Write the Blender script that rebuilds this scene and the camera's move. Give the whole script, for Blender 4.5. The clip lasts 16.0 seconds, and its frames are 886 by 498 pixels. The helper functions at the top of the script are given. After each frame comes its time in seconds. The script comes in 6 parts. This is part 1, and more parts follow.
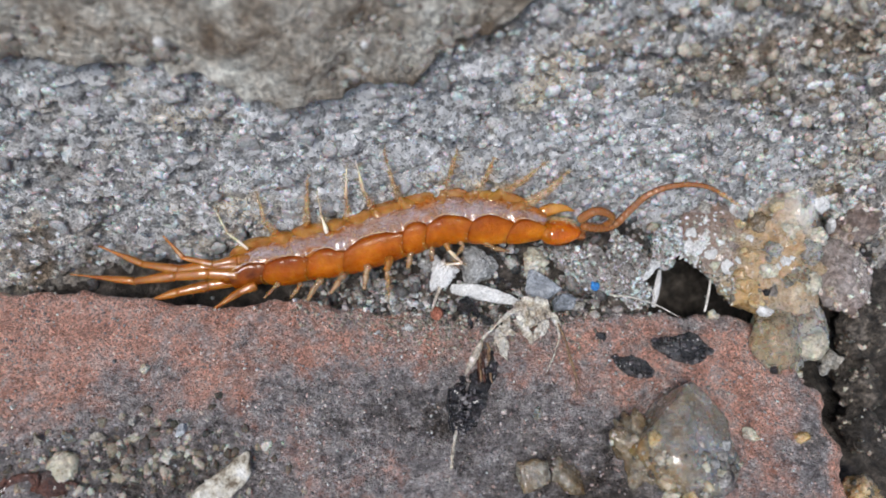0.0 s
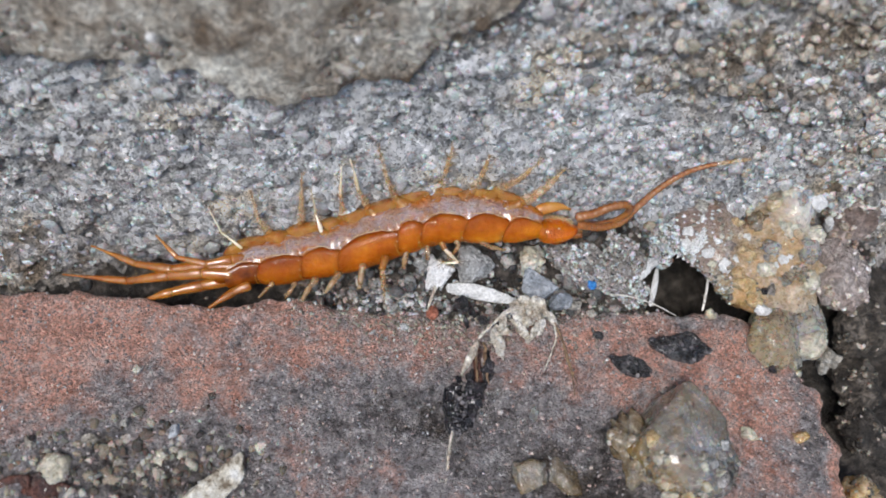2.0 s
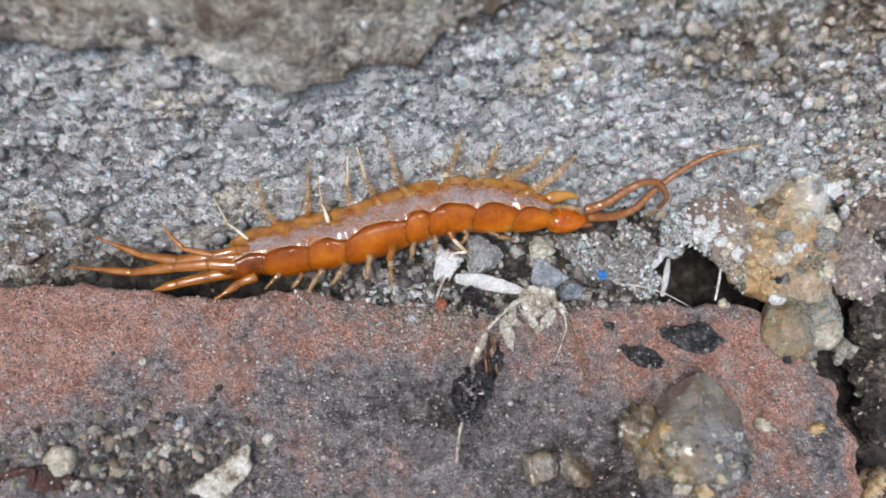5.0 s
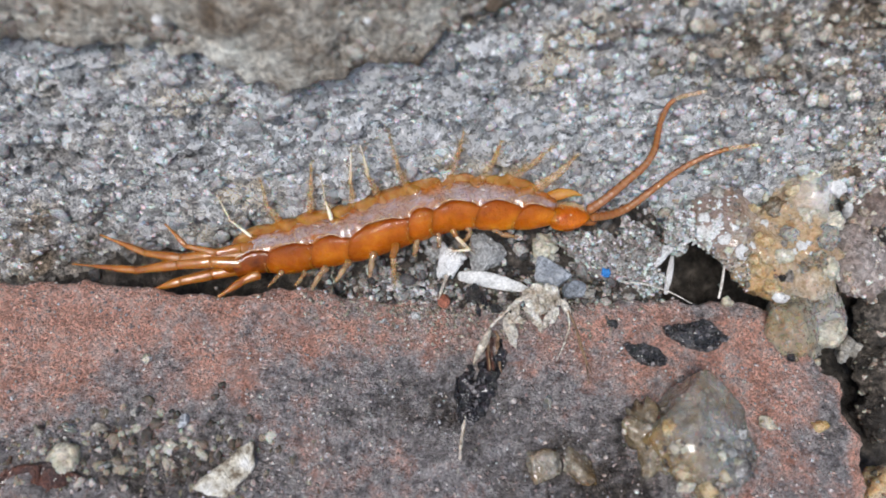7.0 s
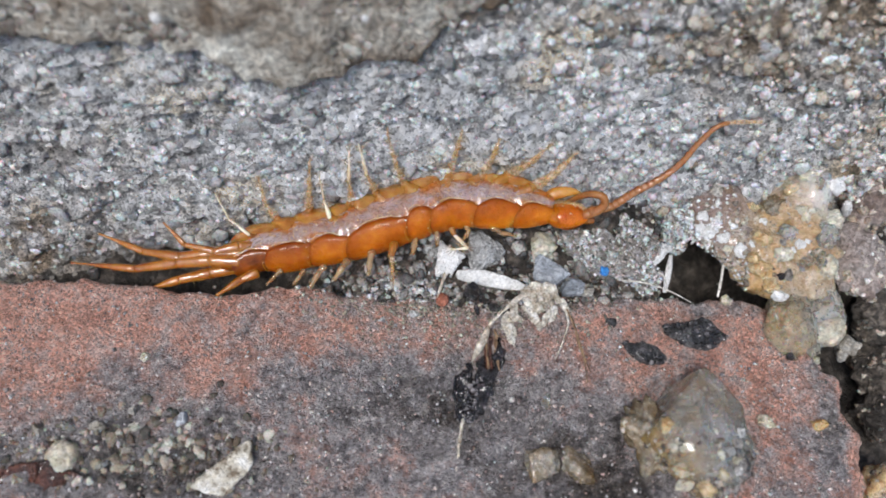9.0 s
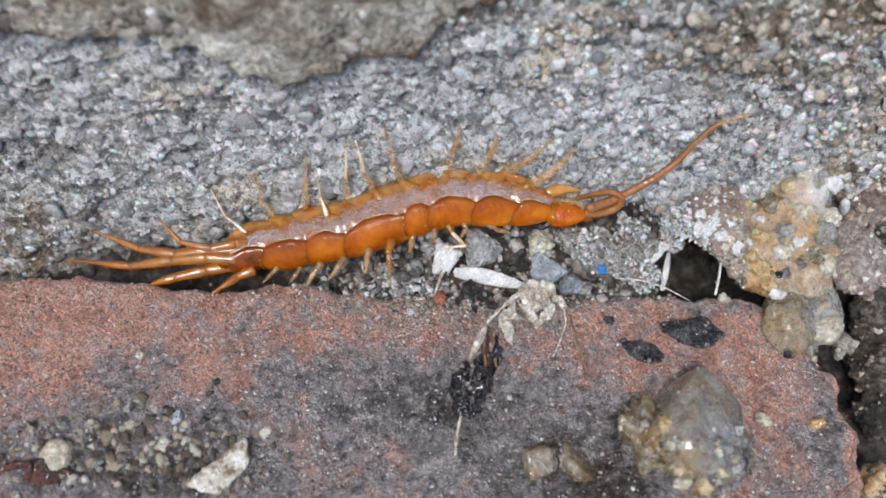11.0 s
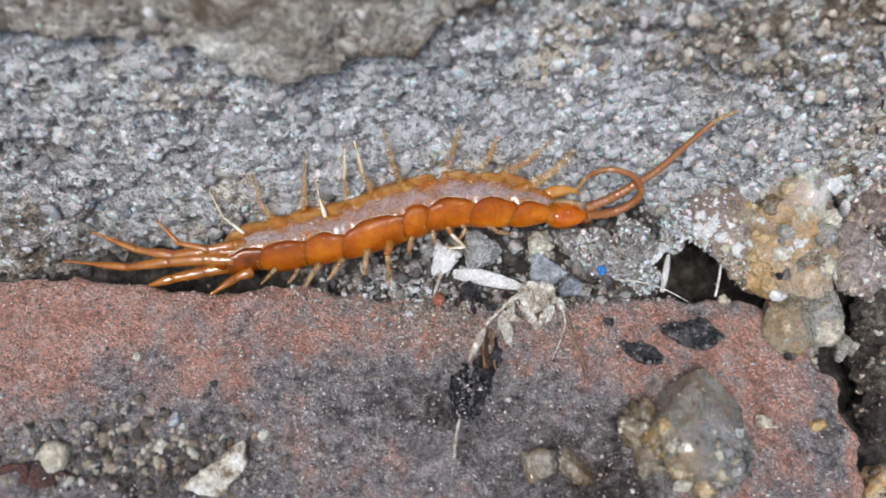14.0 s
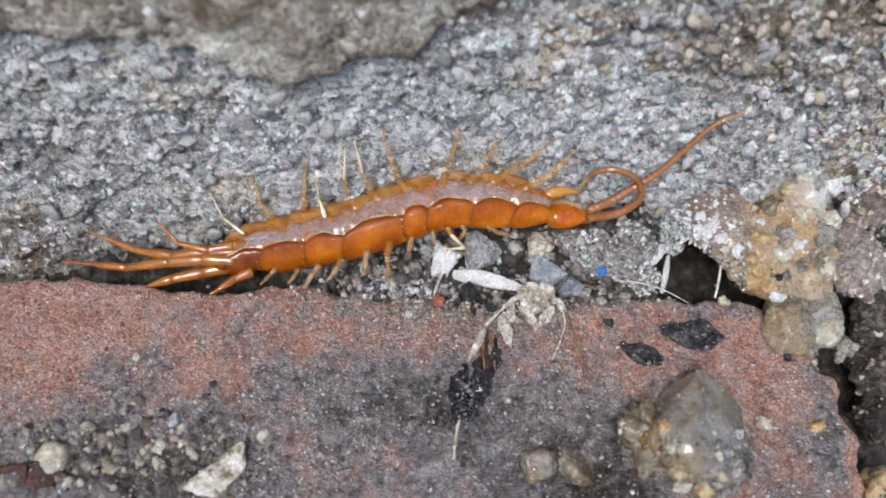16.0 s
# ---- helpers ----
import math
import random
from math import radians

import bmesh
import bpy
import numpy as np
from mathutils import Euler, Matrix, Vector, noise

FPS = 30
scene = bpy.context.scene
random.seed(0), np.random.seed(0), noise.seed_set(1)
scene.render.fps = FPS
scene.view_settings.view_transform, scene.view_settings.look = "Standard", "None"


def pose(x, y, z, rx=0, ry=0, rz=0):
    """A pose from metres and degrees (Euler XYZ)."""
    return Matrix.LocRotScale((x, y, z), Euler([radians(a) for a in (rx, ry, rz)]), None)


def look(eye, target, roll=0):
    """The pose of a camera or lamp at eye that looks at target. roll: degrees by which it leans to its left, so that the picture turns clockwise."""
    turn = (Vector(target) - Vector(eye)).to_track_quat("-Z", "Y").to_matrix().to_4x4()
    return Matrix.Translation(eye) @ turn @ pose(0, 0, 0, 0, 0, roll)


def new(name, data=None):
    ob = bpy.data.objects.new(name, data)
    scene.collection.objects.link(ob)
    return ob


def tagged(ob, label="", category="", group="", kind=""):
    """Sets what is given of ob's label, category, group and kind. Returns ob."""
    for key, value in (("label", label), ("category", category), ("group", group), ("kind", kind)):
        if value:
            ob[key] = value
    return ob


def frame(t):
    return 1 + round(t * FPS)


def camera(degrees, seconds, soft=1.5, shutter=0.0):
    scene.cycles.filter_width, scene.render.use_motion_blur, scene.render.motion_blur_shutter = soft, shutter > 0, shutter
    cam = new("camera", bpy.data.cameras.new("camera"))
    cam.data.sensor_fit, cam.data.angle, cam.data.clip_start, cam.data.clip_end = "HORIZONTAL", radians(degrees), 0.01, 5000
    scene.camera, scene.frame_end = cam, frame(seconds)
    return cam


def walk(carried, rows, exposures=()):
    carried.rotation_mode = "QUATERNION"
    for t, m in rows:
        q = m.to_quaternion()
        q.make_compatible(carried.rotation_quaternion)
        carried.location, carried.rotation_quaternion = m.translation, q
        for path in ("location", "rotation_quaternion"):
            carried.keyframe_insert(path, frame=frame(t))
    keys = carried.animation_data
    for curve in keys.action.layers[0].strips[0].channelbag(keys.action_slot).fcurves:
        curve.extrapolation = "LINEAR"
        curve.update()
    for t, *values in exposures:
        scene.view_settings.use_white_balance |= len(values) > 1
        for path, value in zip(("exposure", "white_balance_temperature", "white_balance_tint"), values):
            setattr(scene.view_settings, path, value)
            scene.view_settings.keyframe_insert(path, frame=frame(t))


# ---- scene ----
# A brown-orange centipede rests in the joint between a red brick and a sandy stone wall, seen close up from above.
# Shapes are worked out in millimetres and scaled to metres when they are linked.
cam = camera(60, 16.0, soft=1.75)
walk(cam, [
    (0.0, pose(-0.001607, -0.018704, 0.051319, 23.3459, -1.7934, 0.0000)),
    (0.5, pose(-0.001697, -0.018703, 0.051155, 23.4159, -1.9203, -0.0013)),
    (1.0, pose(-0.001609, -0.018899, 0.051034, 23.5064, -1.9614, -0.0569)),
    (1.5, pose(-0.001697, -0.018834, 0.050931, 23.5255, -1.9656, 0.0478)),
    (2.0, pose(-0.001494, -0.018928, 0.050760, 23.7317, -1.9521, -0.1759)),
    (2.5, pose(-0.001514, -0.018990, 0.050450, 23.7537, -1.8680, -0.1722)),
    (3.0, pose(-0.001569, -0.019044, 0.050399, 23.6950, -1.8324, -0.2364)),
    (3.5, pose(-0.001621, -0.019102, 0.050418, 23.5985, -1.7814, -0.2578)),
    (4.0, pose(-0.001552, -0.019197, 0.050179, 23.7073, -1.5918, -0.2319)),
    (6.5, pose(-0.001428, -0.019267, 0.049821, 23.5603, -1.1023, -0.0878)),
    (7.0, pose(-0.001487, -0.019327, 0.049821, 23.6071, -1.0967, -0.0678)),
    (7.5, pose(-0.001364, -0.019406, 0.049841, 23.6161, -1.0231, -0.0564)),
    (8.0, pose(-0.001358, -0.019510, 0.050042, 23.6545, -1.0095, -0.1102)),
    (8.5, pose(-0.001309, -0.019470, 0.049981, 23.6773, -1.0019, -0.0947)),
    (9.0, pose(-0.001298, -0.019556, 0.049676, 23.7877, -1.0158, -0.0404)),
    (11.5, pose(-0.001396, -0.019613, 0.049427, 23.7288, -1.3458, -0.1104)),
    (12.0, pose(-0.001243, -0.019683, 0.049386, 23.7843, -1.2368, -0.0823)),
    (12.5, pose(-0.001307, -0.019718, 0.049400, 23.7315, -1.2877, -0.1162)),
    (13.0, pose(-0.001330, -0.019642, 0.049405, 23.7032, -1.3703, -0.1465)),
    (13.5, pose(-0.001259, -0.019671, 0.049395, 23.8203, -1.3005, -0.1395)),
    (14.0, pose(-0.001390, -0.019525, 0.049245, 23.8627, -1.4049, -0.1066)),
    (14.5, pose(-0.001237, -0.019658, 0.049392, 23.8253, -1.3455, -0.1415)),
    (15.0, pose(-0.001270, -0.019758, 0.049553, 23.9256, -1.4259, -0.1996)),
    (15.5, pose(-0.001421, -0.019627, 0.049399, 24.0010, -1.4261, -0.1690)),
    (16.0, pose(-0.001438, -0.019581, 0.049179, 23.9999, -1.4967, -0.0672)),
], [(0, 0.14), (4, 0.20), (9, 0.24), (13, 0.24), (16, 0.22)])
cam.data.dof.use_dof = True
cam.data.dof.focus_distance = 0.0525
cam.data.dof.aperture_fstop = 32

# ---- light ----
SUN_UP, SUN_TURN = radians(64), radians(208)
world = bpy.data.worlds.new("overcast_sky")
scene.world = world
world.use_nodes = True
wt = world.node_tree
sky = wt.nodes.new("ShaderNodeTexSky")
sky.sky_type, sky.sun_disc, sky.sun_elevation, sky.sun_rotation = "NISHITA", False, SUN_UP, SUN_TURN
sky.dust_density, sky.air_density = 2.2, 1.0
wt.links.new(sky.outputs[0], wt.nodes["Background"].inputs[0])
wt.nodes["Background"].inputs[1].default_value = 0.13
sun = new("sun", bpy.data.lights.new("sun", "SUN"))
sun.data.energy, sun.data.angle, sun.data.color = 2.45, radians(20), (1.0, 0.985, 0.975)
sun.matrix_world = look((math.cos(SUN_UP) * math.sin(SUN_TURN), math.cos(SUN_UP) * math.cos(SUN_TURN), math.sin(SUN_UP)), (0, 0, 0))

# ---- helpers of this scene ----
MM = 0.001
rng = np.random.default_rng(7)


def lattice(i, j, k, seed):
    h = (i * 374761393 + j * 668265263 + k * 2147483647 + seed * 974634777) & 0xFFFFFFFF
    h = ((h ^ (h >> 13)) * 1274126177) & 0xFFFFFFFF
    return ((h ^ (h >> 16)) & 0xFFFF) / 65535.0


def vnoise(p, seed=0):
    """Smooth value noise, -1 to 1, at the rows of p."""
    p = np.asarray(p, float)
    b = np.floor(p).astype(np.int64)
    u = p - b
    u = u * u * (3 - 2 * u)
    r = 0
    for dx in (0, 1):
        for dy in (0, 1):
            for dz in (0, 1):
                w = (u[:, 0] if dx else 1 - u[:, 0]) * (u[:, 1] if dy else 1 - u[:, 1]) * (u[:, 2] if dz else 1 - u[:, 2])
                r = r + w * lattice(b[:, 0] + dx, b[:, 1] + dy, b[:, 2] + dz, seed)
    return r * 2 - 1


def fbm(p, octaves=3, seed=0):
    p = np.asarray(p, float)
    return sum(vnoise(p * 2.03 ** o, seed + o) * 0.5 ** o for o in range(octaves))


def knobs(x, y, seed, squash=1.0):
    """Crowded half-sunk grains: height of the tallest dome over each point, in cells of size one."""
    i, j = np.floor(x).astype(np.int64), np.floor(y).astype(np.int64)
    best = np.zeros(np.shape(x))
    for di in (-1, 0, 1):
        for dj in (-1, 0, 1):
            a, b = i + di, j + dj
            px, py = a + lattice(a, b, a * 0, seed), b + lattice(a, b, a * 0 + 1, seed)
            r = 0.38 + 0.55 * lattice(a, b, a * 0 + 2, seed)
            lop = 0.5 * (lattice(a, b, a * 0 + 3, seed) - 0.5)
            dx, dy = (x - px) + lop * (y - py), (y - py)
            d = 1 - (dx * dx + dy * dy) / (r * r)
            best = np.maximum(best, r * np.sqrt(np.clip(d, 0, 1)) * (0.55 + 0.6 * lattice(a, b, a * 0 + 4, seed)))
    return best


def flat3(x, y):
    return np.stack([np.ravel(x), np.ravel(y), 0.37 * np.ones(np.size(x))], 1)


def mesh_of(name, verts, faces, material, smooth=True):
    me = bpy.data.meshes.new(name)
    verts, faces = np.asarray(verts, float) * MM, np.asarray(faces)
    me.vertices.add(len(verts))
    me.vertices.foreach_set("co", verts.ravel())
    n = faces.shape[1]
    me.loops.add(faces.size)
    me.loops.foreach_set("vertex_index", faces.ravel())
    me.polygons.add(len(faces))
    me.polygons.foreach_set("loop_start", np.arange(len(faces)) * n)
    me.polygons.foreach_set("use_smooth", np.full(len(faces), smooth))
    me.update(calc_edges=True)
    me.validate()
    me.materials.append(material)
    return me


def part(name, shape, material, parent=None, label="", smooth=True):
    """One mesh object from (verts, faces) in millimetres, under a thing or a part of it."""
    ob = new(name, mesh_of(name, shape[0], shape[1], material, smooth))
    if parent:
        ob.parent = parent
    return tagged(ob, label)


def joined(*shapes):
    """Several shapes of triangles or quads as one shape; quads are split."""
    vs, fs, n = [], [], 0
    for v, f in shapes:
        f = np.asarray(f)
        if f.shape[1] == 4:
            f = np.concatenate([f[:, [0, 1, 2]], f[:, [0, 2, 3]]])
        vs.append(np.asarray(v)), fs.append(f + n)
        n += len(v)
    return np.concatenate(vs), np.concatenate(fs)


def ball(sub):
    bm = bmesh.new()
    bmesh.ops.create_icosphere(bm, subdivisions=sub, radius=1)
    v = np.array([q.co[:] for q in bm.verts])
    f = np.array([[q.index for q in p.verts] for p in bm.faces])
    bm.free()
    return v, f


BALL = {n: ball(n) for n in (1, 2, 3, 4, 5)}


def turn(rx, ry, rz):
    return np.array(Euler([radians(a) for a in (rx, ry, rz)]).to_matrix())


def stone(at, size, spin=(0, 0, 0), sub=4, facets=9, rough=0.12, fine=0.03, seed=0, keep=(0.68, 0.95)):
    """An uneven stone: a ball cut by random planes, then roughened at two scales."""
    d, f = BALL[sub]
    r = np.random.default_rng(seed)
    n = r.normal(size=(facets, 3))
    n /= np.linalg.norm(n, axis=1)[:, None]
    h = r.uniform(*keep, facets)
    cut = (d @ n.T) / h
    rad = 1 / np.maximum(1, cut.max(1)) if facets else np.ones(len(d))
    rad = rad * (1 + rough * fbm(d * 1.7 + seed * 3.1, 3, seed)) + fine * (fbm(d * 6 + seed, 3, seed + 5) + 0.45 * np.abs(fbm(d * 15 + seed, 2, seed + 9)))
    return (d * rad[:, None] * np.array(size)) @ turn(*spin).T + np.array(at), f


def slab(at, size, spin=(0, 0, 0), sub=5, edge=7, skew=0.25, rough=0.08, fine=0.04, seed=0):
    """A broken flat chip: a rounded block, skewed and tapered, with uneven faces."""
    d, f = BALL[sub]
    v = d / ((np.abs(d) ** edge).sum(1) ** (1 / edge))[:, None]
    v = v * (1 + rough * fbm(v * 1.4 + seed, 3, seed) + fine * fbm(v * 6 + seed, 3, seed + 1))[:, None]
    v[:, 0] *= 1 + skew * v[:, 1]
    v[:, 1] *= 1 - 0.7 * skew * v[:, 0]
    return (v * np.array(size)) @ turn(*spin).T + np.array(at), f


def spline(pts, n):
    """n points evenly spaced along a smooth curve through pts."""
    p = np.array(pts, float)
    q = np.concatenate([[2 * p[0] - p[1]], p, [2 * p[-1] - p[-2]]])
    out = []
    for i in range(1, len(q) - 2):
        u = np.linspace(0, 1, 17)[:-1, None]
        a, b, c, e = q[i - 1], q[i], q[i + 1], q[i + 2]
        out.append(0.5 * (2 * b + (c - a) * u + (2 * a - 5 * b + 4 * c - e) * u ** 2 + (3 * b - a - 3 * c + e) * u ** 3))
    out = np.concatenate(out + [p[-1:]])
    s = np.r_[0, np.cumsum(np.linalg.norm(np.diff(out, axis=0), axis=1))]
    w = np.linspace(0, s[-1], n)
    return np.stack([np.interp(w, s, out[:, k]) for k in range(3)], 1)


def tube(pts, radii, rings=14, sides=10, flat=1.0, ref=(0.1, -0.5, 0.86), bumpy=0.0, seed=0, raw=False):
    """A round or flattened rod along a smooth curve, its ends closed to points."""
    c = np.array(pts, float) if raw else spline(pts, rings)
    n = len(c)
    r = np.interp(np.linspace(0, 1, n), np.linspace(0, 1, len(radii)), radii)
    t = np.gradient(c, axis=0)
    t /= np.linalg.norm(t, axis=1)[:, None] + 1e-12
    b = np.cross(t, np.array(ref, float))
    b /= np.linalg.norm(b, axis=1)[:, None] + 1e-9
    m = np.cross(b, t)
    a = np.linspace(0, 2 * np.pi, sides, endpoint=False)
    ring = c[:, None] + r[:, None, None] * (np.cos(a)[None, :, None] * b[:, None] + flat * np.sin(a)[None, :, None] * m[:, None])
    v = ring.reshape(-1, 3)
    if bumpy:
        v = v + bumpy * np.stack([fbm(v * 2.5 + k * 9, 3, seed + k) for k in range(3)], 1)
    i, j = np.meshgrid(np.arange(n - 1), np.arange(sides), indexing="ij")
    k = (j + 1) % sides
    f = np.stack([i * sides + j, i * sides + k, (i + 1) * sides + k, (i + 1) * sides + j], -1).reshape(-1, 4)
    v = np.concatenate([v, [c[0] - t[0] * r[0] * 0.4], [c[-1] + t[-1] * r[-1] * 0.4]])
    f = np.concatenate([f[:, [0, 1, 2]], f[:, [0, 2, 3]]])
    s = np.arange(sides)
    caps = [np.stack([np.full(sides, n * sides), (s + 1) % sides, s], 1), np.stack([np.full(sides, n * sides + 1), (n - 1) * sides + s, (n - 1) * sides + (s + 1) % sides], 1)]
    return v, np.concatenate([f] + caps)


def sheet(nu, nv):
    """Quad indices of a grid of nu by nv points."""
    i, j = np.meshgrid(np.arange(nu - 1), np.arange(nv - 1), indexing="ij")
    return np.stack([i * nv + j, (i + 1) * nv + j, (i + 1) * nv + j + 1, i * nv + j + 1], -1).reshape(-1, 4)


def grains(at, size, sub, seed, squash=(0.7, 1.15), lie=None, thin=0.5):
    """Many small angular grains as one shape: centres, radii, and a few base forms turned at random."""
    r = np.random.default_rng(seed)
    d, f = BALL[sub]
    forms = np.stack([stone((0, 0, 0), (1, 1, 1), sub=sub, facets=8, rough=0.34, fine=0.10, seed=seed + k, keep=(0.5, 0.85))[0] for k in range(12)])
    n = len(at)
    q = r.normal(size=(n, 4))
    q /= np.linalg.norm(q, axis=1)[:, None]
    w, x, y, z = q.T
    rot = np.stack([1 - 2 * (y * y + z * z), 2 * (x * y - z * w), 2 * (x * z + y * w), 2 * (x * y + z * w), 1 - 2 * (x * x + z * z), 2 * (y * z - x * w),
                    2 * (x * z - y * w), 2 * (y * z + x * w), 1 - 2 * (x * x + y * y)], 1).reshape(n, 3, 3)
    v = forms[r.integers(0, 12, n)] * r.uniform(*squash, (n, 1, 3)) * np.asarray(size)[:, None, None]
    v = np.einsum("nij,nkj->nki", rot, v)
    if lie is not None:
        m = np.array(lie) / np.linalg.norm(lie)
        v = v - (1 - thin) * (v @ m)[..., None] * m
    v = v + np.asarray(at)[:, None]
    return v.reshape(-1, 3), (f[None] + (np.arange(n) * len(d))[:, None, None]).reshape(-1, 3)


# ---- materials ----
def nodes(name):
    m = bpy.data.materials.new(name)
    m.use_nodes = True
    return m, m.node_tree, m.node_tree.nodes["Principled BSDF"]


def ramp(nt, stops, squeeze=0.5):
    n = nt.nodes.new("ShaderNodeValToRGB")
    while len(n.color_ramp.elements) < len(stops):
        n.color_ramp.elements.new(0.5)
    for e, (p, c) in zip(n.color_ramp.elements, stops):
        e.position, e.color = 0.5 + (p - 0.5) * squeeze, (*c, 1)
    return n


def spread(nt, value, lo, hi, a=0.36, b=0.64):
    """Maps the span that noise fills to lo..hi."""
    n = nt.nodes.new("ShaderNodeMapRange")
    for sock, v in zip(n.inputs[1:5], (a, b, lo, hi)):
        sock.default_value = v
    nt.links.new(value, n.inputs[0])
    return n.outputs[0]


def noise_of(nt, per_mm, detail=4, rough=0.6, where=None):
    n = nt.nodes.new("ShaderNodeTexNoise")
    n.inputs["Scale"].default_value, n.inputs["Detail"].default_value, n.inputs["Roughness"].default_value = per_mm * 1000, detail, rough
    if where is None:
        where = nt.nodes.new("ShaderNodeTexCoord").outputs["Object"]
    nt.links.new(where, n.inputs["Vector"])
    return n


def cells(nt, per_mm, wobble=0.35, grow=(1, 1, 1)):
    """Crowded grains: each cell's own random value, and a height that falls off towards its border."""
    at = nt.nodes.new("ShaderNodeTexCoord").outputs["Object"]
    n = noise_of(nt, per_mm * 1.3, 2, 0.6, at)
    add = nt.nodes.new("ShaderNodeVectorMath")
    add.operation = "MULTIPLY_ADD"
    nt.links.new(n.outputs["Color"], add.inputs[0])
    add.inputs[1].default_value = (wobble / per_mm * MM,) * 3
    nt.links.new(at, add.inputs[2])
    sc = nt.nodes.new("ShaderNodeVectorMath")
    sc.operation = "MULTIPLY"
    nt.links.new(add.outputs[0], sc.inputs[0])
    sc.inputs[1].default_value = grow
    v = nt.nodes.new("ShaderNodeTexVoronoi")
    v.inputs["Scale"].default_value = per_mm * 1000
    nt.links.new(sc.outputs[0], v.inputs["Vector"])
    sep = nt.nodes.new("ShaderNodeSeparateColor")
    nt.links.new(v.outputs["Color"], sep.inputs[0])
    inv = nt.nodes.new("ShaderNodeMapRange")
    for sock, val in zip(inv.inputs[1:5], (0.0, 0.75, 1.0, 0.0)):
        sock.default_value = val
    nt.links.new(v.outputs["Distance"], inv.inputs[0])
    return sep.outputs[0], inv.outputs[0]


def summed(nt, a, ka, b, kb):
    m1, m2 = nt.nodes.new("ShaderNodeMath"), nt.nodes.new("ShaderNodeMath")
    m1.operation, m2.operation = "MULTIPLY", "MULTIPLY_ADD"
    nt.links.new(a, m1.inputs[0])
    m1.inputs[1].default_value = ka
    nt.links.new(b, m2.inputs[0])
    m2.inputs[1].default_value = kb
    nt.links.new(m1.outputs[0], m2.inputs[2])
    return m2.outputs[0]


def mix(nt, fac, a, b, mode="MIX"):
    n = nt.nodes.new("ShaderNodeMix")
    n.data_type, n.blend_type = "RGBA", mode
    for sock, val in ((n.inputs[0], fac), (n.inputs[6], a), (n.inputs[7], b)):
        if isinstance(val, bpy.types.NodeSocket):
            nt.links.new(val, sock)
        elif isinstance(val, (int, float)):
            sock.default_value = val
        else:
            sock.default_value = (*val, 1)
    return n.outputs[2]


def bump(nt, height, far_mm, strength=1.0):
    n = nt.nodes.new("ShaderNodeBump")
    n.inputs["Distance"].default_value, n.inputs["Strength"].default_value = far_mm * 2.2 * MM, strength
    nt.links.new(height, n.inputs["Height"])
    return n.outputs[0]


def surface(name, stops, per_mm, fine_per_mm, relief_mm, rough=(0.4, 0.9), fine_mix=0.35, fine_dark=(0.02, 0.02, 0.02), spec=0.5, sss=0.0, sss_mm=0.3, coat=0.0, glass=0.0, random_value=0.0, island=False, ior=1.5, cell_mix=0.6):
    """A mottled, rough surface: a colour range over coarse noise, fine dark grain, uneven gloss and fine relief."""
    m, nt, b = nodes(name)
    big = noise_of(nt, per_mm, 5, 0.65)
    col = ramp(nt, stops)
    nt.links.new(big.outputs[0], col.inputs[0])
    small = noise_of(nt, fine_per_mm, 4, 0.7)
    speck = ramp(nt, [(0.35, (1, 1, 1)), (0.55, (0, 0, 0))])
    nt.links.new(small.outputs[0], speck.inputs[0])
    fac = nt.nodes.new("ShaderNodeMath")
    fac.operation = "MULTIPLY"
    nt.links.new(speck.outputs[0], fac.inputs[0])
    fac.inputs[1].default_value = fine_mix
    out = mix(nt, fac.outputs[0], col.outputs[0], fine_dark)
    tone, dome = cells(nt, fine_per_mm * 0.8)
    own = ramp(nt, [(0.0, (0.55, 0.55, 0.55)), (0.6, (1.0, 1.0, 1.0)), (1.0, (1.5, 1.5, 1.5))], 1.0)
    nt.links.new(tone, own.inputs[0])
    out = mix(nt, cell_mix, out, own.outputs[0], "MULTIPLY")
    if random_value:
        src = nt.nodes.new("ShaderNodeNewGeometry").outputs["Random Per Island"] if island else nt.nodes.new("ShaderNodeObjectInfo").outputs["Random"]
        val = nt.nodes.new("ShaderNodeMapRange")
        val.inputs[3].default_value, val.inputs[4].default_value = 1 - random_value, 1 + random_value
        nt.links.new(src, val.inputs[0])
        hsv = nt.nodes.new("ShaderNodeHueSaturation")
        nt.links.new(val.outputs[0], hsv.inputs["Value"])
        nt.links.new(out, hsv.inputs["Color"])
        out = hsv.outputs[0]
    nt.links.new(out, b.inputs["Base Color"])
    nt.links.new(spread(nt, small.outputs[0], *(rough)), b.inputs["Roughness"])
    nt.links.new(bump(nt, summed(nt, small.outputs[0], 1.0, dome, 0.35 * cell_mix), relief_mm), b.inputs["Normal"])
    b.inputs["Specular IOR Level"].default_value, b.inputs["IOR"].default_value = spec, ior
    b.inputs["Coat Weight"].default_value, b.inputs["Coat Roughness"].default_value = coat, 0.08
    b.inputs["Transmission Weight"].default_value = glass
    b.inputs["Subsurface Weight"].default_value, b.inputs["Subsurface Scale"].default_value = sss, sss_mm * MM
    b.inputs["Subsurface Radius"].default_value = (1.0, 0.55, 0.3)
    return m


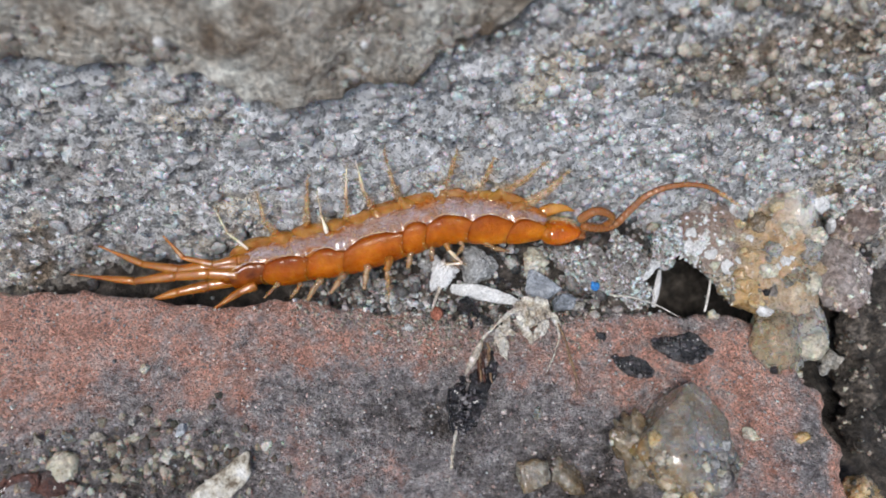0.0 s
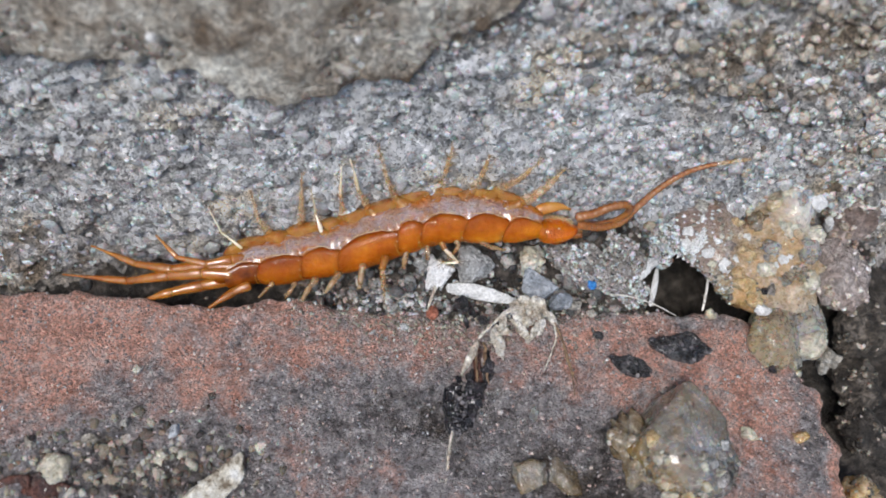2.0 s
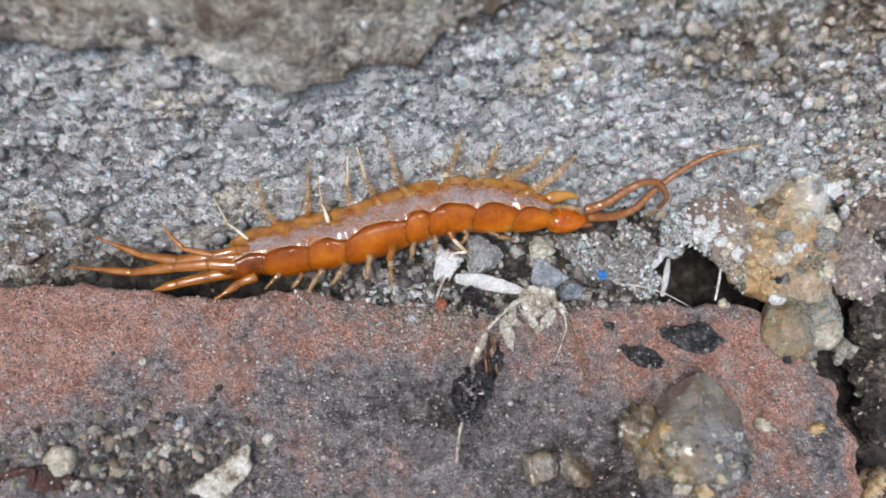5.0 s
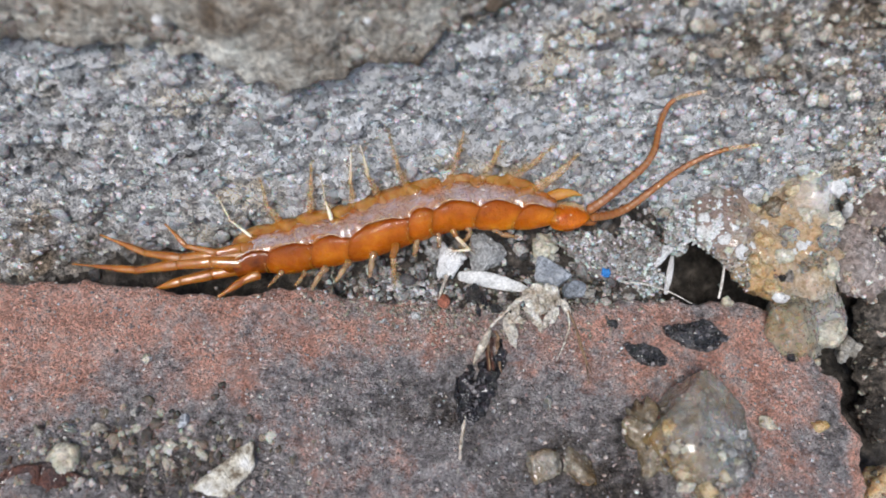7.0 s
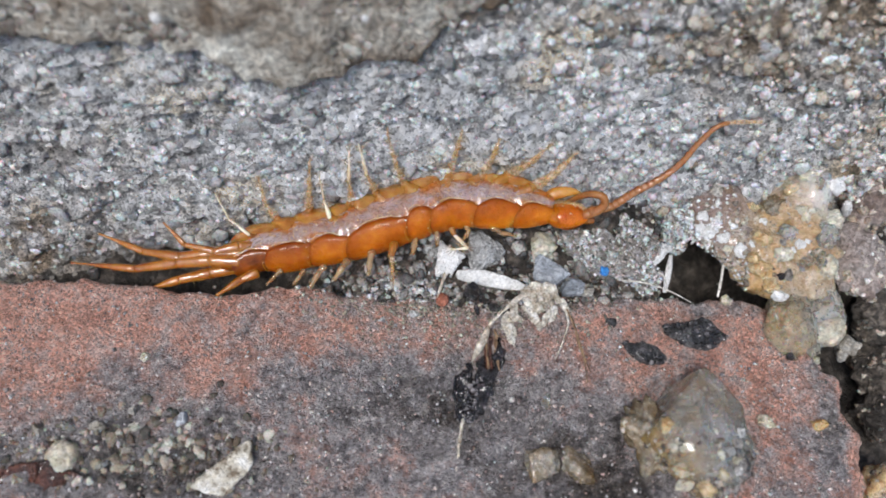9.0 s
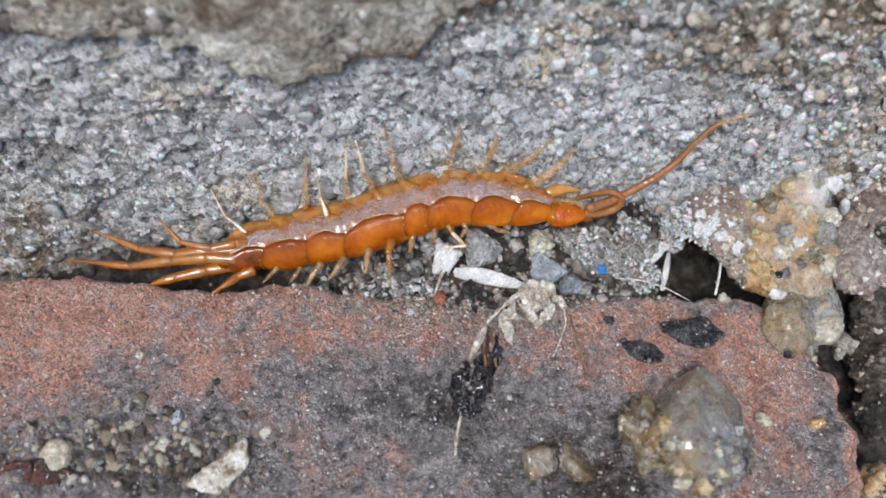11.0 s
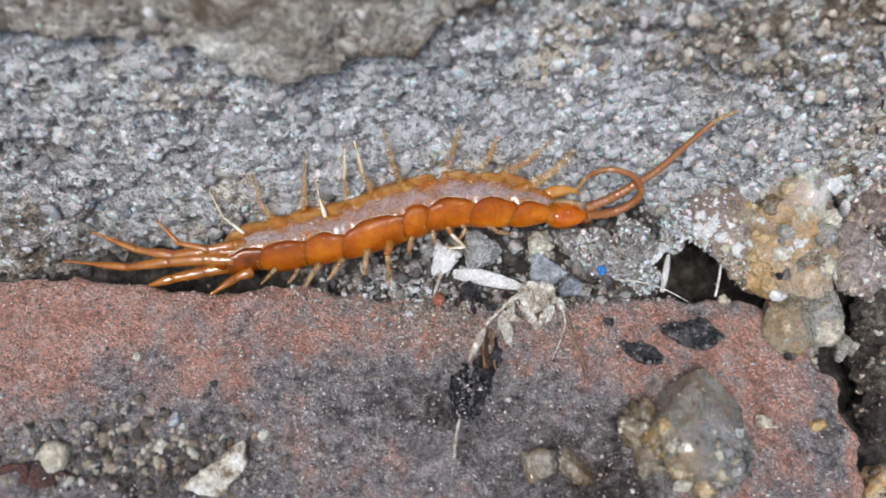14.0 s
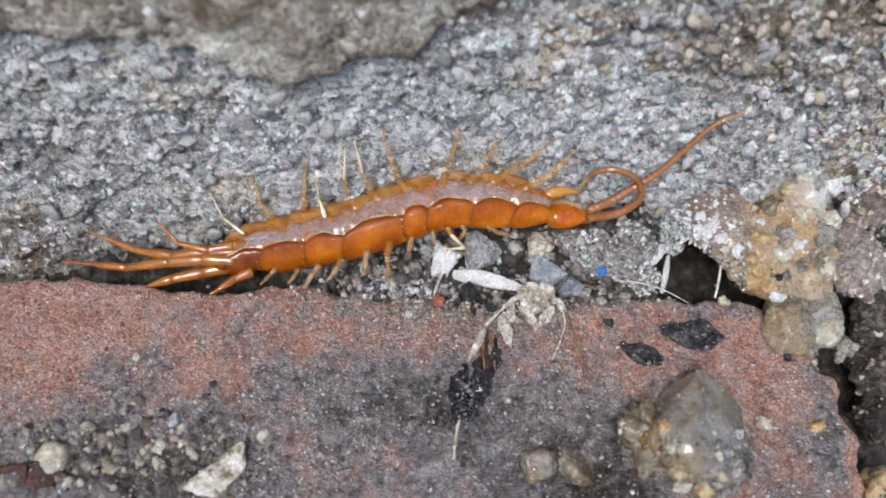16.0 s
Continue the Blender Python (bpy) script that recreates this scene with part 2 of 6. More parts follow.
def grain_material(name, stops, rough=(0.2, 0.6), sss=0.3, spec=0.5, single=False):
    """Sand: each grain takes its own colour from a range."""
    m, nt, b = nodes(name)
    col = ramp(nt, stops, 1.0)
    own = nt.nodes.new("ShaderNodeObjectInfo").outputs["Random"] if single else nt.nodes.new("ShaderNodeNewGeometry").outputs["Random Per Island"]
    nt.links.new(own, col.inputs[0])
    small = noise_of(nt, 6, 3, 0.6)
    tint = ramp(nt, [(0.3, (0.6, 0.6, 0.6)), (0.65, (1.1, 1.1, 1.1))])
    nt.links.new(small.outputs[0], tint.inputs[0])
    nt.links.new(mix(nt, 0.8, col.outputs[0], tint.outputs[0], "MULTIPLY"), b.inputs["Base Color"])
    nt.links.new(spread(nt, small.outputs[0], *(rough)), b.inputs["Roughness"])
    nt.links.new(bump(nt, small.outputs[0], 0.06), b.inputs["Normal"])
    b.inputs["Specular IOR Level"].default_value = spec
    b.inputs["Subsurface Weight"].default_value, b.inputs["Subsurface Scale"].default_value = sss, 0.2 * MM
    return m


def brick_material():
    """Fired clay: orange-red where clean, rose-grey and sooty grey where dust and cement film lie on it."""
    m, nt, b = nodes("red_brick_clay")
    attr = nt.nodes.new("ShaderNodeAttribute")
    attr.attribute_name = "grime"
    big, mid, fine = noise_of(nt, 0.35, 6, 0.7), noise_of(nt, 1.6, 5, 0.7), noise_of(nt, 7, 4, 0.75)
    red = ramp(nt, [(0.2, (0.46, 0.215, 0.155)), (0.5, (0.84, 0.475, 0.365)), (0.8, (0.88, 0.69, 0.62))])
    wide = noise_of(nt, 0.5, 5, 0.72)
    nt.links.new(summed(nt, mid.outputs[0], 0.45, wide.outputs[0], 0.55), red.inputs[0])
    dust = ramp(nt, [(0.2, (0.125, 0.114, 0.116)), (0.5, (0.41, 0.378, 0.375)), (0.8, (0.66, 0.62, 0.61))])
    nt.links.new(mid.outputs[0], dust.inputs[0])
    s = nt.nodes.new("ShaderNodeMath")
    s.operation = "MULTIPLY_ADD"
    nt.links.new(fine.outputs[0], s.inputs[0])
    s.inputs[1].default_value = 1.6
    nt.links.new(attr.outputs["Fac"], s.inputs[2])
    s2 = nt.nodes.new("ShaderNodeMath")
    s2.operation = "MULTIPLY_ADD"
    nt.links.new(big.outputs[0], s2.inputs[0])
    s2.inputs[1].default_value = 2.6
    nt.links.new(summed(nt, wide.outputs[0], 1.7, s.outputs[0], 1.0), s2.inputs[2])
    edge = ramp(nt, [(0.0, (0, 0, 0)), (1.0, (1, 1, 1))], 1.0)
    mr = nt.nodes.new("ShaderNodeMapRange")
    mr.inputs[1].default_value, mr.inputs[2].default_value = 2.85, 3.5
    nt.links.new(s2.outputs[0], mr.inputs[0])
    nt.links.new(mr.outputs[0], edge.inputs[0])
    base = mix(nt, edge.outputs[0], red.outputs[0], dust.outputs[0])
    # a very dark brown where the grime mask is highest
    dark_brown = ramp(nt, [(0.2, (0.025, 0.02, 0.017)), (0.5, (0.085, 0.07, 0.06)), (0.8, (0.20, 0.17, 0.145))])
    nt.links.new(mid.outputs[0], dark_brown.inputs[0])
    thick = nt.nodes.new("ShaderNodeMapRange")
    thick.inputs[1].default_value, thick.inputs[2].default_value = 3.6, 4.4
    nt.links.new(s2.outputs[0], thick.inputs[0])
    base = mix(nt, thick.outputs[0], base, dark_brown.outputs[0])
    # fine relief noise also sets the colour: dark in its lows, pale on its highs
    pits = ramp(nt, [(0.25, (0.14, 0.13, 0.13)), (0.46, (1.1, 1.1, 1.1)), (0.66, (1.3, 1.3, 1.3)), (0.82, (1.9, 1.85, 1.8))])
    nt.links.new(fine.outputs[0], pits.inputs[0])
    tone, dome = cells(nt, 5.5)
    # random tone per grain; the top few hold painted sparkle in their colour
    own = ramp(nt, [(0.0, (0.6, 0.6, 0.61)), (0.5, (1.08, 1.08, 1.08)), (0.88, (1.3, 1.29, 1.28)), (0.95, (1.6, 1.65, 1.7)), (1.0, (2.0, 2.1, 2.2))], 1.0)
    nt.links.new(tone, own.inputs[0])
    base = mix(nt, 0.65, base, own.outputs[0], "MULTIPLY")
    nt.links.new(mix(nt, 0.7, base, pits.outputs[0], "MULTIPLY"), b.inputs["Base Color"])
    gloss = ramp(nt, [(0.0, (0.6, 0.6, 0.6)), (0.55, (0.35, 0.35, 0.35)), (0.8, (0.1, 0.1, 0.1)), (1.0, (0.06, 0.06, 0.06))], 1.0)
    nt.links.new(tone, gloss.inputs[0])
    nt.links.new(gloss.outputs[0], b.inputs["Roughness"])
    scrape = nt.nodes.new("ShaderNodeMapping")
    scrape.inputs["Rotation"].default_value = (0, 0, radians(28))
    scrape.inputs["Scale"].default_value = (0.6, 1.8, 1.0)
    nt.links.new(nt.nodes.new("ShaderNodeTexCoord").outputs["Object"], scrape.inputs[0])
    ridges = noise_of(nt, 0.8, 4, 0.6, scrape.outputs[0])
    nt.links.new(bump(nt, summed(nt, summed(nt, fine.outputs[0], 1.0, dome, 0.35), 1.0, ridges.outputs[0], 0.8), 0.36), b.inputs["Normal"])
    nt.links.new(b.inputs["Normal"].links[0].from_socket, b.inputs["Coat Normal"])
    b.inputs["Coat Weight"].default_value, b.inputs["Coat Roughness"].default_value = 0.4, 0.16
    return m


def wall_material():
    """Weathered grey cement-bound sandstone, tan in blotches."""
    m, nt, b = nodes("grey_sandy_stone")
    big, mid, fine = noise_of(nt, 0.12, 4, 0.6), noise_of(nt, 1.3, 5, 0.7), noise_of(nt, 6, 4, 0.75)
    grey = ramp(nt, [(0.15, (0.35, 0.352, 0.352)), (0.5, (0.72, 0.726, 0.73)), (0.85, (0.86, 0.866, 0.87))])
    nt.links.new(mid.outputs[0], grey.inputs[0])
    tan = ramp(nt, [(0.55, (1, 1, 1)), (0.85, (1.05, 0.92, 0.72))])
    nt.links.new(big.outputs[0], tan.inputs[0])
    base = mix(nt, 1.0, grey.outputs[0], tan.outputs[0], "MULTIPLY")
    lay = nt.nodes.new("ShaderNodeMapping")
    lay.inputs["Scale"].default_value = (0.4, 1.0, 1.5)
    nt.links.new(nt.nodes.new("ShaderNodeTexCoord").outputs["Object"], lay.inputs[0])
    streak = ramp(nt, [(0.12, (0.36, 0.36, 0.37)), (0.42, (1.1, 1.1, 1.1)), (0.85, (1.6, 1.6, 1.62))])
    nt.links.new(noise_of(nt, 0.55, 5, 0.7, lay.outputs[0]).outputs[0], streak.inputs[0])
    base = mix(nt, 0.85, base, streak.outputs[0], "MULTIPLY")
    # shares its noise with the bump: pits come out darker, rises paler
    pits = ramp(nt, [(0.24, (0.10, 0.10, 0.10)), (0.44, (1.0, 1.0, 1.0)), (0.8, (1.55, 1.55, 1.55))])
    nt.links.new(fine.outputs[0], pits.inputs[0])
    stain_shade = nt.nodes.new("ShaderNodeAttribute")
    stain_shade.attribute_name = "stain_shade"
    # darkens the colour by the blotches and by the shade painted at the foot
    base = mix(nt, stain_shade.outputs["Fac"], base, mix(nt, 1.0, base, (0.44, 0.35, 0.26), "MULTIPLY"))
    tone, dome = cells(nt, 2.6)
    own = ramp(nt, [(0.0, (0.34, 0.34, 0.34)), (0.35, (1.0, 1.0, 1.0)), (0.8, (1.5, 1.5, 1.5)), (1.0, (2.1, 2.1, 2.12))], 1.0)
    nt.links.new(tone, own.inputs[0])
    base = mix(nt, 0.8, base, own.outputs[0], "MULTIPLY")
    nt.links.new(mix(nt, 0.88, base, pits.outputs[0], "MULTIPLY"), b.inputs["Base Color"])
    gloss = ramp(nt, [(0.0, (0.55, 0.55, 0.55)), (1.0, (0.12, 0.12, 0.12))], 1.0)
    nt.links.new(tone, gloss.inputs[0])
    nt.links.new(gloss.outputs[0], b.inputs["Roughness"])
    nt.links.new(bump(nt, summed(nt, fine.outputs[0], 1.3, dome, 0.35), 0.35), b.inputs["Normal"])
    return m


def shell_material(name, stops, sss=0.55, rough=0.22, coat=0.6, per_mm=0.8, relief=0.03, clear=0.0, spec=0.4, border=None, wrinkle=5, film=0.04):
    """Glossy, slightly see-through skin of the animal."""
    m, nt, b = nodes(name)
    big = noise_of(nt, per_mm, 4, 0.6)
    col = ramp(nt, stops)
    nt.links.new(big.outputs[0], col.inputs[0])
    skin = col.outputs[0]
    if border:
        attr = nt.nodes.new("ShaderNodeAttribute")
        attr.attribute_name = "middle"
        skin = mix(nt, attr.outputs["Fac"], border, skin)
    nt.links.new(skin, b.inputs["Base Color"])
    b.inputs["Specular IOR Level"].default_value = spec
    fine = noise_of(nt, wrinkle, 3, 0.6)
    nt.links.new(spread(nt, fine.outputs[0], *(rough * 0.6, rough * 1.6)), b.inputs["Roughness"])
    nt.links.new(bump(nt, fine.outputs[0], relief), b.inputs["Normal"])
    b.inputs["Alpha"].default_value = 1 - clear
    b.inputs["Coat Weight"].default_value, b.inputs["Coat Roughness"].default_value, b.inputs["Coat IOR"].default_value = coat, film, 1.75
    b.inputs["Subsurface Weight"].default_value, b.inputs["Subsurface Scale"].default_value = sss, 0.7 * MM
    b.inputs["Subsurface Radius"].default_value = (1.0, 0.4, 0.12)
    return m


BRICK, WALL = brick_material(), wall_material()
LIP = surface("brown_grey_mortar", [(0.18, (0.14, 0.10, 0.065)), (0.40, (0.36, 0.31, 0.25)), (0.58, (0.50, 0.465, 0.40)), (0.82, (0.72, 0.71, 0.64))], 0.35, 3.5, 0.22, fine_mix=0.45)
SOIL = surface("damp_dark_soil", [(0.2, (0.018, 0.015, 0.012)), (0.5, (0.065, 0.054, 0.044)), (0.8, (0.19, 0.16, 0.135))], 0.8, 4, 0.3)
SAND_GREY = grain_material("grey_quartz_sand", [(0.0, (0.13, 0.13, 0.13)), (0.25, (0.36, 0.355, 0.35)), (0.6, (0.54, 0.54, 0.54)), (0.9, (0.66, 0.66, 0.66)), (1.0, (0.82, 0.82, 0.82))])
SAND_TAN = grain_material("tan_quartz_sand", [(0.0, (0.11, 0.095, 0.08)), (0.4, (0.26, 0.225, 0.175)), (0.75, (0.40, 0.35, 0.28)), (1.0, (0.60, 0.55, 0.48))])
SAND_BRICK = grain_material("rose_grey_grit", [(0.0, (0.19, 0.14, 0.13)), (0.3, (0.36, 0.27, 0.25)), (0.6, (0.50, 0.38, 0.34)), (0.93, (0.56, 0.50, 0.47)), (1.0, (0.74, 0.72, 0.70))], (0.2, 0.5), 0.1, 0.4)
SAND_BEIGE = grain_material("beige_sand", [(0.0, (0.20, 0.15, 0.11)), (0.35, (0.42, 0.35, 0.28)), (0.7, (0.58, 0.52, 0.45)), (1.0, (0.85, 0.82, 0.78))], (0.12, 0.5))
GLINT = grain_material("glinting_char_crumbs", [(0.0, (0.010, 0.009, 0.010)), (0.6, (0.04, 0.036, 0.042)), (1.0, (0.22, 0.20, 0.20))], (0.02, 0.2), 0.0, 1.0)
SAND_LIME = grain_material("lime_crystals", [(0.0, (0.55, 0.54, 0.53)), (1.0, (0.90, 0.90, 0.90))], (0.1, 0.4))
SAND_FLAKE = grain_material("pale_flint_flakes", [(0.0, (0.22, 0.22, 0.225)), (0.4, (0.38, 0.38, 0.385)), (0.8, (0.50, 0.50, 0.50)), (1.0, (0.62, 0.62, 0.62))], (0.15, 0.45), single=True)
SAND_WALL = grain_material("clear_grey_quartz_grains", [(0.0, (0.20, 0.20, 0.205)), (0.25, (0.46, 0.46, 0.465)), (0.7, (0.60, 0.605, 0.61)), (1.0, (0.74, 0.745, 0.75))], (0.2, 0.55), 0.5, 0.35)
SAND_WARM = grain_material("warm_quartz_grains", [(0.0, (0.17, 0.14, 0.11)), (0.3, (0.40, 0.355, 0.29)), (0.7, (0.56, 0.52, 0.46)), (1.0, (0.72, 0.69, 0.65))], (0.2, 0.55), 0.5, 0.35)
SAND_CLEAR = grain_material("clear_glinting_sand", [(0.0, (0.10, 0.095, 0.095)), (0.4, (0.24, 0.22, 0.215)), (0.85, (0.38, 0.36, 0.355)), (1.0, (0.62, 0.62, 0.62))], (0.08, 0.35), 0.2, 0.6)
SAND_JOINT = grain_material("clear_tan_sand", [(0.0, (0.09, 0.08, 0.07)), (0.4, (0.22, 0.195, 0.165)), (0.8, (0.36, 0.33, 0.29)), (1.0, (0.60, 0.57, 0.53))], (0.06, 0.4), 0.4)
SAND_LIP = grain_material("brown_grey_sand", [(0.0, (0.14, 0.12, 0.10)), (0.5, (0.30, 0.27, 0.235)), (0.9, (0.42, 0.39, 0.35)), (1.0, (0.6, 0.58, 0.55))], (0.25, 0.6))
SAND_SOOT = grain_material("buff_sooty_sand", [(0.0, (0.04, 0.036, 0.032)), (0.4, (0.14, 0.12, 0.095)), (0.75, (0.28, 0.235, 0.185)), (1.0, (0.56, 0.52, 0.45))], (0.08, 0.4))
GRAVEL = grain_material("buff_sooty_gravel", [(0.0, (0.05, 0.045, 0.04)), (0.3, (0.16, 0.13, 0.10)), (0.6, (0.34, 0.285, 0.21)), (0.85, (0.48, 0.44, 0.37)), (1.0, (0.68, 0.65, 0.58))], (0.04, 0.25), 0.5, 0.7, single=True)
SAND_DARK = grain_material("sooty_sand", [(0.0, (0.03, 0.03, 0.032)), (0.5, (0.16, 0.15, 0.145)), (0.85, (0.34, 0.32, 0.30)), (1.0, (0.62, 0.60, 0.56))])
QUARTZ = surface("clear_grey_quartz", [(0.15, (0.40, 0.34, 0.25)), (0.4, (0.54, 0.51, 0.45)), (0.6, (0.66, 0.655, 0.64)), (0.85, (0.84, 0.84, 0.84))], 0.35, 1.6, 0.14, (0.05, 0.35), 0.3, (0.20, 0.15, 0.09), coat=0.8, glass=0.7, sss=0.5, sss_mm=1.6, cell_mix=0.3, ior=1.45)
AMBER = surface("amber_quartz", [(0.2, (0.52, 0.30, 0.11)), (0.5, (0.56, 0.41, 0.24)), (0.8, (0.60, 0.52, 0.42))], 0.25, 2.5, 0.10, (0.10, 0.4), 0.15, sss=0.7, sss_mm=1.6, coat=0.4, glass=0.15, cell_mix=0.25)
SMOKED = surface("amber_smoky_quartz", [(0.2, (0.20, 0.13, 0.06)), (0.5, (0.34, 0.26, 0.16)), (0.8, (0.54, 0.49, 0.41))], 0.5, 2.5, 0.12, (0.05, 0.3), 0.3, (0.08, 0.05, 0.02), sss=0.4, sss_mm=0.8, coat=0.6, glass=0.4, cell_mix=0.4)
PALE = surface("milky_quartz", [(0.2, (0.42, 0.37, 0.27)), (0.8, (0.72, 0.68, 0.58))], 0.5, 4, 0.12, (0.2, 0.6), 0.2, sss=0.5, sss_mm=0.8)
WHITE = surface("chalk_white_lime", [(0.3, (0.80, 0.79, 0.77)), (0.6, (0.94, 0.94, 0.93))], 1.0, 5, 0.15, (0.3, 0.8), 0.15, (0.3, 0.28, 0.25), cell_mix=0.25)
LIMECHIP = surface("stained_lime_chip", [(0.28, (0.20, 0.15, 0.10)), (0.48, (0.66, 0.61, 0.50)), (0.72, (0.90, 0.88, 0.83))], 0.9, 4, 0.15, (0.3, 0.8), 0.2, (0.12, 0.09, 0.06), cell_mix=0.3)
GREYROCK = surface("grey_crumb_stone", [(0.2, (0.38, 0.385, 0.38)), (0.5, (0.70, 0.705, 0.70)), (0.8, (0.88, 0.88, 0.87))], 0.8, 5, 0.2, (0.35, 0.85), 0.4)
BUFFROCK = surface("buff_crumb_stone", [(0.3, (0.32, 0.28, 0.22)), (0.55, (0.54, 0.50, 0.43)), (0.75, (0.74, 0.72, 0.67))], 0.7, 5, 0.2, (0.35, 0.85), 0.35)
PINKROCK = surface("pinkish_grey_stone", [(0.2, (0.20, 0.145, 0.12)), (0.5, (0.38, 0.31, 0.28)), (0.8, (0.56, 0.50, 0.47))], 0.4, 4, 0.2, (0.35, 0.85), 0.35)
DIRT = surface("caked_grey_dirt", [(0.2, (0.28, 0.24, 0.21)), (0.5, (0.54, 0.50, 0.465)), (0.8, (0.76, 0.73, 0.71))], 1.3, 5, 0.3, (0.3, 0.8), 0.45)
CHAR = surface("glossy_black_char", [(0.3, (0.008, 0.007, 0.008)), (0.6, (0.026, 0.023, 0.027)), (0.9, (0.12, 0.09, 0.10))], 1.5, 3.0, 0.35, (0.05, 0.25), 0.3, spec=0.8, coat=0.6, cell_mix=0.9)
COAL = surface("grey_black_coal", [(0.25, (0.008, 0.008, 0.009)), (0.5, (0.03, 0.03, 0.032)), (0.75, (0.11, 0.11, 0.112))], 0.9, 2.6, 0.4, (0.12, 0.45), 0.4, spec=0.8, coat=0.3, cell_mix=0.9)
EARTH = surface("dark_crumbly_earth", [(0.2, (0.03, 0.024, 0.018)), (0.5, (0.11, 0.09, 0.07)), (0.8, (0.26, 0.22, 0.18))], 1.0, 4, 0.3, (0.3, 0.8), 0.45)
SLATE = surface("blue_grey_flake", [(0.3, (0.22, 0.245, 0.275)), (0.6, (0.42, 0.45, 0.49)), (0.8, (0.58, 0.60, 0.63))], 0.6, 4, 0.1, (0.2, 0.6), 0.3)
NACRE = surface("pale_shell", [(0.2, (0.50, 0.51, 0.50)), (0.5, (0.72, 0.72, 0.70)), (0.8, (0.84, 0.84, 0.82))], 0.9, 5, 0.08, (0.15, 0.45), 0.2, cell_mix=0.25)
STRAW = surface("dry_straw", [(0.2, (0.34, 0.27, 0.195)), (0.5, (0.58, 0.51, 0.42)), (0.8, (0.76, 0.71, 0.63))], 1.5, 6, 0.08, (0.35, 0.7), 0.3, sss=0.2)
ROOT = surface("brown_root", [(0.3, (0.16, 0.09, 0.05)), (0.6, (0.34, 0.22, 0.12))], 1.5, 6, 0.08, (0.3, 0.6), 0.3)
DEADLEAF = surface("wet_dead_leaf", [(0.2, (0.03, 0.012, 0.008)), (0.8, (0.12, 0.04, 0.022))], 1.0, 4, 0.12, (0.15, 0.5), 0.3, coat=0.4)
FIBRE = surface("pale_fibre", [(0.3, (0.45, 0.42, 0.36)), (0.7, (0.75, 0.72, 0.66))], 2, 8, 0.02, (0.3, 0.6), 0.1)


def tinted(m, amber, lime, earth):
    """Lets a surface run into amber, lime-white and earth-brown where the stone does."""
    nt = m.node_tree
    b = nt.nodes["Principled BSDF"]
    out = b.inputs["Base Color"].links[0].from_socket
    for nm, colour in (("amber", amber), ("lime", lime), ("earth", earth)):
        at = nt.nodes.new("ShaderNodeAttribute")
        at.attribute_name = nm
        fac = nt.nodes.new("ShaderNodeMath")
        fac.operation, fac.use_clamp = "MULTIPLY", True
        nt.links.new(at.outputs["Fac"], fac.inputs[0])
        fac.inputs[1].default_value = 0.85
        out = mix(nt, fac.outputs[0], out, colour)
    nt.links.new(out, b.inputs["Base Color"])
    return m


CRUST = tinted(surface("beige_mortar_crust", [(0.2, (0.32, 0.23, 0.14)), (0.45, (0.54, 0.45, 0.34)), (0.8, (0.76, 0.72, 0.66))], 0.9, 4, 0.25, (0.12, 0.5), 0.3, sss=0.45, sss_mm=0.8, coat=0.35), (0.70, 0.40, 0.13), (0.86, 0.84, 0.80), (0.33, 0.235, 0.20))
SMOKY = tinted(QUARTZ, (0.70, 0.44, 0.15), (0.88, 0.88, 0.87), (0.22, 0.17, 0.12))
CRYSTAL = tinted(surface("smoky_quartz_crystal", [(0.2, (0.52, 0.45, 0.34)), (0.5, (0.70, 0.68, 0.62)), (0.8, (0.84, 0.83, 0.81))], 0.5, 2.2, 0.2, (0.12, 0.5), 0.35, (0.12, 0.08, 0.04), sss=0.6, sss_mm=1.2, coat=0.25, glass=0.6, cell_mix=0.3), (0.74, 0.54, 0.28), (0.90, 0.89, 0.87), (0.3, 0.2, 0.15))
BLUE = surface("blue_plastic", [(0.3, (0.02, 0.17, 0.50)), (0.7, (0.06, 0.32, 0.75))], 2, 8, 0.06, (0.25, 0.5), 0.1)
REDGRIT = surface("red_clay_grit", [(0.3, (0.30, 0.09, 0.05)), (0.7, (0.50, 0.20, 0.13))], 1.5, 6, 0.12, (0.3, 0.7), 0.25)
PLATE = shell_material("amber_brown_plate", [(0.15, (0.28, 0.062, 0.002)), (0.5, (0.45, 0.122, 0.005)), (0.85, (0.62, 0.215, 0.014))], sss=0.85, coat=0.10, per_mm=0.45, spec=0.10, rough=0.34, relief=0.05, wrinkle=3.5, border=(0.15, 0.026, 0.001))
TAILPLATE = shell_material("dark_red_brown_plate", [(0.2, (0.08, 0.016, 0.002)), (0.8, (0.24, 0.055, 0.002))], sss=0.5, coat=0.25, spec=0.06)
HEADPLATE = shell_material("bright_orange_plate", [(0.2, (0.36, 0.070, 0.001)), (0.8, (0.58, 0.155, 0.002))], sss=0.85, coat=0.5, spec=0.10, rough=0.3, relief=0.06)
NECK = shell_material("amber_neck_plate", [(0.2, (0.28, 0.062, 0.001)), (0.8, (0.46, 0.14, 0.004))], sss=0.85, coat=0.15, spec=0.1, rough=0.3)
CLAW = shell_material("amber_claw", [(0.2, (0.42, 0.15, 0.012)), (0.8, (0.62, 0.30, 0.05))], sss=0.4, coat=1.0, rough=0.1, clear=0.15)
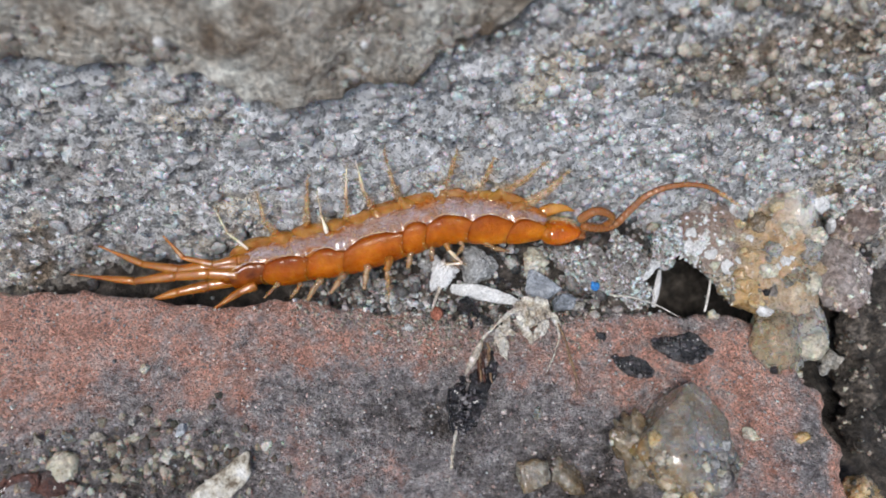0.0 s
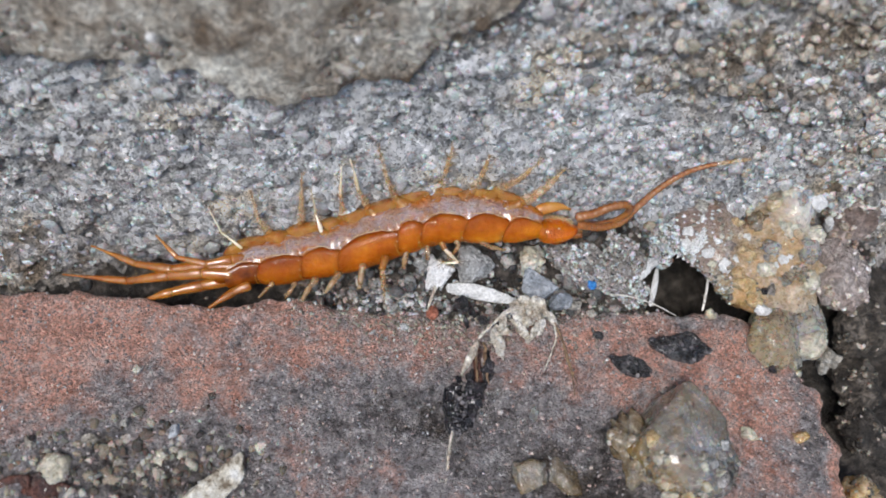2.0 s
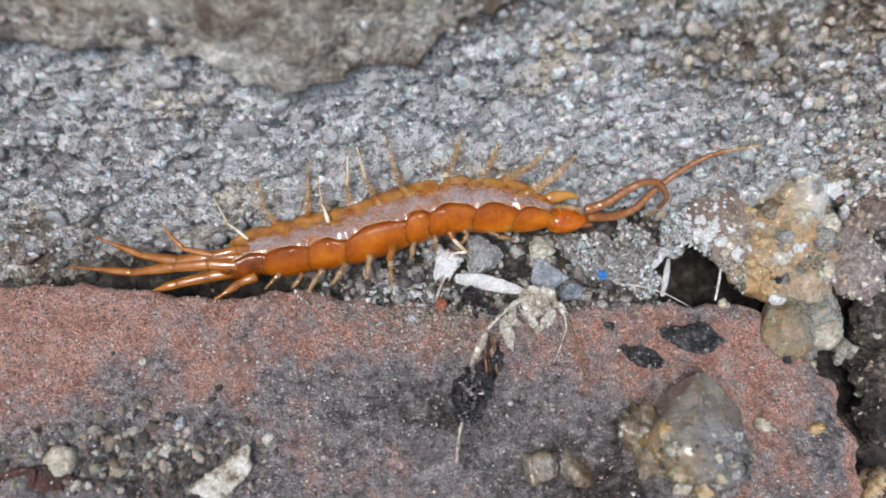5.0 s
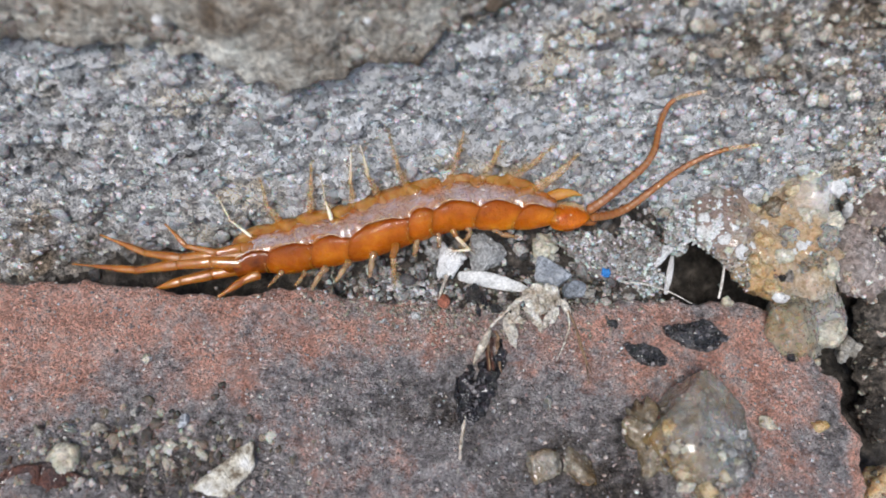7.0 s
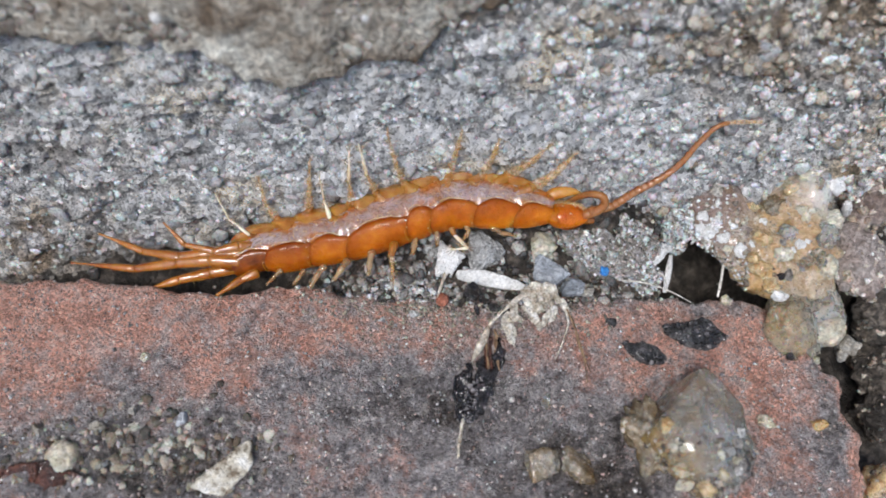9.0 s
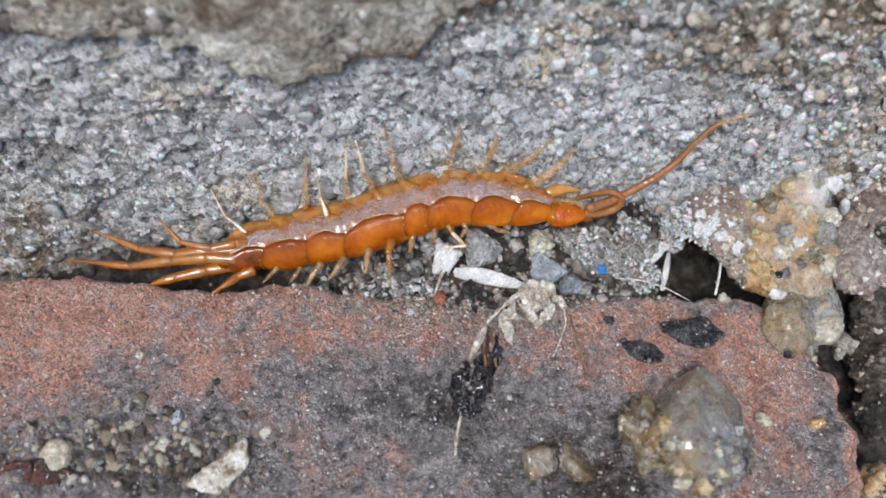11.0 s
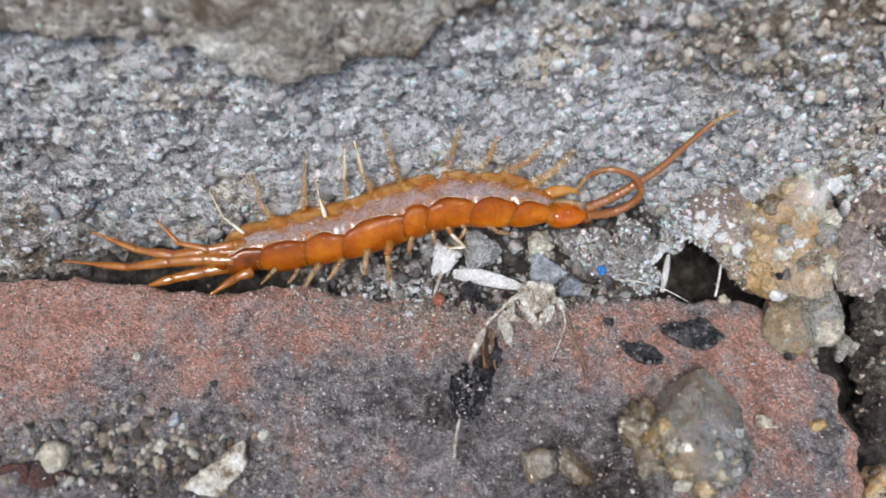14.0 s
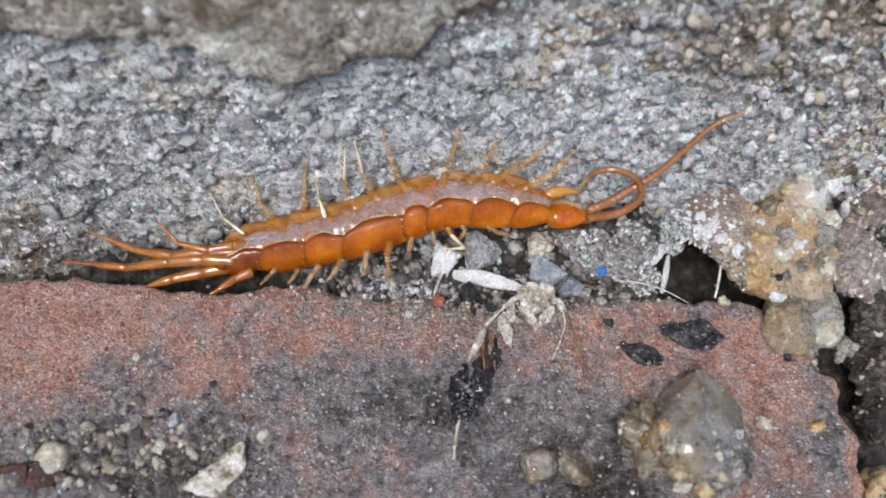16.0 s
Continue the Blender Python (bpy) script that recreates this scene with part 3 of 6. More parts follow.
# the mauve stops hold the sky's reflection, the border colour the skin itself
TRUNK_SKIN = shell_material("mauve_sheen_skin", [(0.2, (0.30, 0.155, 0.09)), (0.5, (0.33, 0.225, 0.20)), (0.8, (0.40, 0.315, 0.315))], per_mm=0.6, rough=0.26, coat=0.5, film=0.16, sss=0.5, relief=0.16, wrinkle=3.2, border=(0.40, 0.125, 0.008))
STREAK = shell_material("glossy_mauve_streak", [(0.2, (0.28, 0.18, 0.16)), (0.8, (0.36, 0.28, 0.29))], sss=0.2, rough=0.12, coat=0.8, film=0.1, relief=0.05)
# base colour kept pale so that it carries the gleam itself
GLEAM = shell_material("pale_gleam", [(0.2, (0.46, 0.22, 0.08)), (0.8, (0.72, 0.52, 0.34))], sss=0.3, rough=0.22, coat=0.5, film=0.15, relief=0.06)
SEAM = shell_material("amber_plate_border", [(0.2, (0.34, 0.12, 0.008)), (0.8, (0.52, 0.23, 0.04))], sss=0.6, rough=0.2, coat=0.4)
LIMB = shell_material("translucent_tan_limb", [(0.2, (0.56, 0.28, 0.08)), (0.8, (0.76, 0.50, 0.22))], sss=0.3, clear=0.75, coat=0.6, rough=0.18)
HIP = shell_material("amber_hip_skin", [(0.2, (0.34, 0.115, 0.008)), (0.8, (0.50, 0.24, 0.05))], sss=0.4, coat=0.5, clear=0.45, rough=0.2)
HINDLIMB = shell_material("amber_hind_limb", [(0.2, (0.34, 0.105, 0.006)), (0.8, (0.52, 0.20, 0.022))], sss=0.4, clear=0.30, coat=0.9, film=0.06, rough=0.18)
COXA = shell_material("orange_hip_skin", [(0.2, (0.36, 0.12, 0.012)), (0.8, (0.56, 0.28, 0.065))], sss=0.6, coat=0.15, clear=0.38, spec=0.2, relief=0.1, wrinkle=3)
# darker copy of the tan limb colour, for legs in the trunk's shade
UNDERLIMB = shell_material("shaded_tan_limb", [(0.2, (0.30, 0.15, 0.05)), (0.8, (0.50, 0.33, 0.17))], sss=0.3, clear=0.5, coat=0.8, rough=0.15)
PALELIMB = shell_material("pale_horn_limb", [(0.2, (0.66, 0.50, 0.32)), (0.8, (0.86, 0.78, 0.64))], sss=0.3, clear=0.05, coat=1.0, rough=0.1)
FEELER = shell_material("reddish_feeler", [(0.2, (0.30, 0.095, 0.018)), (0.8, (0.46, 0.19, 0.055))], sss=0.3, rough=0.2, coat=0.6, clear=0.38, spec=0.4)


# ---- large forms ----
def lip_thick(x):
    return np.interp(x, [-60, -24, -18, -12, -8, -3, 1, 6], [0.8, 0.8, 0.95, 1.3, 1.5, 0.95, 0.65, 0.45])


def lip_z(x):
    """The ragged lower border of the mortar smear on the wall."""
    return -0.3 * lip_thick(x) + np.interp(x, [-60, -25.0, -21.7, -20.4, -18.8, -15.9, -14.3, -12.8, -11.3, -9.8, -8.2, -6.5, -4.9, -3.3, -2.2, -1.7, -0.6, 0.8, 2.3, 3.7, 8], [15.2, 15.3, 15.1, 15.3, 15.3, 14.8, 14.8, 14.2, 13.5, 13.1, 13.2, 13.6, 14.3, 14.0, 13.4, 14.4, 15.3, 16.1, 16.8, 17.9, 24])


def lip_low(x):
    return lip_z(x) + 0.35 * fbm(flat3(x / 1.2, x * 0), 3, 91)


def grain_relief(x, z):
    """Crowded grains, drawn out along the bedding where the stone is finer, round and coarse towards the mortar lump."""
    coarse = np.interp(x, [6, 15], [0, 1]) * (0.5 + 0.5 * np.clip(vnoise(flat3(x / 3.5, z / 2.2), 24) * 2, -1, 1))
    x = np.interp(x, [-60, -2, 60], [-2 - 58 / 1.6, -2, 60])
    wx, wz = x + 0.25 * fbm(flat3(x / 0.6, z / 0.6), 2, 26), z + 0.22 * fbm(flat3(x / 0.6, z / 0.6), 2, 27)
    return 0.74 * knobs(wx / 0.95, wz / 0.80, 28) + 0.36 * knobs(wx / 0.48, wz / 0.42, 29) + coarse * (0.95 * knobs(wx / 1.15, wz / 1.05, 30) - 0.4) - 0.45


def wall_y(x, z):
    """The face of the wall: leaning back, uneven, with shallow steps of bedding."""
    base = np.interp(x, [-30, -18, -7, 10, 21, 35], [4.5, 4.4, 4.6, 5.6, 6.2, 6.6]) + 0.3 * z
    under = np.exp(-((z - lip_low(x) + 0.10) / 0.28) ** 2) * np.interp(x, [-24, -20, 0, 3], [0.5, 1, 1, 0]) * (0.9 + 0.6 * vnoise(flat3(x / 2.6, x * 0), 12))
    foot = np.clip(0.9 - z, 0, 6) ** 1.25 * np.interp(x, [-30, -22], [0.3, 0.0])
    hollow = 1.2 * np.clip((-2.6 - z) / 1.0, 0, 1) * np.interp(x, [-24, -20, -9, -6], [0, 1, 1, 0]) + 0.2 * np.clip((1.0 - z) / 2.2, 0, 1) * np.interp(x, [-30, -26, -14, -9], [0.4, 1, 1, 0]) + 6.0 * np.clip((-1.3 - z) / 1.0, 0, 1) * np.interp(x, [16.2, 17.5, 21.5, 23], [0, 1, 1, 0])
    return base + hollow - np.minimum(foot, 3.4) + 1.9 * under - 0.5 * vnoise(flat3(x / 7, z / 4), 3) - 0.55 * fbm(flat3(x / 2.2, z / 0.9), 3, 11) - 0.12 * fbm(flat3(x / 0.4, z / 0.35), 3, 21) - grain_relief(x, z)


def brick_edge(x):
    """How far back the top of the brick reaches."""
    return np.interp(x, [-40, -31, -27, -23, -20, -15.4, -13.5, -11.6, -7.7, -3.8, 0, 8, 16, 20, 22.4, 24.4, 26.4, 27.8, 28.6, 32],
                     [-0.2, -0.1, 0.1, -0.2, -0.6, -1.0, -0.3, 0.0, -0.5, -1.0, -1.4, -1.2, -0.8, -0.9, -1.2, -3.0, -4.8, -6.6, -9.5, -12])


def brick_z(x, y):
    far = np.minimum(brick_edge(x) + 0.35 * fbm(flat3(x / 1.9, x * 0), 4, 5) - y, (np.interp(y, [-16, -13, -10, -7, -5, -3], [27.3, 27.2, 27.0, 26.5, 25.6, 25.0]) + 0.5 * fbm(flat3(y / 1.2, y * 0), 3, 6) - x) * 0.9)
    r = 1.3
    d = np.clip(far, 0, r)
    z = np.sqrt(np.maximum(r * r - (r - d) ** 2, 0)) - r
    z = np.where(far < 0, -r + far * 5, z)
    sag = -0.09 * np.clip(x - 16, 0, 20) - 0.25 * np.exp(-((x - 1.3) / 1.2) ** 2) * (y < -3)
    relief = 0.34 * fbm(flat3(x / 3.1, y / 2.2), 3, 31) + 0.24 * fbm(flat3(x / 0.9, y / 0.6), 3, 41) + 0.16 * np.abs(fbm(flat3(x / 0.55 + y / 0.9, y / 0.32 - x / 1.6), 2, 43)) + 0.10 * fbm(flat3(x / 0.24, y / 0.2), 2, 51)
    return z + sag + relief


def stretch(a, fine_a, fine_b, b, step, coarse):
    return np.unique(np.r_[np.arange(a, fine_a, coarse), np.arange(fine_a, fine_b, step), np.arange(fine_b, b + coarse, coarse)].round(4))


def closed(v, f, nu, nv, push):
    """A grid sheet with a skirt pushed down from its rim, closed by one back face."""
    rim = np.r_[np.arange(nu) * nv, (nu - 1) * nv + np.arange(1, nv), (np.arange(nu - 1)[::-1]) * nv + nv - 1, np.arange(1, nv - 1)[::-1]]
    low = push(v[rim])
    n, k = len(v), len(rim)
    j = np.arange(k)
    return np.concatenate([v, low]), np.concatenate([f, np.stack([rim[j], n + j, n + (j + 1) % k, rim[(j + 1) % k]], 1)])


def wall_thing():
    xs, zs = stretch(-60, -33, 37, 60, 0.115, 3), stretch(-8, -3.5, 19.5, 60, 0.11, 2)
    x, z = (a.ravel() for a in np.meshgrid(xs, zs, indexing="ij"))
    v = np.stack([x, wall_y(x, z), z], 1)

    def back(r):
        r = r.copy()
        r[:, 1] = 60
        return r
    v, f = closed(v, sheet(len(xs), len(zs)), len(xs), len(zs), back)
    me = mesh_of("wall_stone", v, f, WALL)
    # brown damp blotches high on the wall; at its foot also the joint's shade, painted
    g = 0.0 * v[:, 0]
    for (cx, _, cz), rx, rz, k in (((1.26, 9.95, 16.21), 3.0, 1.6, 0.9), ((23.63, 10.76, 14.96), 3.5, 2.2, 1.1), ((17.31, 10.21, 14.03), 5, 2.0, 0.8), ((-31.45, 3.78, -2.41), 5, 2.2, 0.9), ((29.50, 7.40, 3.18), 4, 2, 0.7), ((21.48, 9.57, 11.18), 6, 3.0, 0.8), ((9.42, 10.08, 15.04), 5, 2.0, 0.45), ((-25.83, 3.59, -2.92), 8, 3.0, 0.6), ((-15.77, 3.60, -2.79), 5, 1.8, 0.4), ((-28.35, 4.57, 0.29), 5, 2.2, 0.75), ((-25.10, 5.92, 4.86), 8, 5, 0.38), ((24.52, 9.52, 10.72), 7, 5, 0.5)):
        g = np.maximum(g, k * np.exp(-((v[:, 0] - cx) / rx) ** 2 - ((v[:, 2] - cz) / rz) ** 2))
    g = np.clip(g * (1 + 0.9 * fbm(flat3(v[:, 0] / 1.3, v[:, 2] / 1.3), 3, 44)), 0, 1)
    me.attributes.new("stain_shade", "FLOAT", "POINT").data.foreach_set("value", g.astype(np.float32))
    ob = new("wall_stone", me)
    return tagged(ob, "weathered grey sandstone wall face with coarse sand grains", kind="structure")


def brick_thing():
    xs = stretch(-45, -33, 30.2, 31, 0.15, 1)
    us = np.linspace(0, 1, 150)
    x, u = (a.ravel() for a in np.meshgrid(xs, us, indexing="ij"))
    e = np.maximum(brick_edge(x), -3.0) + 1.5
    y = -24 + (e + 24) * u ** 0.8
    v = np.stack([x, y, np.maximum(brick_z(x, y), -9)], 1)

    def down(r):
        r = r.copy()
        r[:, 2] = -30
        return r
    w, f = closed(v, sheet(len(xs), 150), len(xs), 150, down)
    me = mesh_of("brick", w, f, BRICK)
    # cement film and grime: clean along the back left, thick in the middle and in the front left corner
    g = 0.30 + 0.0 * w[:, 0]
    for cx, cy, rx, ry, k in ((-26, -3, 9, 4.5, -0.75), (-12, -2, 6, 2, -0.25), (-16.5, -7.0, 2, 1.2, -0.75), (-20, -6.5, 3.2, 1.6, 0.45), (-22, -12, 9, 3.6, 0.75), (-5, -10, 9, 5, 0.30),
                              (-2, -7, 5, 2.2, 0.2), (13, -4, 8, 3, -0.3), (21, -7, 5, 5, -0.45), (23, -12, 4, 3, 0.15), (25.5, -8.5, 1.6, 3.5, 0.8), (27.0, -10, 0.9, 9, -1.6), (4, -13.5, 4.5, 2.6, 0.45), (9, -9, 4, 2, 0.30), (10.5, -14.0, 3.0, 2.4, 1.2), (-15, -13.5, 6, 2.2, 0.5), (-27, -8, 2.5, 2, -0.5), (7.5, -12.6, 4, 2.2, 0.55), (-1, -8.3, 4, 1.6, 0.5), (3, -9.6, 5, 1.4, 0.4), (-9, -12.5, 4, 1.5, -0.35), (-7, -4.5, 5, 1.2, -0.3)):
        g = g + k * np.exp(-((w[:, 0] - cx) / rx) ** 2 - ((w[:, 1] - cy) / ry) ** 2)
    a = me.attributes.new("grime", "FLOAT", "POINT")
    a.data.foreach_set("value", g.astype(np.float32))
    ob = new("brick", me)
    return tagged(ob, "worn red clay brick, sooty and sandy, with a chipped corner", "brick")


def soil_z(x, y):
    heap = np.interp(x, [-40, -20, -14, -8, -4, 0, 6, 12, 15, 17, 21, 24, 28, 40], [-4.5, -4.5, -4.2, -2.2, -1.0, -0.7, -0.7, -0.6, -1.4, -9, -10, -4, -3, -4])
    return heap + 0.3 * np.clip(y - 1, -3, 5) + 0.5 * fbm(flat3(x / 2.2, y / 2.0), 3, 61) + 0.18 * fbm(flat3(x / 0.5, y / 0.5), 3, 71)


def ground_thing():
    xs, ys = stretch(-60, -33, 37, 60, 0.22, 3), stretch(-30, -16, 8, 9, 0.3, 3)
    x, y = (a.ravel() for a in np.meshgrid(xs, ys, indexing="ij"))
    z = np.where(y < -3, np.where(x > 27, -6.0 + 0.8 * fbm(flat3(x / 2.5, y / 2.5), 3, 81), -10), soil_z(x, y))

    def out(r):
        r = r.copy()
        r[:, :2] *= 1.3
        r[:, 2] = -30
        return r
    v, f = closed(np.stack([x, y, z], 1), sheet(len(xs), len(ys)), len(xs), len(ys), out)
    k = 2 * (len(xs) + len(ys)) - 4
    rim = np.arange(len(v) - k, len(v))
    i = np.arange(k)
    for grow in (1.2, 1.2, 4000):
        ring = v[rim] * (grow, grow, 1)
        f = np.concatenate([f, np.stack([rim, len(v) + i, len(v) + (i + 1) % k, rim[(i + 1) % k]], 1)])
        rim = len(v) + i
        v = np.concatenate([v, ring])
    return tagged(new("ground", mesh_of("ground", v, f, SOIL)), "dark damp soil filling the joint", kind="structure")


def lip_thing():
    xs, us = stretch(-60, -31, 6, 7, 0.16, 3), np.linspace(0, 1, 70)
    x, u = (a.ravel() for a in np.meshgrid(xs, us, indexing="ij"))
    low = lip_low(x)
    thick = lip_thick(x)
    a = np.clip(u / 0.3, 0, 1) * np.pi / 2
    k = np.clip((u - 0.3) / 0.7, 0, 1) ** 1.5
    z = np.where(u <= 0.3, low - 0.25 * np.sin(2 * a) + 0.5 * (u / 0.3) ** 2, low + 0.5 + 24 * k)
    out = np.where(u <= 0.3, thick * np.sin(a) ** 0.7 - 0.9 * (1 - u / 0.3), thick * (1 + 0.1 * k))
    y = np.interp(x, [-30, -18, -7, 10, 21, 35], [4.5, 4.4, 4.6, 5.6, 6.2, 6.6]) + 0.3 * z - out
    y = y - (0.45 * fbm(flat3(x / 2.0, z / 2.0), 4, 95) + 0.28 * knobs(x / 0.9, z / 0.9, 96)) * np.clip(u / 0.3, 0, 1) - 0.12 * fbm(flat3(x / 0.5, z / 0.5), 3, 97)
    v = np.stack([x, y, z], 1)
    ob = new("mortar_smear", mesh_of("mortar_smear", v, sheet(len(xs), 70), LIP))
    return tagged(ob, "brown-grey mortar smear bulging from the stone wall", "mortar")


wall, brick, ground, lip = wall_thing(), brick_thing(), ground_thing(), lip_thing()


# ---- the centipede ----
BASE = np.array((-3.5, 3.0, -1.0))
centipede = tagged(new("centipede"), "glossy orange-brown stone centipede resting on sand against the wall", "centipede")
centipede.location = BASE * MM
SPINE = spline([(-15.13, 0.99, 0.69), (-13.12, 1.66, 1.04), (-11.15, 1.78, 1.37), (-9.20, 2.11, 1.70), (-7.24, 2.26, 2.15), (-5.32, 2.78, 2.60), (-3.41, 3.24, 3.15),
                (-1.52, 3.62, 3.70), (0.37, 3.92, 3.90), (2.24, 3.91, 4.10), (4.14, 3.93, 3.95), (6.04, 3.80, 3.80), (7.05, 3.78, 3.58)], 121) - BASE
SIDE = np.array((0, 0.90, 0.44))


def frames(c):
    t = np.gradient(c, axis=0)
    t /= np.linalg.norm(t, axis=1)[:, None]
    w = SIDE - t * (t @ SIDE)[:, None]
    w /= np.linalg.norm(w, axis=1)[:, None]
    return t, w, np.cross(t, w)


TANGENT, WIDE, UPWARD = frames(SPINE)
ALONG = np.linspace(0, 1, 121)
HALF = np.interp(ALONG, [0, 0.06, 0.15, 0.3, 0.5, 0.7, 0.82, 0.92, 1], [1.0, 1.35, 1.65, 1.9, 2.0, 1.9, 1.75, 1.42, 0.95])
NEAR = np.interp(ALONG, [0, 0.2, 0.33, 0.53, 0.70, 0.78, 0.86, 1], [0.95, 0.90, 0.83, 0.83, 0.79, 0.84, 0.93, 0.95])


def on_body(s, a, lift=0.0):
    """A point of the trunk: s along it from tail to head, a the angle round it in degrees, lifted off it."""
    c, w, u = (np.stack([np.interp(s, ALONG, q[:, k]) for k in range(3)], -1) for q in (SPINE, WIDE, UPWARD))
    h = np.interp(s, ALONG, HALF)
    a = np.radians(a)
    side = np.where(np.cos(a) < 0, np.interp(s, ALONG, NEAR), 1.0) * np.cos(a)
    return c + w * ((h + lift) * side)[..., None] + u * ((h * 0.66 + lift) * np.sin(a) - h * 0.66)[..., None]


def trunk():
    s, a = (q.ravel() for q in np.meshgrid(np.linspace(0, 1, 160), np.linspace(0, 360, 48, endpoint=False), indexing="ij"))
    fold = 0.13 * np.abs(np.sin(s * np.pi * 16)) + 0.045 * fbm(np.stack([s * 30, a / 22, s * 0], 1), 2, 5)
    v = on_body(s, a, fold - 0.12)
    i, j = np.meshgrid(np.arange(159), np.arange(48), indexing="ij")
    k = (j + 1) % 48
    f = np.stack([i * 48 + j, (i + 1) * 48 + j, (i + 1) * 48 + k, i * 48 + k], -1).reshape(-1, 4)
    ends = np.stack([v[:48].mean(0), v[-48:].mean(0)])
    n = np.arange(48)
    f = np.concatenate([f[:, [0, 1, 2]], f[:, [0, 2, 3]], np.stack([np.full(48, len(v)), n, (n + 1) % 48], 1), np.stack([np.full(48, len(v) + 1), 159 * 48 + (n + 1) % 48, 159 * 48 + n], 1)])
    return np.concatenate([v, ends]), f


def tergite(s0, s1, a0, a1, bulge):
    """A back plate: a curved scale with a rounded hind border that stands off the trunk, its rim turned in."""
    u, q = (p.ravel() for p in np.meshgrid(np.linspace(0, 1, 22), np.linspace(0, 1, 26), indexing="ij"))
    round_end = (2 * q - 1) ** 2
    lo, hi = s0 + 0.024 * round_end - 0.020, s1 + 0.012
    s = lo + (hi - lo) * u
    corner = 0.07 * (1 - u) ** 8
    bow = (2 * u - 0.9) ** 2
    a = a0 + 14 * bow + (a1 - a0 - 30 * bow) * (corner + q * (1 - 2 * corner))
    rim = np.minimum(np.minimum(u * 9, 1), np.minimum(q, 1 - q) * 10).clip(0, 1)
    lift = -0.16 + (0.22 + bulge * np.sin(np.pi * u) ** 0.7 + 0.13 * (1 - u)) * np.sqrt(1 - (1 - rim) ** 2)
    lift += 0.03 * fbm(np.stack([u * 5, q * 5, s * 50], 1), 2, 8)
    return on_body(np.clip(s, -0.02, 1.03), a, lift), sheet(22, 26)


body = part("trunk", trunk(), TRUNK_SKIN, centipede, "orange-brown trunk skin with the sky's mauve sheen painted along it")
s, a = (q.ravel() for q in np.meshgrid(np.linspace(0, 1, 160), np.linspace(0, 360, 48, endpoint=False), indexing="ij"))
# where the sky's reflection is put into the trunk's colour, as a mauve band
sheen_band = np.clip(1.5 - np.abs(a - 63 - 5 * np.sin(s * 40)) / np.interp(s, [0, 0.08, 0.2, 0.5, 0.85, 0.95, 1], [8, 13, 19, 22, 22, 15, 6]) + 0.45 * fbm(np.stack([s * 26, a / 14, s * 0], 1), 3, 15), 0, 1)
body.data.attributes.new("middle", "FLOAT", "POINT").data.foreach_set("value", np.r_[sheen_band, 0, 0].astype(np.float32))
BOUNDS = [0.0, 0.114, 0.250, 0.362, 0.555, 0.628, 0.768, 0.895, 0.995]
for i in range(8):
    ob = part("tergite", tergite(BOUNDS[i], BOUNDS[i + 1], 76, 215, (0.04, 0.11, 0.11, 0.14, 0.08, 0.14, 0.12, 0.11)[i]), TAILPLATE if i == 0 else PLATE, body,
         "dark red-brown hind plate" if i == 0 else "glossy amber back plate")
    u, q = (w.ravel() for w in np.meshgrid(np.linspace(0, 1, 22), np.linspace(0, 1, 26), indexing="ij"))
    tone = np.clip(np.minimum(np.minimum(u, 1.05 - u) * 4.5, np.minimum(q, 1 - q) * 4.0), 0, 1) ** 0.7 * (1, 0.6, 0.8, 0.9, 0.9, 1, 1, 0.95)[i]
    ob.data.attributes.new("middle", "FLOAT", "POINT").data.foreach_set("value", tone.astype(np.float32))
for i, (s0, s1) in enumerate(((0.02, 0.125), (0.125, 0.21), (0.21, 0.30), (0.30, 0.385), (0.385, 0.47), (0.47, 0.57), (0.57, 0.665), (0.665, 0.75), (0.75, 0.84), (0.84, 0.93))):
    part("flank_lobe", tergite(s0 + 0.012, s1 + 0.004, -45, 42 - 10 * (i > 5), 0.34), COXA, body, "orange-brown lobe of the far flank")
# raised upper borders of the plates, their gleam given by pale colour
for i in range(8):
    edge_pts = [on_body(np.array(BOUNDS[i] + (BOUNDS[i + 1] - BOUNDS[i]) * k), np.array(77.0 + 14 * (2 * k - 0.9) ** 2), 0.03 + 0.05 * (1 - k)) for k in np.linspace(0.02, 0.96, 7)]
    part("plate_rim", tube(edge_pts, [0.008, 0.03, 0.04, 0.03, 0.008], 26, 6, bumpy=0.08, seed=i), GLEAM, body, "raised plate border with its wet gleam painted pale")
for i in range(7):
    s = BOUNDS[i + 1] - 0.012
    rim_pts = [on_body(np.array(s + 0.024 * ((a - 145) / 70) ** 2 - 0.008), np.array(a), 0.17) for a in np.linspace(120, 205, 9)]
    part("plate_rim", tube(rim_pts, [0.015, 0.03, 0.04, 0.03, 0.015], 24, 8, 0.6), SEAM, body, "paler raised plate border")


# pale beads added where the trunk and its plates glint
g = np.random.default_rng(12)
n = 150
sb, ab = g.uniform(0.03, 0.98, n), np.where(g.random(n) < 0.75, g.normal(64, 15, n), g.normal(200, 9, n))
pos = on_body(sb, ab, 0.07)
se = np.repeat(BOUNDS[1:8], 7) + g.normal(-0.008, 0.006, 49)
pos = np.concatenate([pos, on_body(se, g.uniform(95, 200, 49), 0.15)])
n = len(pos)
# thin tubes added to draw streaky glints along the trunk
streaks = []
for k in range(120):
    s0, a0, ln = g.uniform(0.05, 0.95), g.normal(60, 13), g.uniform(0.003, 0.012)
    streaks.append(tube([on_body(np.array(s0 + ln * (q - 1)), np.array(a0 + 3 * (q - 1) * (k % 3 - 1)), 0.05) for q in range(3)], [0.008, 0.035, 0.042, 0.008], 8, 6))
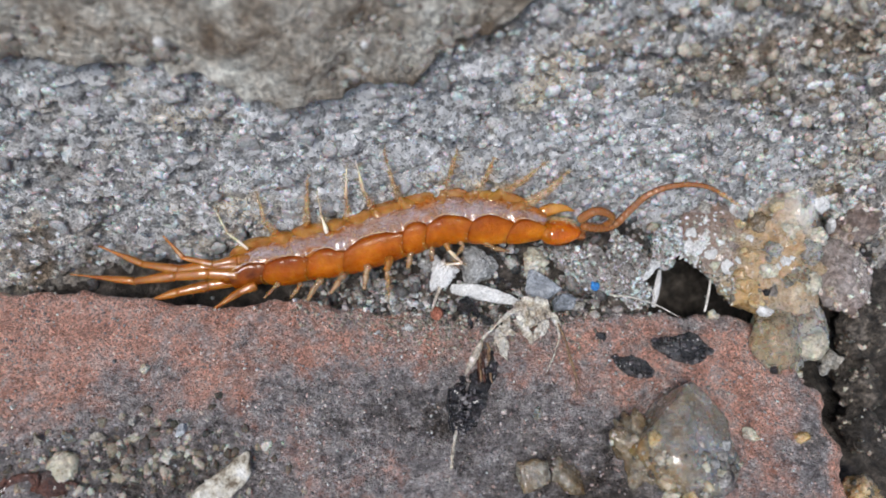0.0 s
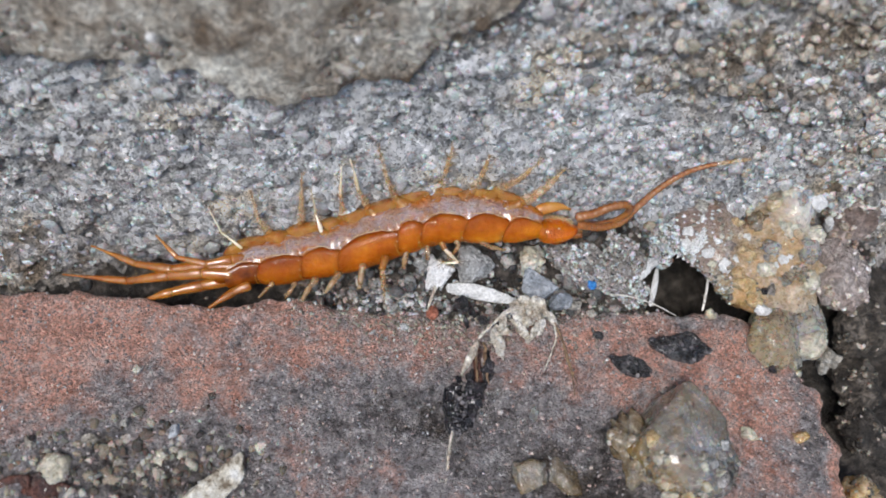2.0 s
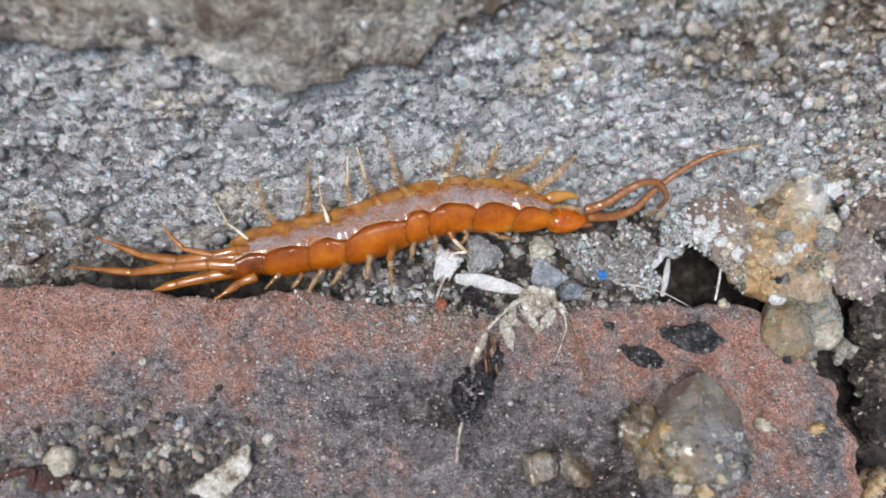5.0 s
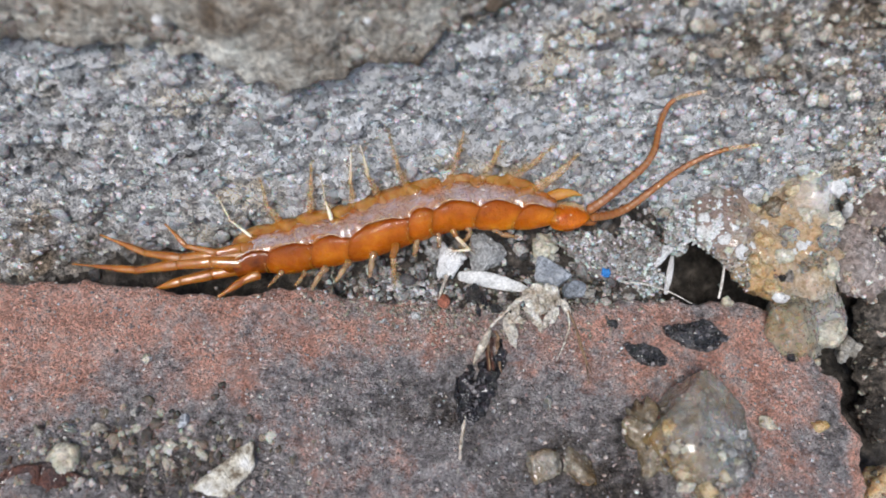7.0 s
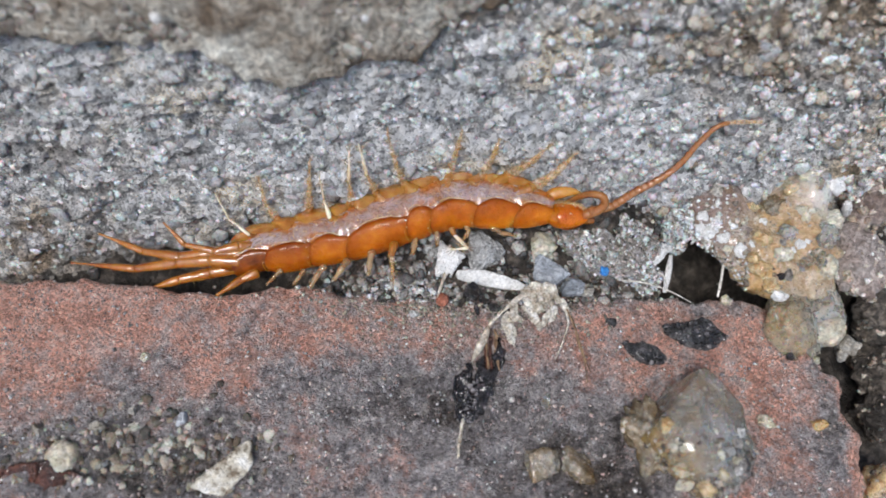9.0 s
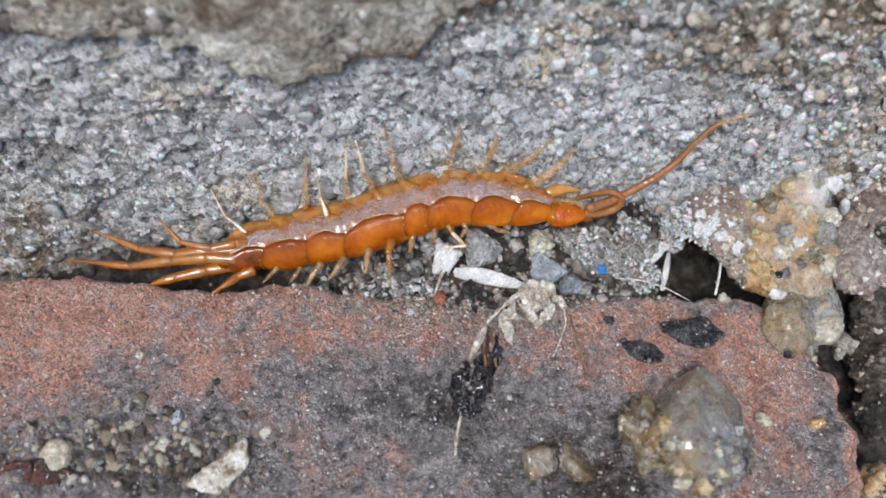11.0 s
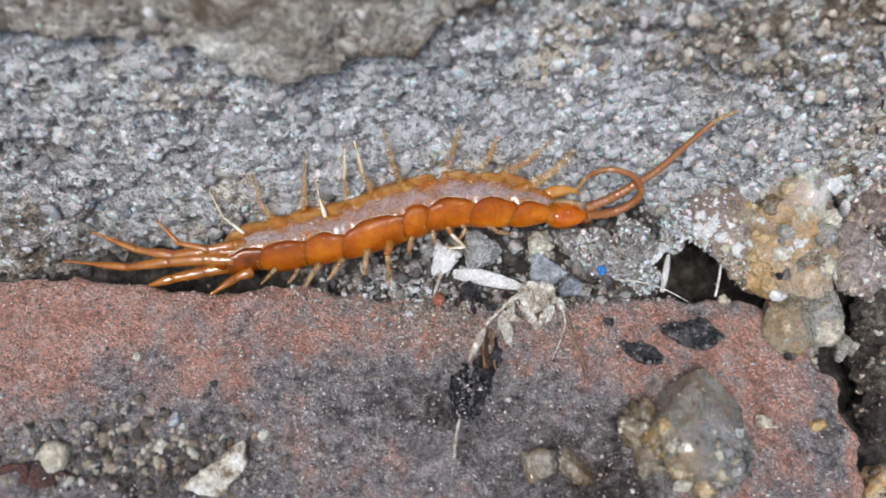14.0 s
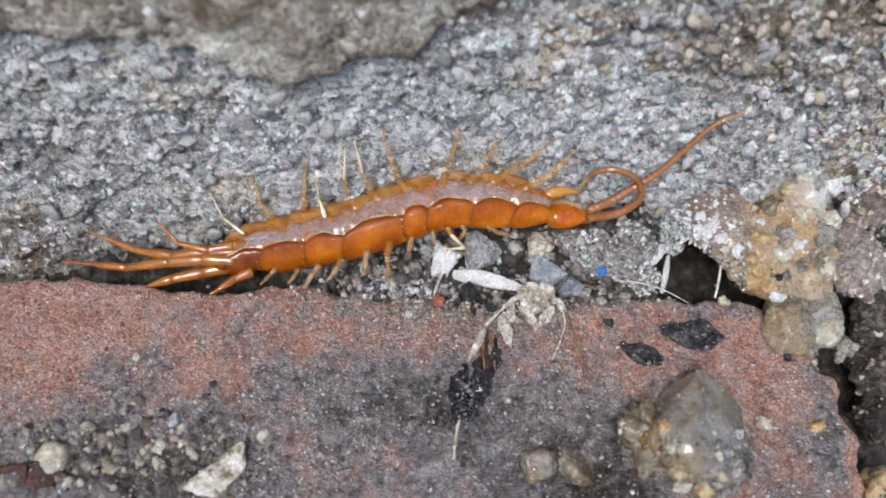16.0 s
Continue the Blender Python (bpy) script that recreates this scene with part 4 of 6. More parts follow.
part("glint_streak", joined(*streaks), STREAK, body, "short raised streaks standing in for glints along the trunk")
# lower borders likewise, pale in place of a line of glints
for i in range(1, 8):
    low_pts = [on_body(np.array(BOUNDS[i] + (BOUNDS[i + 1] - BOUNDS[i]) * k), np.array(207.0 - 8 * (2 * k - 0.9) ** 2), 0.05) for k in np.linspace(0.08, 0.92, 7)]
    part("plate_rim", tube(low_pts, [0.02, 0.045, 0.05, 0.04, 0.02], 22, 6, bumpy=0.06, seed=30 + i), GLEAM, body, "raised plate border with its wet gleam painted pale")
part("glint_bead", grains(pos, g.uniform(0.025, 0.085, n), 2, 52), GLEAM, body, "tiny pale beads standing in for glints on the trunk")


def bristles(a, b, r, seed, n=9, long=0.45):
    """Fine hairs standing off one piece of a leg."""
    g = np.random.default_rng(seed)
    out = []
    for _ in range(n):
        k = g.uniform(0.1, 1)
        d = (b - a) / np.linalg.norm(b - a) * 0.7 + g.normal(size=3) * 0.55
        d /= np.linalg.norm(d)
        p = a + (b - a) * k
        out.append(tube([p, p + d * (r + long * 0.5), p + d * (r + long)], [0.034, 0.028, 0.012], 3, 4))
    return joined(*out)


LEGS = []


def limb(pts, radii, material, tip_material, label, even=False):
    """A jointed leg: thick hip, slender shin and a fine foot, each a piece with a swollen end."""
    p = np.array(pts) - BASE
    n = len(p) - 1
    ob = None
    hair = []
    for i in range(n):
        a, b = p[i], p[i + 1]
        thin = 0.85 if label == UPPER else (0.95 if label == LOWER else (0.85 if even else 0.62))
        r0, r1 = radii[i] * (1 if i == 0 and not even else thin), radii[i + 1] * (0.8 if i == 0 and not even else thin)
        mid = (a + b) / 2 + (0.015 if even else 0.06) * np.linalg.norm(b - a) * np.array((0.2, -0.3, 0.9))
        swell = [r0 * 0.98, r0, (r0 + r1) / 2, r1 * 1.02, r1] if even else [r0 * 0.8, r0, (r0 + r1) / 2, r1 * 0.95, r1 * 1.05]
        shape = tube([a, mid, b], swell, 12, 12)
        if ob is None:
            ob = part("leg", shape, HINDLIMB if even else (UNDERLIMB if label == LOWER else HIP), centipede, label)
        else:
            part("shin" if i == 1 else ("foot" if i == 2 else "claw"), shape, tip_material if i >= n - 1 else material, ob)
            hair.append(bristles(a, b, r1, len(LEGS) * 7 + i, 3 if label == LOWER else (8 if even else 20), 0.2 if label == LOWER else (0.35 if even else 0.6)))
    part("bristles", joined(*hair), LIMB, ob, "fine pale hairs")
    LEGS.append(ob)
    return ob


LOWER = "short tan translucent leg propping the trunk on sand"
UPPER = "tan translucent leg lying against the stone"
PALER = "leg with a pale gleaming shin"
# far-side legs: hip on the flank, knee, shin, foot on the wall
limb([(-13.26, 2.91, 0.55), (-13.76, 2.66, 1.43), (-15.27, 3.79, 1.58), (-15.94, 4.93, 3.30)], [0.53, 0.20, 0.12, 0.06], PALELIMB, PALELIMB, PALER)
limb([(-11.36, 3.38, 0.87), (-12.04, 4.02, 1.35), (-12.61, 4.38, 2.60), (-12.81, 5.53, 4.45)], [0.69, 0.39, 0.20, 0.06], LIMB, LIMB, UPPER)
limb([(-9.37, 3.68, 1.20), (-9.75, 4.55, 1.73), (-9.47, 4.82, 3.87), (-9.28, 5.98, 5.74)], [0.69, 0.42, 0.22, 0.07], LIMB, LIMB, UPPER)
limb([(-7.74, 3.55, 1.76), (-8.18, 3.56, 2.34), (-8.58, 4.62, 3.04), (-8.60, 5.08, 5.70)], [0.62, 0.29, 0.14, 0.06], PALELIMB, PALELIMB, PALER)
limb([(-6.12, 4.43, 2.04), (-6.70, 4.60, 2.69), (-6.73, 5.01, 4.97), (-6.56, 6.12, 6.97)], [0.69, 0.36, 0.16, 0.06], LIMB, PALELIMB, UPPER)
limb([(-4.56, 4.84, 2.44), (-5.07, 5.19, 3.09), (-5.51, 5.23, 5.49), (-5.95, 6.40, 7.47)], [0.72, 0.38, 0.17, 0.06], LIMB, PALELIMB, UPPER)
limb([(-2.38, 5.15, 3.06), (-3.14, 5.61, 3.64), (-3.55, 5.60, 5.99), (-4.08, 6.84, 7.88)], [0.75, 0.42, 0.21, 0.06], LIMB, LIMB, UPPER)
limb([(-0.18, 5.49, 3.44), (-0.08, 6.11, 4.05), (0.29, 6.05, 6.73), (0.68, 7.15, 8.01)], [0.78, 0.47, 0.22, 0.08], LIMB, LIMB, UPPER)
limb([(1.73, 5.49, 3.64), (2.27, 6.08, 4.30), (2.72, 6.08, 6.37), (3.25, 7.13, 7.43)], [0.78, 0.47, 0.22, 0.08], LIMB, LIMB, UPPER)
limb([(3.00, 5.46, 3.55), (4.03, 6.12, 3.96), (5.14, 5.95, 5.78), (6.66, 7.06, 6.52)], [0.72, 0.49, 0.26, 0.08], LIMB, LIMB, UPPER)
limb([(4.42, 4.84, 3.44), (5.52, 5.14, 3.95), (7.01, 5.66, 5.13), (8.39, 6.87, 5.88)], [0.69, 0.52, 0.34, 0.11], LIMB, LIMB, UPPER)

# trailing hind legs
HIND = "long amber hind leg trailing backward"
limb([(-13.11, 2.38, 0.47), (-14.51, 2.00, 1.00), (-16.12, 1.59, 1.03), (-18.20, 2.01, 1.21), (-19.68, 3.43, 1.78)], [0.60, 0.45, 0.32, 0.22, 0.08], HINDLIMB, HINDLIMB, HIND, True)
limb([(-14.22, 1.73, 0.47), (-16.31, 1.65, 0.62), (-18.64, 1.40, 0.46), (-21.25, 1.84, 0.38), (-24.53, 3.13, 0.52)], [0.60, 0.54, 0.45, 0.30, 0.09], HINDLIMB, HINDLIMB, HIND, True)
limb([(-14.43, 1.11, 0.42), (-16.48, 1.19, 0.49), (-18.82, 1.03, 0.33), (-21.82, 0.73, -0.11), (-26.64, 1.40, -0.67)], [0.60, 0.57, 0.48, 0.33, 0.09], HINDLIMB, HINDLIMB, HIND, True)
limb([(-14.72, 1.03, -0.40), (-16.67, 0.63, -0.51), (-18.76, 0.12, -0.54), (-21.08, -0.56, -0.79)], [0.54, 0.51, 0.39, 0.12], HINDLIMB, HINDLIMB, HIND, True)
limb([(-13.34, 0.56, -0.17), (-14.37, 0.04, -0.16), (-15.94, -1.22, -0.05)], [0.48, 0.36, 0.15], HINDLIMB, HINDLIMB, HIND, True)
part("anal_lobe", stone(np.array((-15.26, 1.41, 0.00)) - BASE, (0.9, 0.85, 0.7), sub=3, facets=0, rough=0.08, seed=2), TAILPLATE, centipede, "dark red-brown tail end")

# near-side legs, mostly hidden below the trunk, its shade put into their colour
limb([(-11.61, 0.55, 0.30), (-11.96, 0.11, 0.34), (-12.60, -0.44, -0.07)], [0.22, 0.16, 0.10], UNDERLIMB, UNDERLIMB, LOWER)
limb([(-10.01, 0.45, 0.57), (-10.20, 0.00, 0.63), (-10.65, -0.47, 0.26)], [0.22, 0.18, 0.12], UNDERLIMB, UNDERLIMB, LOWER)
limb([(-8.52, 0.67, 0.86), (-8.95, 0.09, 0.85), (-9.50, -0.71, 0.35)], [0.30, 0.24, 0.16], UNDERLIMB, UNDERLIMB, LOWER)
limb([(-6.98, 1.03, 1.02), (-7.25, 0.48, 1.15), (-7.88, -0.26, 0.61)], [0.30, 0.24, 0.15], UNDERLIMB, UNDERLIMB, LOWER)
limb([(-5.28, 1.59, 1.42), (-5.41, 0.89, 1.38), (-5.54, -0.01, 0.76)], [0.34, 0.26, 0.16], UNDERLIMB, UNDERLIMB, LOWER)
limb([(-3.73, 2.04, 1.86), (-3.97, 0.98, 1.88), (-3.77, -0.65, 1.14)], [0.34, 0.32, 0.12], LIMB, LIMB, "thicker pinkish-tan leg planted on sand")
limb([(-2.20, 2.79, 2.10), (-2.35, 2.05, 1.86), (-2.51, 1.41, 1.21)], [0.30, 0.26, 0.18], UNDERLIMB, UNDERLIMB, LOWER)
limb([(-1.05, 3.02, 2.35), (-0.86, 2.46, 2.37), (-0.81, 1.76, 1.87)], [0.26, 0.22, 0.15], UNDERLIMB, UNDERLIMB, LOWER)
limb([(0.02, 3.06, 2.46), (0.33, 2.33, 2.39), (1.26, 1.52, 1.99), (0.12, 1.57, 1.67)], [0.28, 0.24, 0.17, 0.10], PALELIMB, PALELIMB, "folded pale leg below the trunk")
limb([(1.09, 3.02, 2.57), (1.32, 2.55, 2.50), (0.88, 2.12, 1.95)], [0.26, 0.20, 0.12], UNDERLIMB, UNDERLIMB, LOWER)
limb([(2.77, 2.90, 2.66), (3.46, 2.47, 2.51), (4.59, 2.46, 2.03)], [0.26, 0.20, 0.10], UNDERLIMB, UNDERLIMB, LOWER)

# head: shield, claws, and a pale tube for the brow's gleam
HEAD_AT = np.array((8.05, 3.62, 2.85)) - BASE
def head_shape():
    v, f = stone((0, 0, 0), (1.5, 0.88, 0.70), sub=4, facets=0, rough=0.05, fine=0.006, seed=4)
    k = np.clip((v[:, 0] + 0.2) / 1.9, 0, 1)
    v[:, 1] = v[:, 1] * (1 - 0.14 * k) - 0.05 * k
    v[:, 2] *= 1 - 0.15 * k
    back = np.clip(-v[:, 0] / 1.4, 0, 1)
    v[:, 1:] *= (1 + 0.25 * back * np.sqrt(np.clip(1 - back ** 6, 0, 1)))[:, None]
    return v, f


head = part("head", head_shape(), HEADPLATE, centipede, "bright orange rounded head shield")
head.location = HEAD_AT * MM
part("neck_plate", stone(SPINE[-1] * 0.7 + HEAD_AT * 0.3 + (0, -0.15, -0.45), (0.85, 0.80, 0.60), (0, 12, -10), sub=4, facets=0, rough=0.06, seed=6), NECK, centipede, "amber plate behind the head")
part("brow", tube([(-0.7, 0.62, 0.55), (0.2, 0.66, 0.50), (0.85, 0.48, 0.45), (1.2, 0.15, 0.36)], [0.06, 0.12, 0.13, 0.07], 16, 8), LIMB, head, "pale front border with its gleam in the colour")
claw = part("claw", tube([(-1.75, 1.10, 0.15), (-0.7, 1.52, 0.40), (0.35, 1.66, 0.42), (1.15, 1.60, 0.10)], [0.28, 0.44, 0.42, 0.24, 0.05], 22, 14, 0.75), CLAW, head, "glossy amber poison claw")
part("claw", tube([(-1.5, 0.85, -0.3), (-0.3, 1.0, -0.2), (0.8, 0.95, -0.15), (1.3, 0.75, -0.2)], [0.30, 0.36, 0.26, 0.08], 18, 12), LIMB, head, "tan inner claw")
part("jaw", tube([(-0.9, -0.5, -0.42), (0.1, -0.62, -0.45), (0.9, -0.38, -0.45), (1.25, -0.1, -0.38)], [0.16, 0.24, 0.18, 0.05], 16, 10), TAILPLATE, head, "dark red jaw edge")

# more pale beads, in place of glints on the head shield
for k, (x, y, z) in enumerate(((0.95, 0.30, 0.40), (0.8, 0.42, 0.42), (1.08, 0.10, 0.34), (0.45, 0.5, 0.5), (-0.4, 0.42, 0.60), (0.1, -0.15, 0.67), (-0.75, 0.5, 0.48))):
    part("glint_bead", stone((x, y, z), (0.09, 0.07, 0.05), (0, 0, 30 * k), sub=2, facets=0, seed=k), GLEAM, head, "tiny pale bead standing in for a glint")

# feelers: a chain of short rings each
RINGS = 30


def feeler(root, label):
    p = np.array(root) - BASE
    ob = part("feeler", tube([p - (0.5, 0.05, 0.1), p, p + (0.35, 0, 0)], [0.22, 0.33, 0.28], 8, 10), FEELER, centipede, label)
    rings = []
    for i in range(RINGS):
        k = i / (RINGS - 1)
        r = 0.345 * (1 - 0.62 * k)
        rings.append(part("feeler_ring", tube([(-0.26, 0, 0), (0, 0, 0), (0.26, 0, 0)], [r * 0.88, r * 0.97, r * 1.01, r * 1.02, r * 0.90], 8, 9), FEELER if k < 0.85 else LIMB, ob))
    return ob, rings


upper_feeler, upper_rings = feeler((9.72, 4.24, 1.84), "reddish ringed feeler rooted on the far side")
lower_feeler, lower_rings = feeler((9.82, 4.07, 1.28), "reddish ringed feeler rooted on the near side")

# ---- loose things ----
def thing(name, shape, material, label, category, group="", smooth=True):
    ob = part(name, shape, material, None, "", smooth)
    return tagged(ob, label, category, group)


def crusted(ob, shape, n, size, material, seed, label, up=-0.2):
    """Grains stuck all over the upper side of a stone, as one part of it."""
    r = np.random.default_rng(seed)
    v = shape[0]
    c = v.mean(0)
    d = v - c
    ok = np.flatnonzero(d[:, 2] * 0.9 - d[:, 1] * 0.4 > up * np.abs(d).max())
    k = r.choice(ok, n)
    g = np.clip(r.lognormal(np.log(size), 0.45, n), size * 0.4, size * 2.6)
    at = v[k] - d[k] / np.linalg.norm(d[k], axis=1)[:, None] * (g * 0.45)[:, None]
    return tagged(part("grit", grains(at, g, 2, seed), material, ob, label), kind="stuff")


# big stones and mortar at the broken corner of the brick

def fused(centre, lobes, sub=5, level=0.45, rough=0.1, fine=0.05, seed=0, dents=()):
    """Several lobes flowed together into one lump, seen as one skin round the centre, with a tone for each lobe."""
    d, f = BALL[sub]
    c = np.array(centre, float)
    q = np.linspace(0.05, 9, 150)
    p = c + d[:, None] * q[None, :, None]
    field = sum(np.exp(-1.2 * (((p - np.array(at)) / np.array(size)) ** 2).sum(-1)) for at, size, _ in lobes)
    field = field - sum(1.6 * np.exp(-1.2 * (((p - np.array(at)) / r) ** 2).sum(-1)) for at, r in dents)
    last = np.where(field > level, q[None], 0).max(1)
    last = last * (1 + 0.25 * rough * fbm(d * 3 + seed, 3, seed)) + rough * fbm(d * 5 + seed, 3, seed + 1) + fine * fbm(d * 17 + seed, 3, seed + 2)
    v = c + d * last[:, None]
    w = np.stack([np.exp(-1.2 * (((v - np.array(at)) / np.array(size)) ** 2).sum(-1)) for at, size, _ in lobes], 1)
    w = w ** 1.2 / (w ** 1.2).sum(1)[:, None]
    w = w * (1 + 0.5 * fbm(v / 0.9, 3, seed + 3))[:, None]
    return (v, f), w @ np.array([t for _, _, t in lobes], float)


def toned(name, shape, tones, material, parent, label):
    ob = part(name, shape, material, parent, label if parent else "")
    for k, nm in enumerate(("amber", "lime", "earth")):
        ob.data.attributes.new(nm, "FLOAT", "POINT").data.foreach_set("value", tones[:, k].astype(np.float32))
    return ob


def studs(name, ob, shape, rows, label, seed):
    """Broken grains half sunk in the upper side of a lump: x, y, radius and material of each."""
    v = shape[0]
    for k, (x, y, r, mat) in enumerate(rows):
        near = v[((v[:, 0] - x) ** 2 + (v[:, 1] - y) ** 2) < 0.35]
        z = near[:, 2].max() if len(near) else v[:, 2].mean()
        part(name, stone((x, y, z - 0.72 * r), (r * 1.15, r, r * 0.8), (17 * k % 50, 23 * k % 50, 61 * k), 4, 8, 0.25, 0.12, seed + k, (0.55, 0.9)), mat, ob, label)


sh = stone((15.30, -10.57, 1.10), (3.5, 4.3, 2.9), (0, 0, 0), 5, 13, 0.06, 0.02, 17, (0.70, 0.93))
p = sh[0] - (15.30, -10.57, 1.10)
p[:, 0] *= 1 - 0.075 * p[:, 1] + 0.05 * fbm(p / 1.5, 2, 8)
p[:, 0] += 0.10 * np.clip(p[:, 1], 0, 9)
sh = (p + (15.30, -10.57, 1.10), sh[1])
w = 0.35 * fbm(p / 1.6, 3, 9)
# whitish patch right of centre: sky reflection painted on the facets
clear = np.exp(-((p[:, 0] - 1.0) / 1.5) ** 2 - ((p[:, 1] + 0.5) / 1.2) ** 2)
tone = np.stack([np.clip(0.05 + 0.10 * p[:, 1] + w, 0, 0.5) + np.clip(-0.05 - 0.26 * p[:, 0] - 0.20 * p[:, 1] + 1.2 * w, 0, 1.0) * (1 - clear), np.clip(1.0 * clear + 1.1 * w - 0.12, 0, 0.75), np.clip(-0.35 - 0.15 * p[:, 1] + w, 0, 0.5)], 1)
quartz = toned("quartz_pebble", sh, tone, SMOKY, None, "")
crusted(quartz, sh, 110, 0.13, SAND_TAN, 130, "tan sand grains on the quartz")
crusted(quartz, (sh[0][p[:, 1] < -0.8], None), 150, 0.13, SAND_SOOT, 129, "sooty grains on the quartz")
studs("broken_grain", quartz, sh, (
    (13.51, -11.90, 0.50, PALE), (13.16, -10.70, 0.55, AMBER), (13.70, -13.17, 0.50, AMBER), (14.01, -13.96, 0.45, PALE), (15.95, -12.40, 0.35, PALE), (16.69, -12.10, 0.32, GREYROCK), (17.40, -11.55, 0.40, DIRT), (17.07, -12.77, 0.35, PALE), (16.08, -13.44, 0.40, AMBER), (17.85, -10.93, 0.30, GREYROCK), (15.28, -14.22, 0.50, AMBER), 
), "broken amber grain crusted on the pebble", 360)
tagged(quartz, "smoky grey quartz pebble with sandy crust on the brick", "pebble")
sh = stone((12.70, -10.90, 0.80), (1.3, 2.2, 1.2), (0, 0, 18), 4, 7, 0.4, 0.16, 13)
crust = part("crust", sh, SMOKED, quartz, "amber crumbly mortar crust")
crusted(crust, sh, 45, 0.13, SAND_TAN, 131, "tan sand grains")
sh = stone((16.58, -12.59, 1.70), (1.6, 1.8, 1.2), (0, 0, 0), 4, 5, 0.3, 0.12, 14)
crust = part("crust", sh, DIRT, quartz, "dark sandy crust")
crusted(crust, sh, 130, 0.17, SAND_DARK, 132, "dark glinting grains")
A, E = (1, 0, 0), (0, 0, 1)
sh, tone = fused((23.81, 3.60, -0.60), [
    ((24.61, 6.14, 1.20), (1.7, 1.9, 1.6), (0.5, 0.1, 0.1)), ((26.02, 7.07, 1.90), (1.4, 1.5, 1.6), (0, 0.95, 0)), ((25.89, 5.46, 1.50), (1.2, 1.3, 1.4), (0, 0.8, 0)), ((23.85, 3.28, 0.60), (3.0, 2.3, 1.9), (0.6, 0.05, 0.05)),
    ((25.11, 1.50, 0.20), (2.4, 2.2, 1.8), (0.4, 0.1, 0.05)), ((21.60, 1.95, 0.10), (1.5, 2.0, 1.4), A), ((22.15, 0.18, -0.30), (1.0, 1.1, 1.1), A), ((18.79, 4.31, 0.70), (2.1, 2.3, 1.5), E),
    ((20.18, 2.86, 0.50), (1.7, 1.7, 1.4), (0.2, 0.1, 0.6)), ((20.13, 6.17, 0.90), (1.6, 1.2, 1.2), (0.3, 0, 0.7)), ((24.53, -0.02, -0.30), (2.3, 1.2, 1.4), (0.3, 0.1, 0))], rough=0.34, fine=0.18, seed=21, dents=[((21.69, 7.27, 1.80), 1.1), ((22.99, 3.41, 2.20), 0.7), ((23.49, -0.06, 1.40), 0.6)])
lump = toned("mortar_lump", sh, tone, CRUST, None, "")
tagged(lump, "crusty beige and amber lime mortar lump stuck to the wall", "mortar")
studs("broken_grain", lump, sh, (
    (17.87, 4.15, 0.42, WHITE), (18.43, 3.27, 0.38, WHITE), (17.84, 2.49, 0.30, PALE), (18.99, 2.75, 0.42, WHITE), (19.25, 1.81, 0.32, PALE), (20.16, 1.56, 0.42, WHITE), (20.79, 2.08, 0.30, WHITE),
    (20.62, 3.99, 0.42, PALE), (19.66, 3.46, 0.30, WHITE), (18.74, 4.87, 0.35, PALE), (17.56, 3.35, 0.30, WHITE), (19.15, 6.04, 0.60, BUFFROCK), (20.41, 6.28, 0.50, PINKROCK), (19.81, 7.15, 0.60, BUFFROCK),
    (18.43, 6.13, 0.45, PINKROCK), (21.44, 5.07, 0.45, AMBER), (20.54, 2.94, 0.50, PINKROCK), (21.68, 2.17, 0.75, AMBER), (21.49, 0.55, 0.70, AMBER), (22.24, -0.52, 0.70, AMBER), (20.96, 1.14, 0.50, AMBER),
    (22.99, 5.08, 0.75, SMOKED), (24.06, 6.09, 0.60, AMBER), (24.93, 4.20, 0.85, PALE), (25.91, 2.63, 0.95, CRYSTAL), (23.62, 2.79, 0.70, CRYSTAL), (24.76, 0.83, 0.90, CRYSTAL), (26.82, 3.95, 0.80, PALE),
    (25.87, 0.50, 0.80, PALE), (22.80, 1.32, 0.60, PALE), (26.48, 7.58, 0.95, PALE), (27.01, 6.48, 0.80, WHITE), (25.20, 6.92, 0.80, PALE), (24.90, 8.41, 0.70, BUFFROCK), (25.68, 6.01, 0.60, CRYSTAL),
    (24.08, 1.84, 0.40, WHITE), (24.53, 2.10, 0.25, WHITE), (23.45, 0.15, 0.40, DIRT), (22.80, -0.02, 0.30, CHAR), (22.86, 2.09, 0.25, DIRT), (22.04, 3.83, 0.30, WHITE), (22.75, 6.08, 0.35, PALE),
), "broken quartz grain in the mortar", 300)
crusted(lump, sh, 170, 0.12, SAND_BEIGE, 133, "beige quartz grains")
crusted(lump, sh, 90, 0.11, SAND_DARK, 135, "dark sand grains")
left = (sh[0][sh[0][:, 0] < ((20.68, 2.64, 1.00))[0]], None)
crusted(lump, left, 260, 0.09, SAND_LIME, 138, "white lime crystals")
crusted(lump, left, 150, 0.12, SAND_TAN, 139, "tan sand grains")
sh = stone((18.42, 3.81, 1.00), (1.0, 1.5, 1.0), (15, 0, -25), 5, 5, 0.4, 0.2, 27)
patch = part("white_patch", sh, WHITE, lump, "chalk-white lime crust")
crusted(patch, sh, 260, 0.12, SAND_LIME, 137, "white lime crystals")
part("white_patch", stone((23.55, 1.62, 1.70), (0.45, 0.32, 0.3), (0, 20, 0), 3, 9, 0.25, 0.1, 28), WHITE, lump, "small white lime knob")
sh = stone((23.72, -2.48, -0.60), (2.1, 2.75, 2.0), (0, 8, -12), 5, 10, 0.12, 0.03, 31, (0.6, 0.85))
k = np.clip((sh[0][:, 0] - 24.2) / 2.0 + 0.3 * fbm(sh[0] / 1.0, 3, 4), -1, 1)
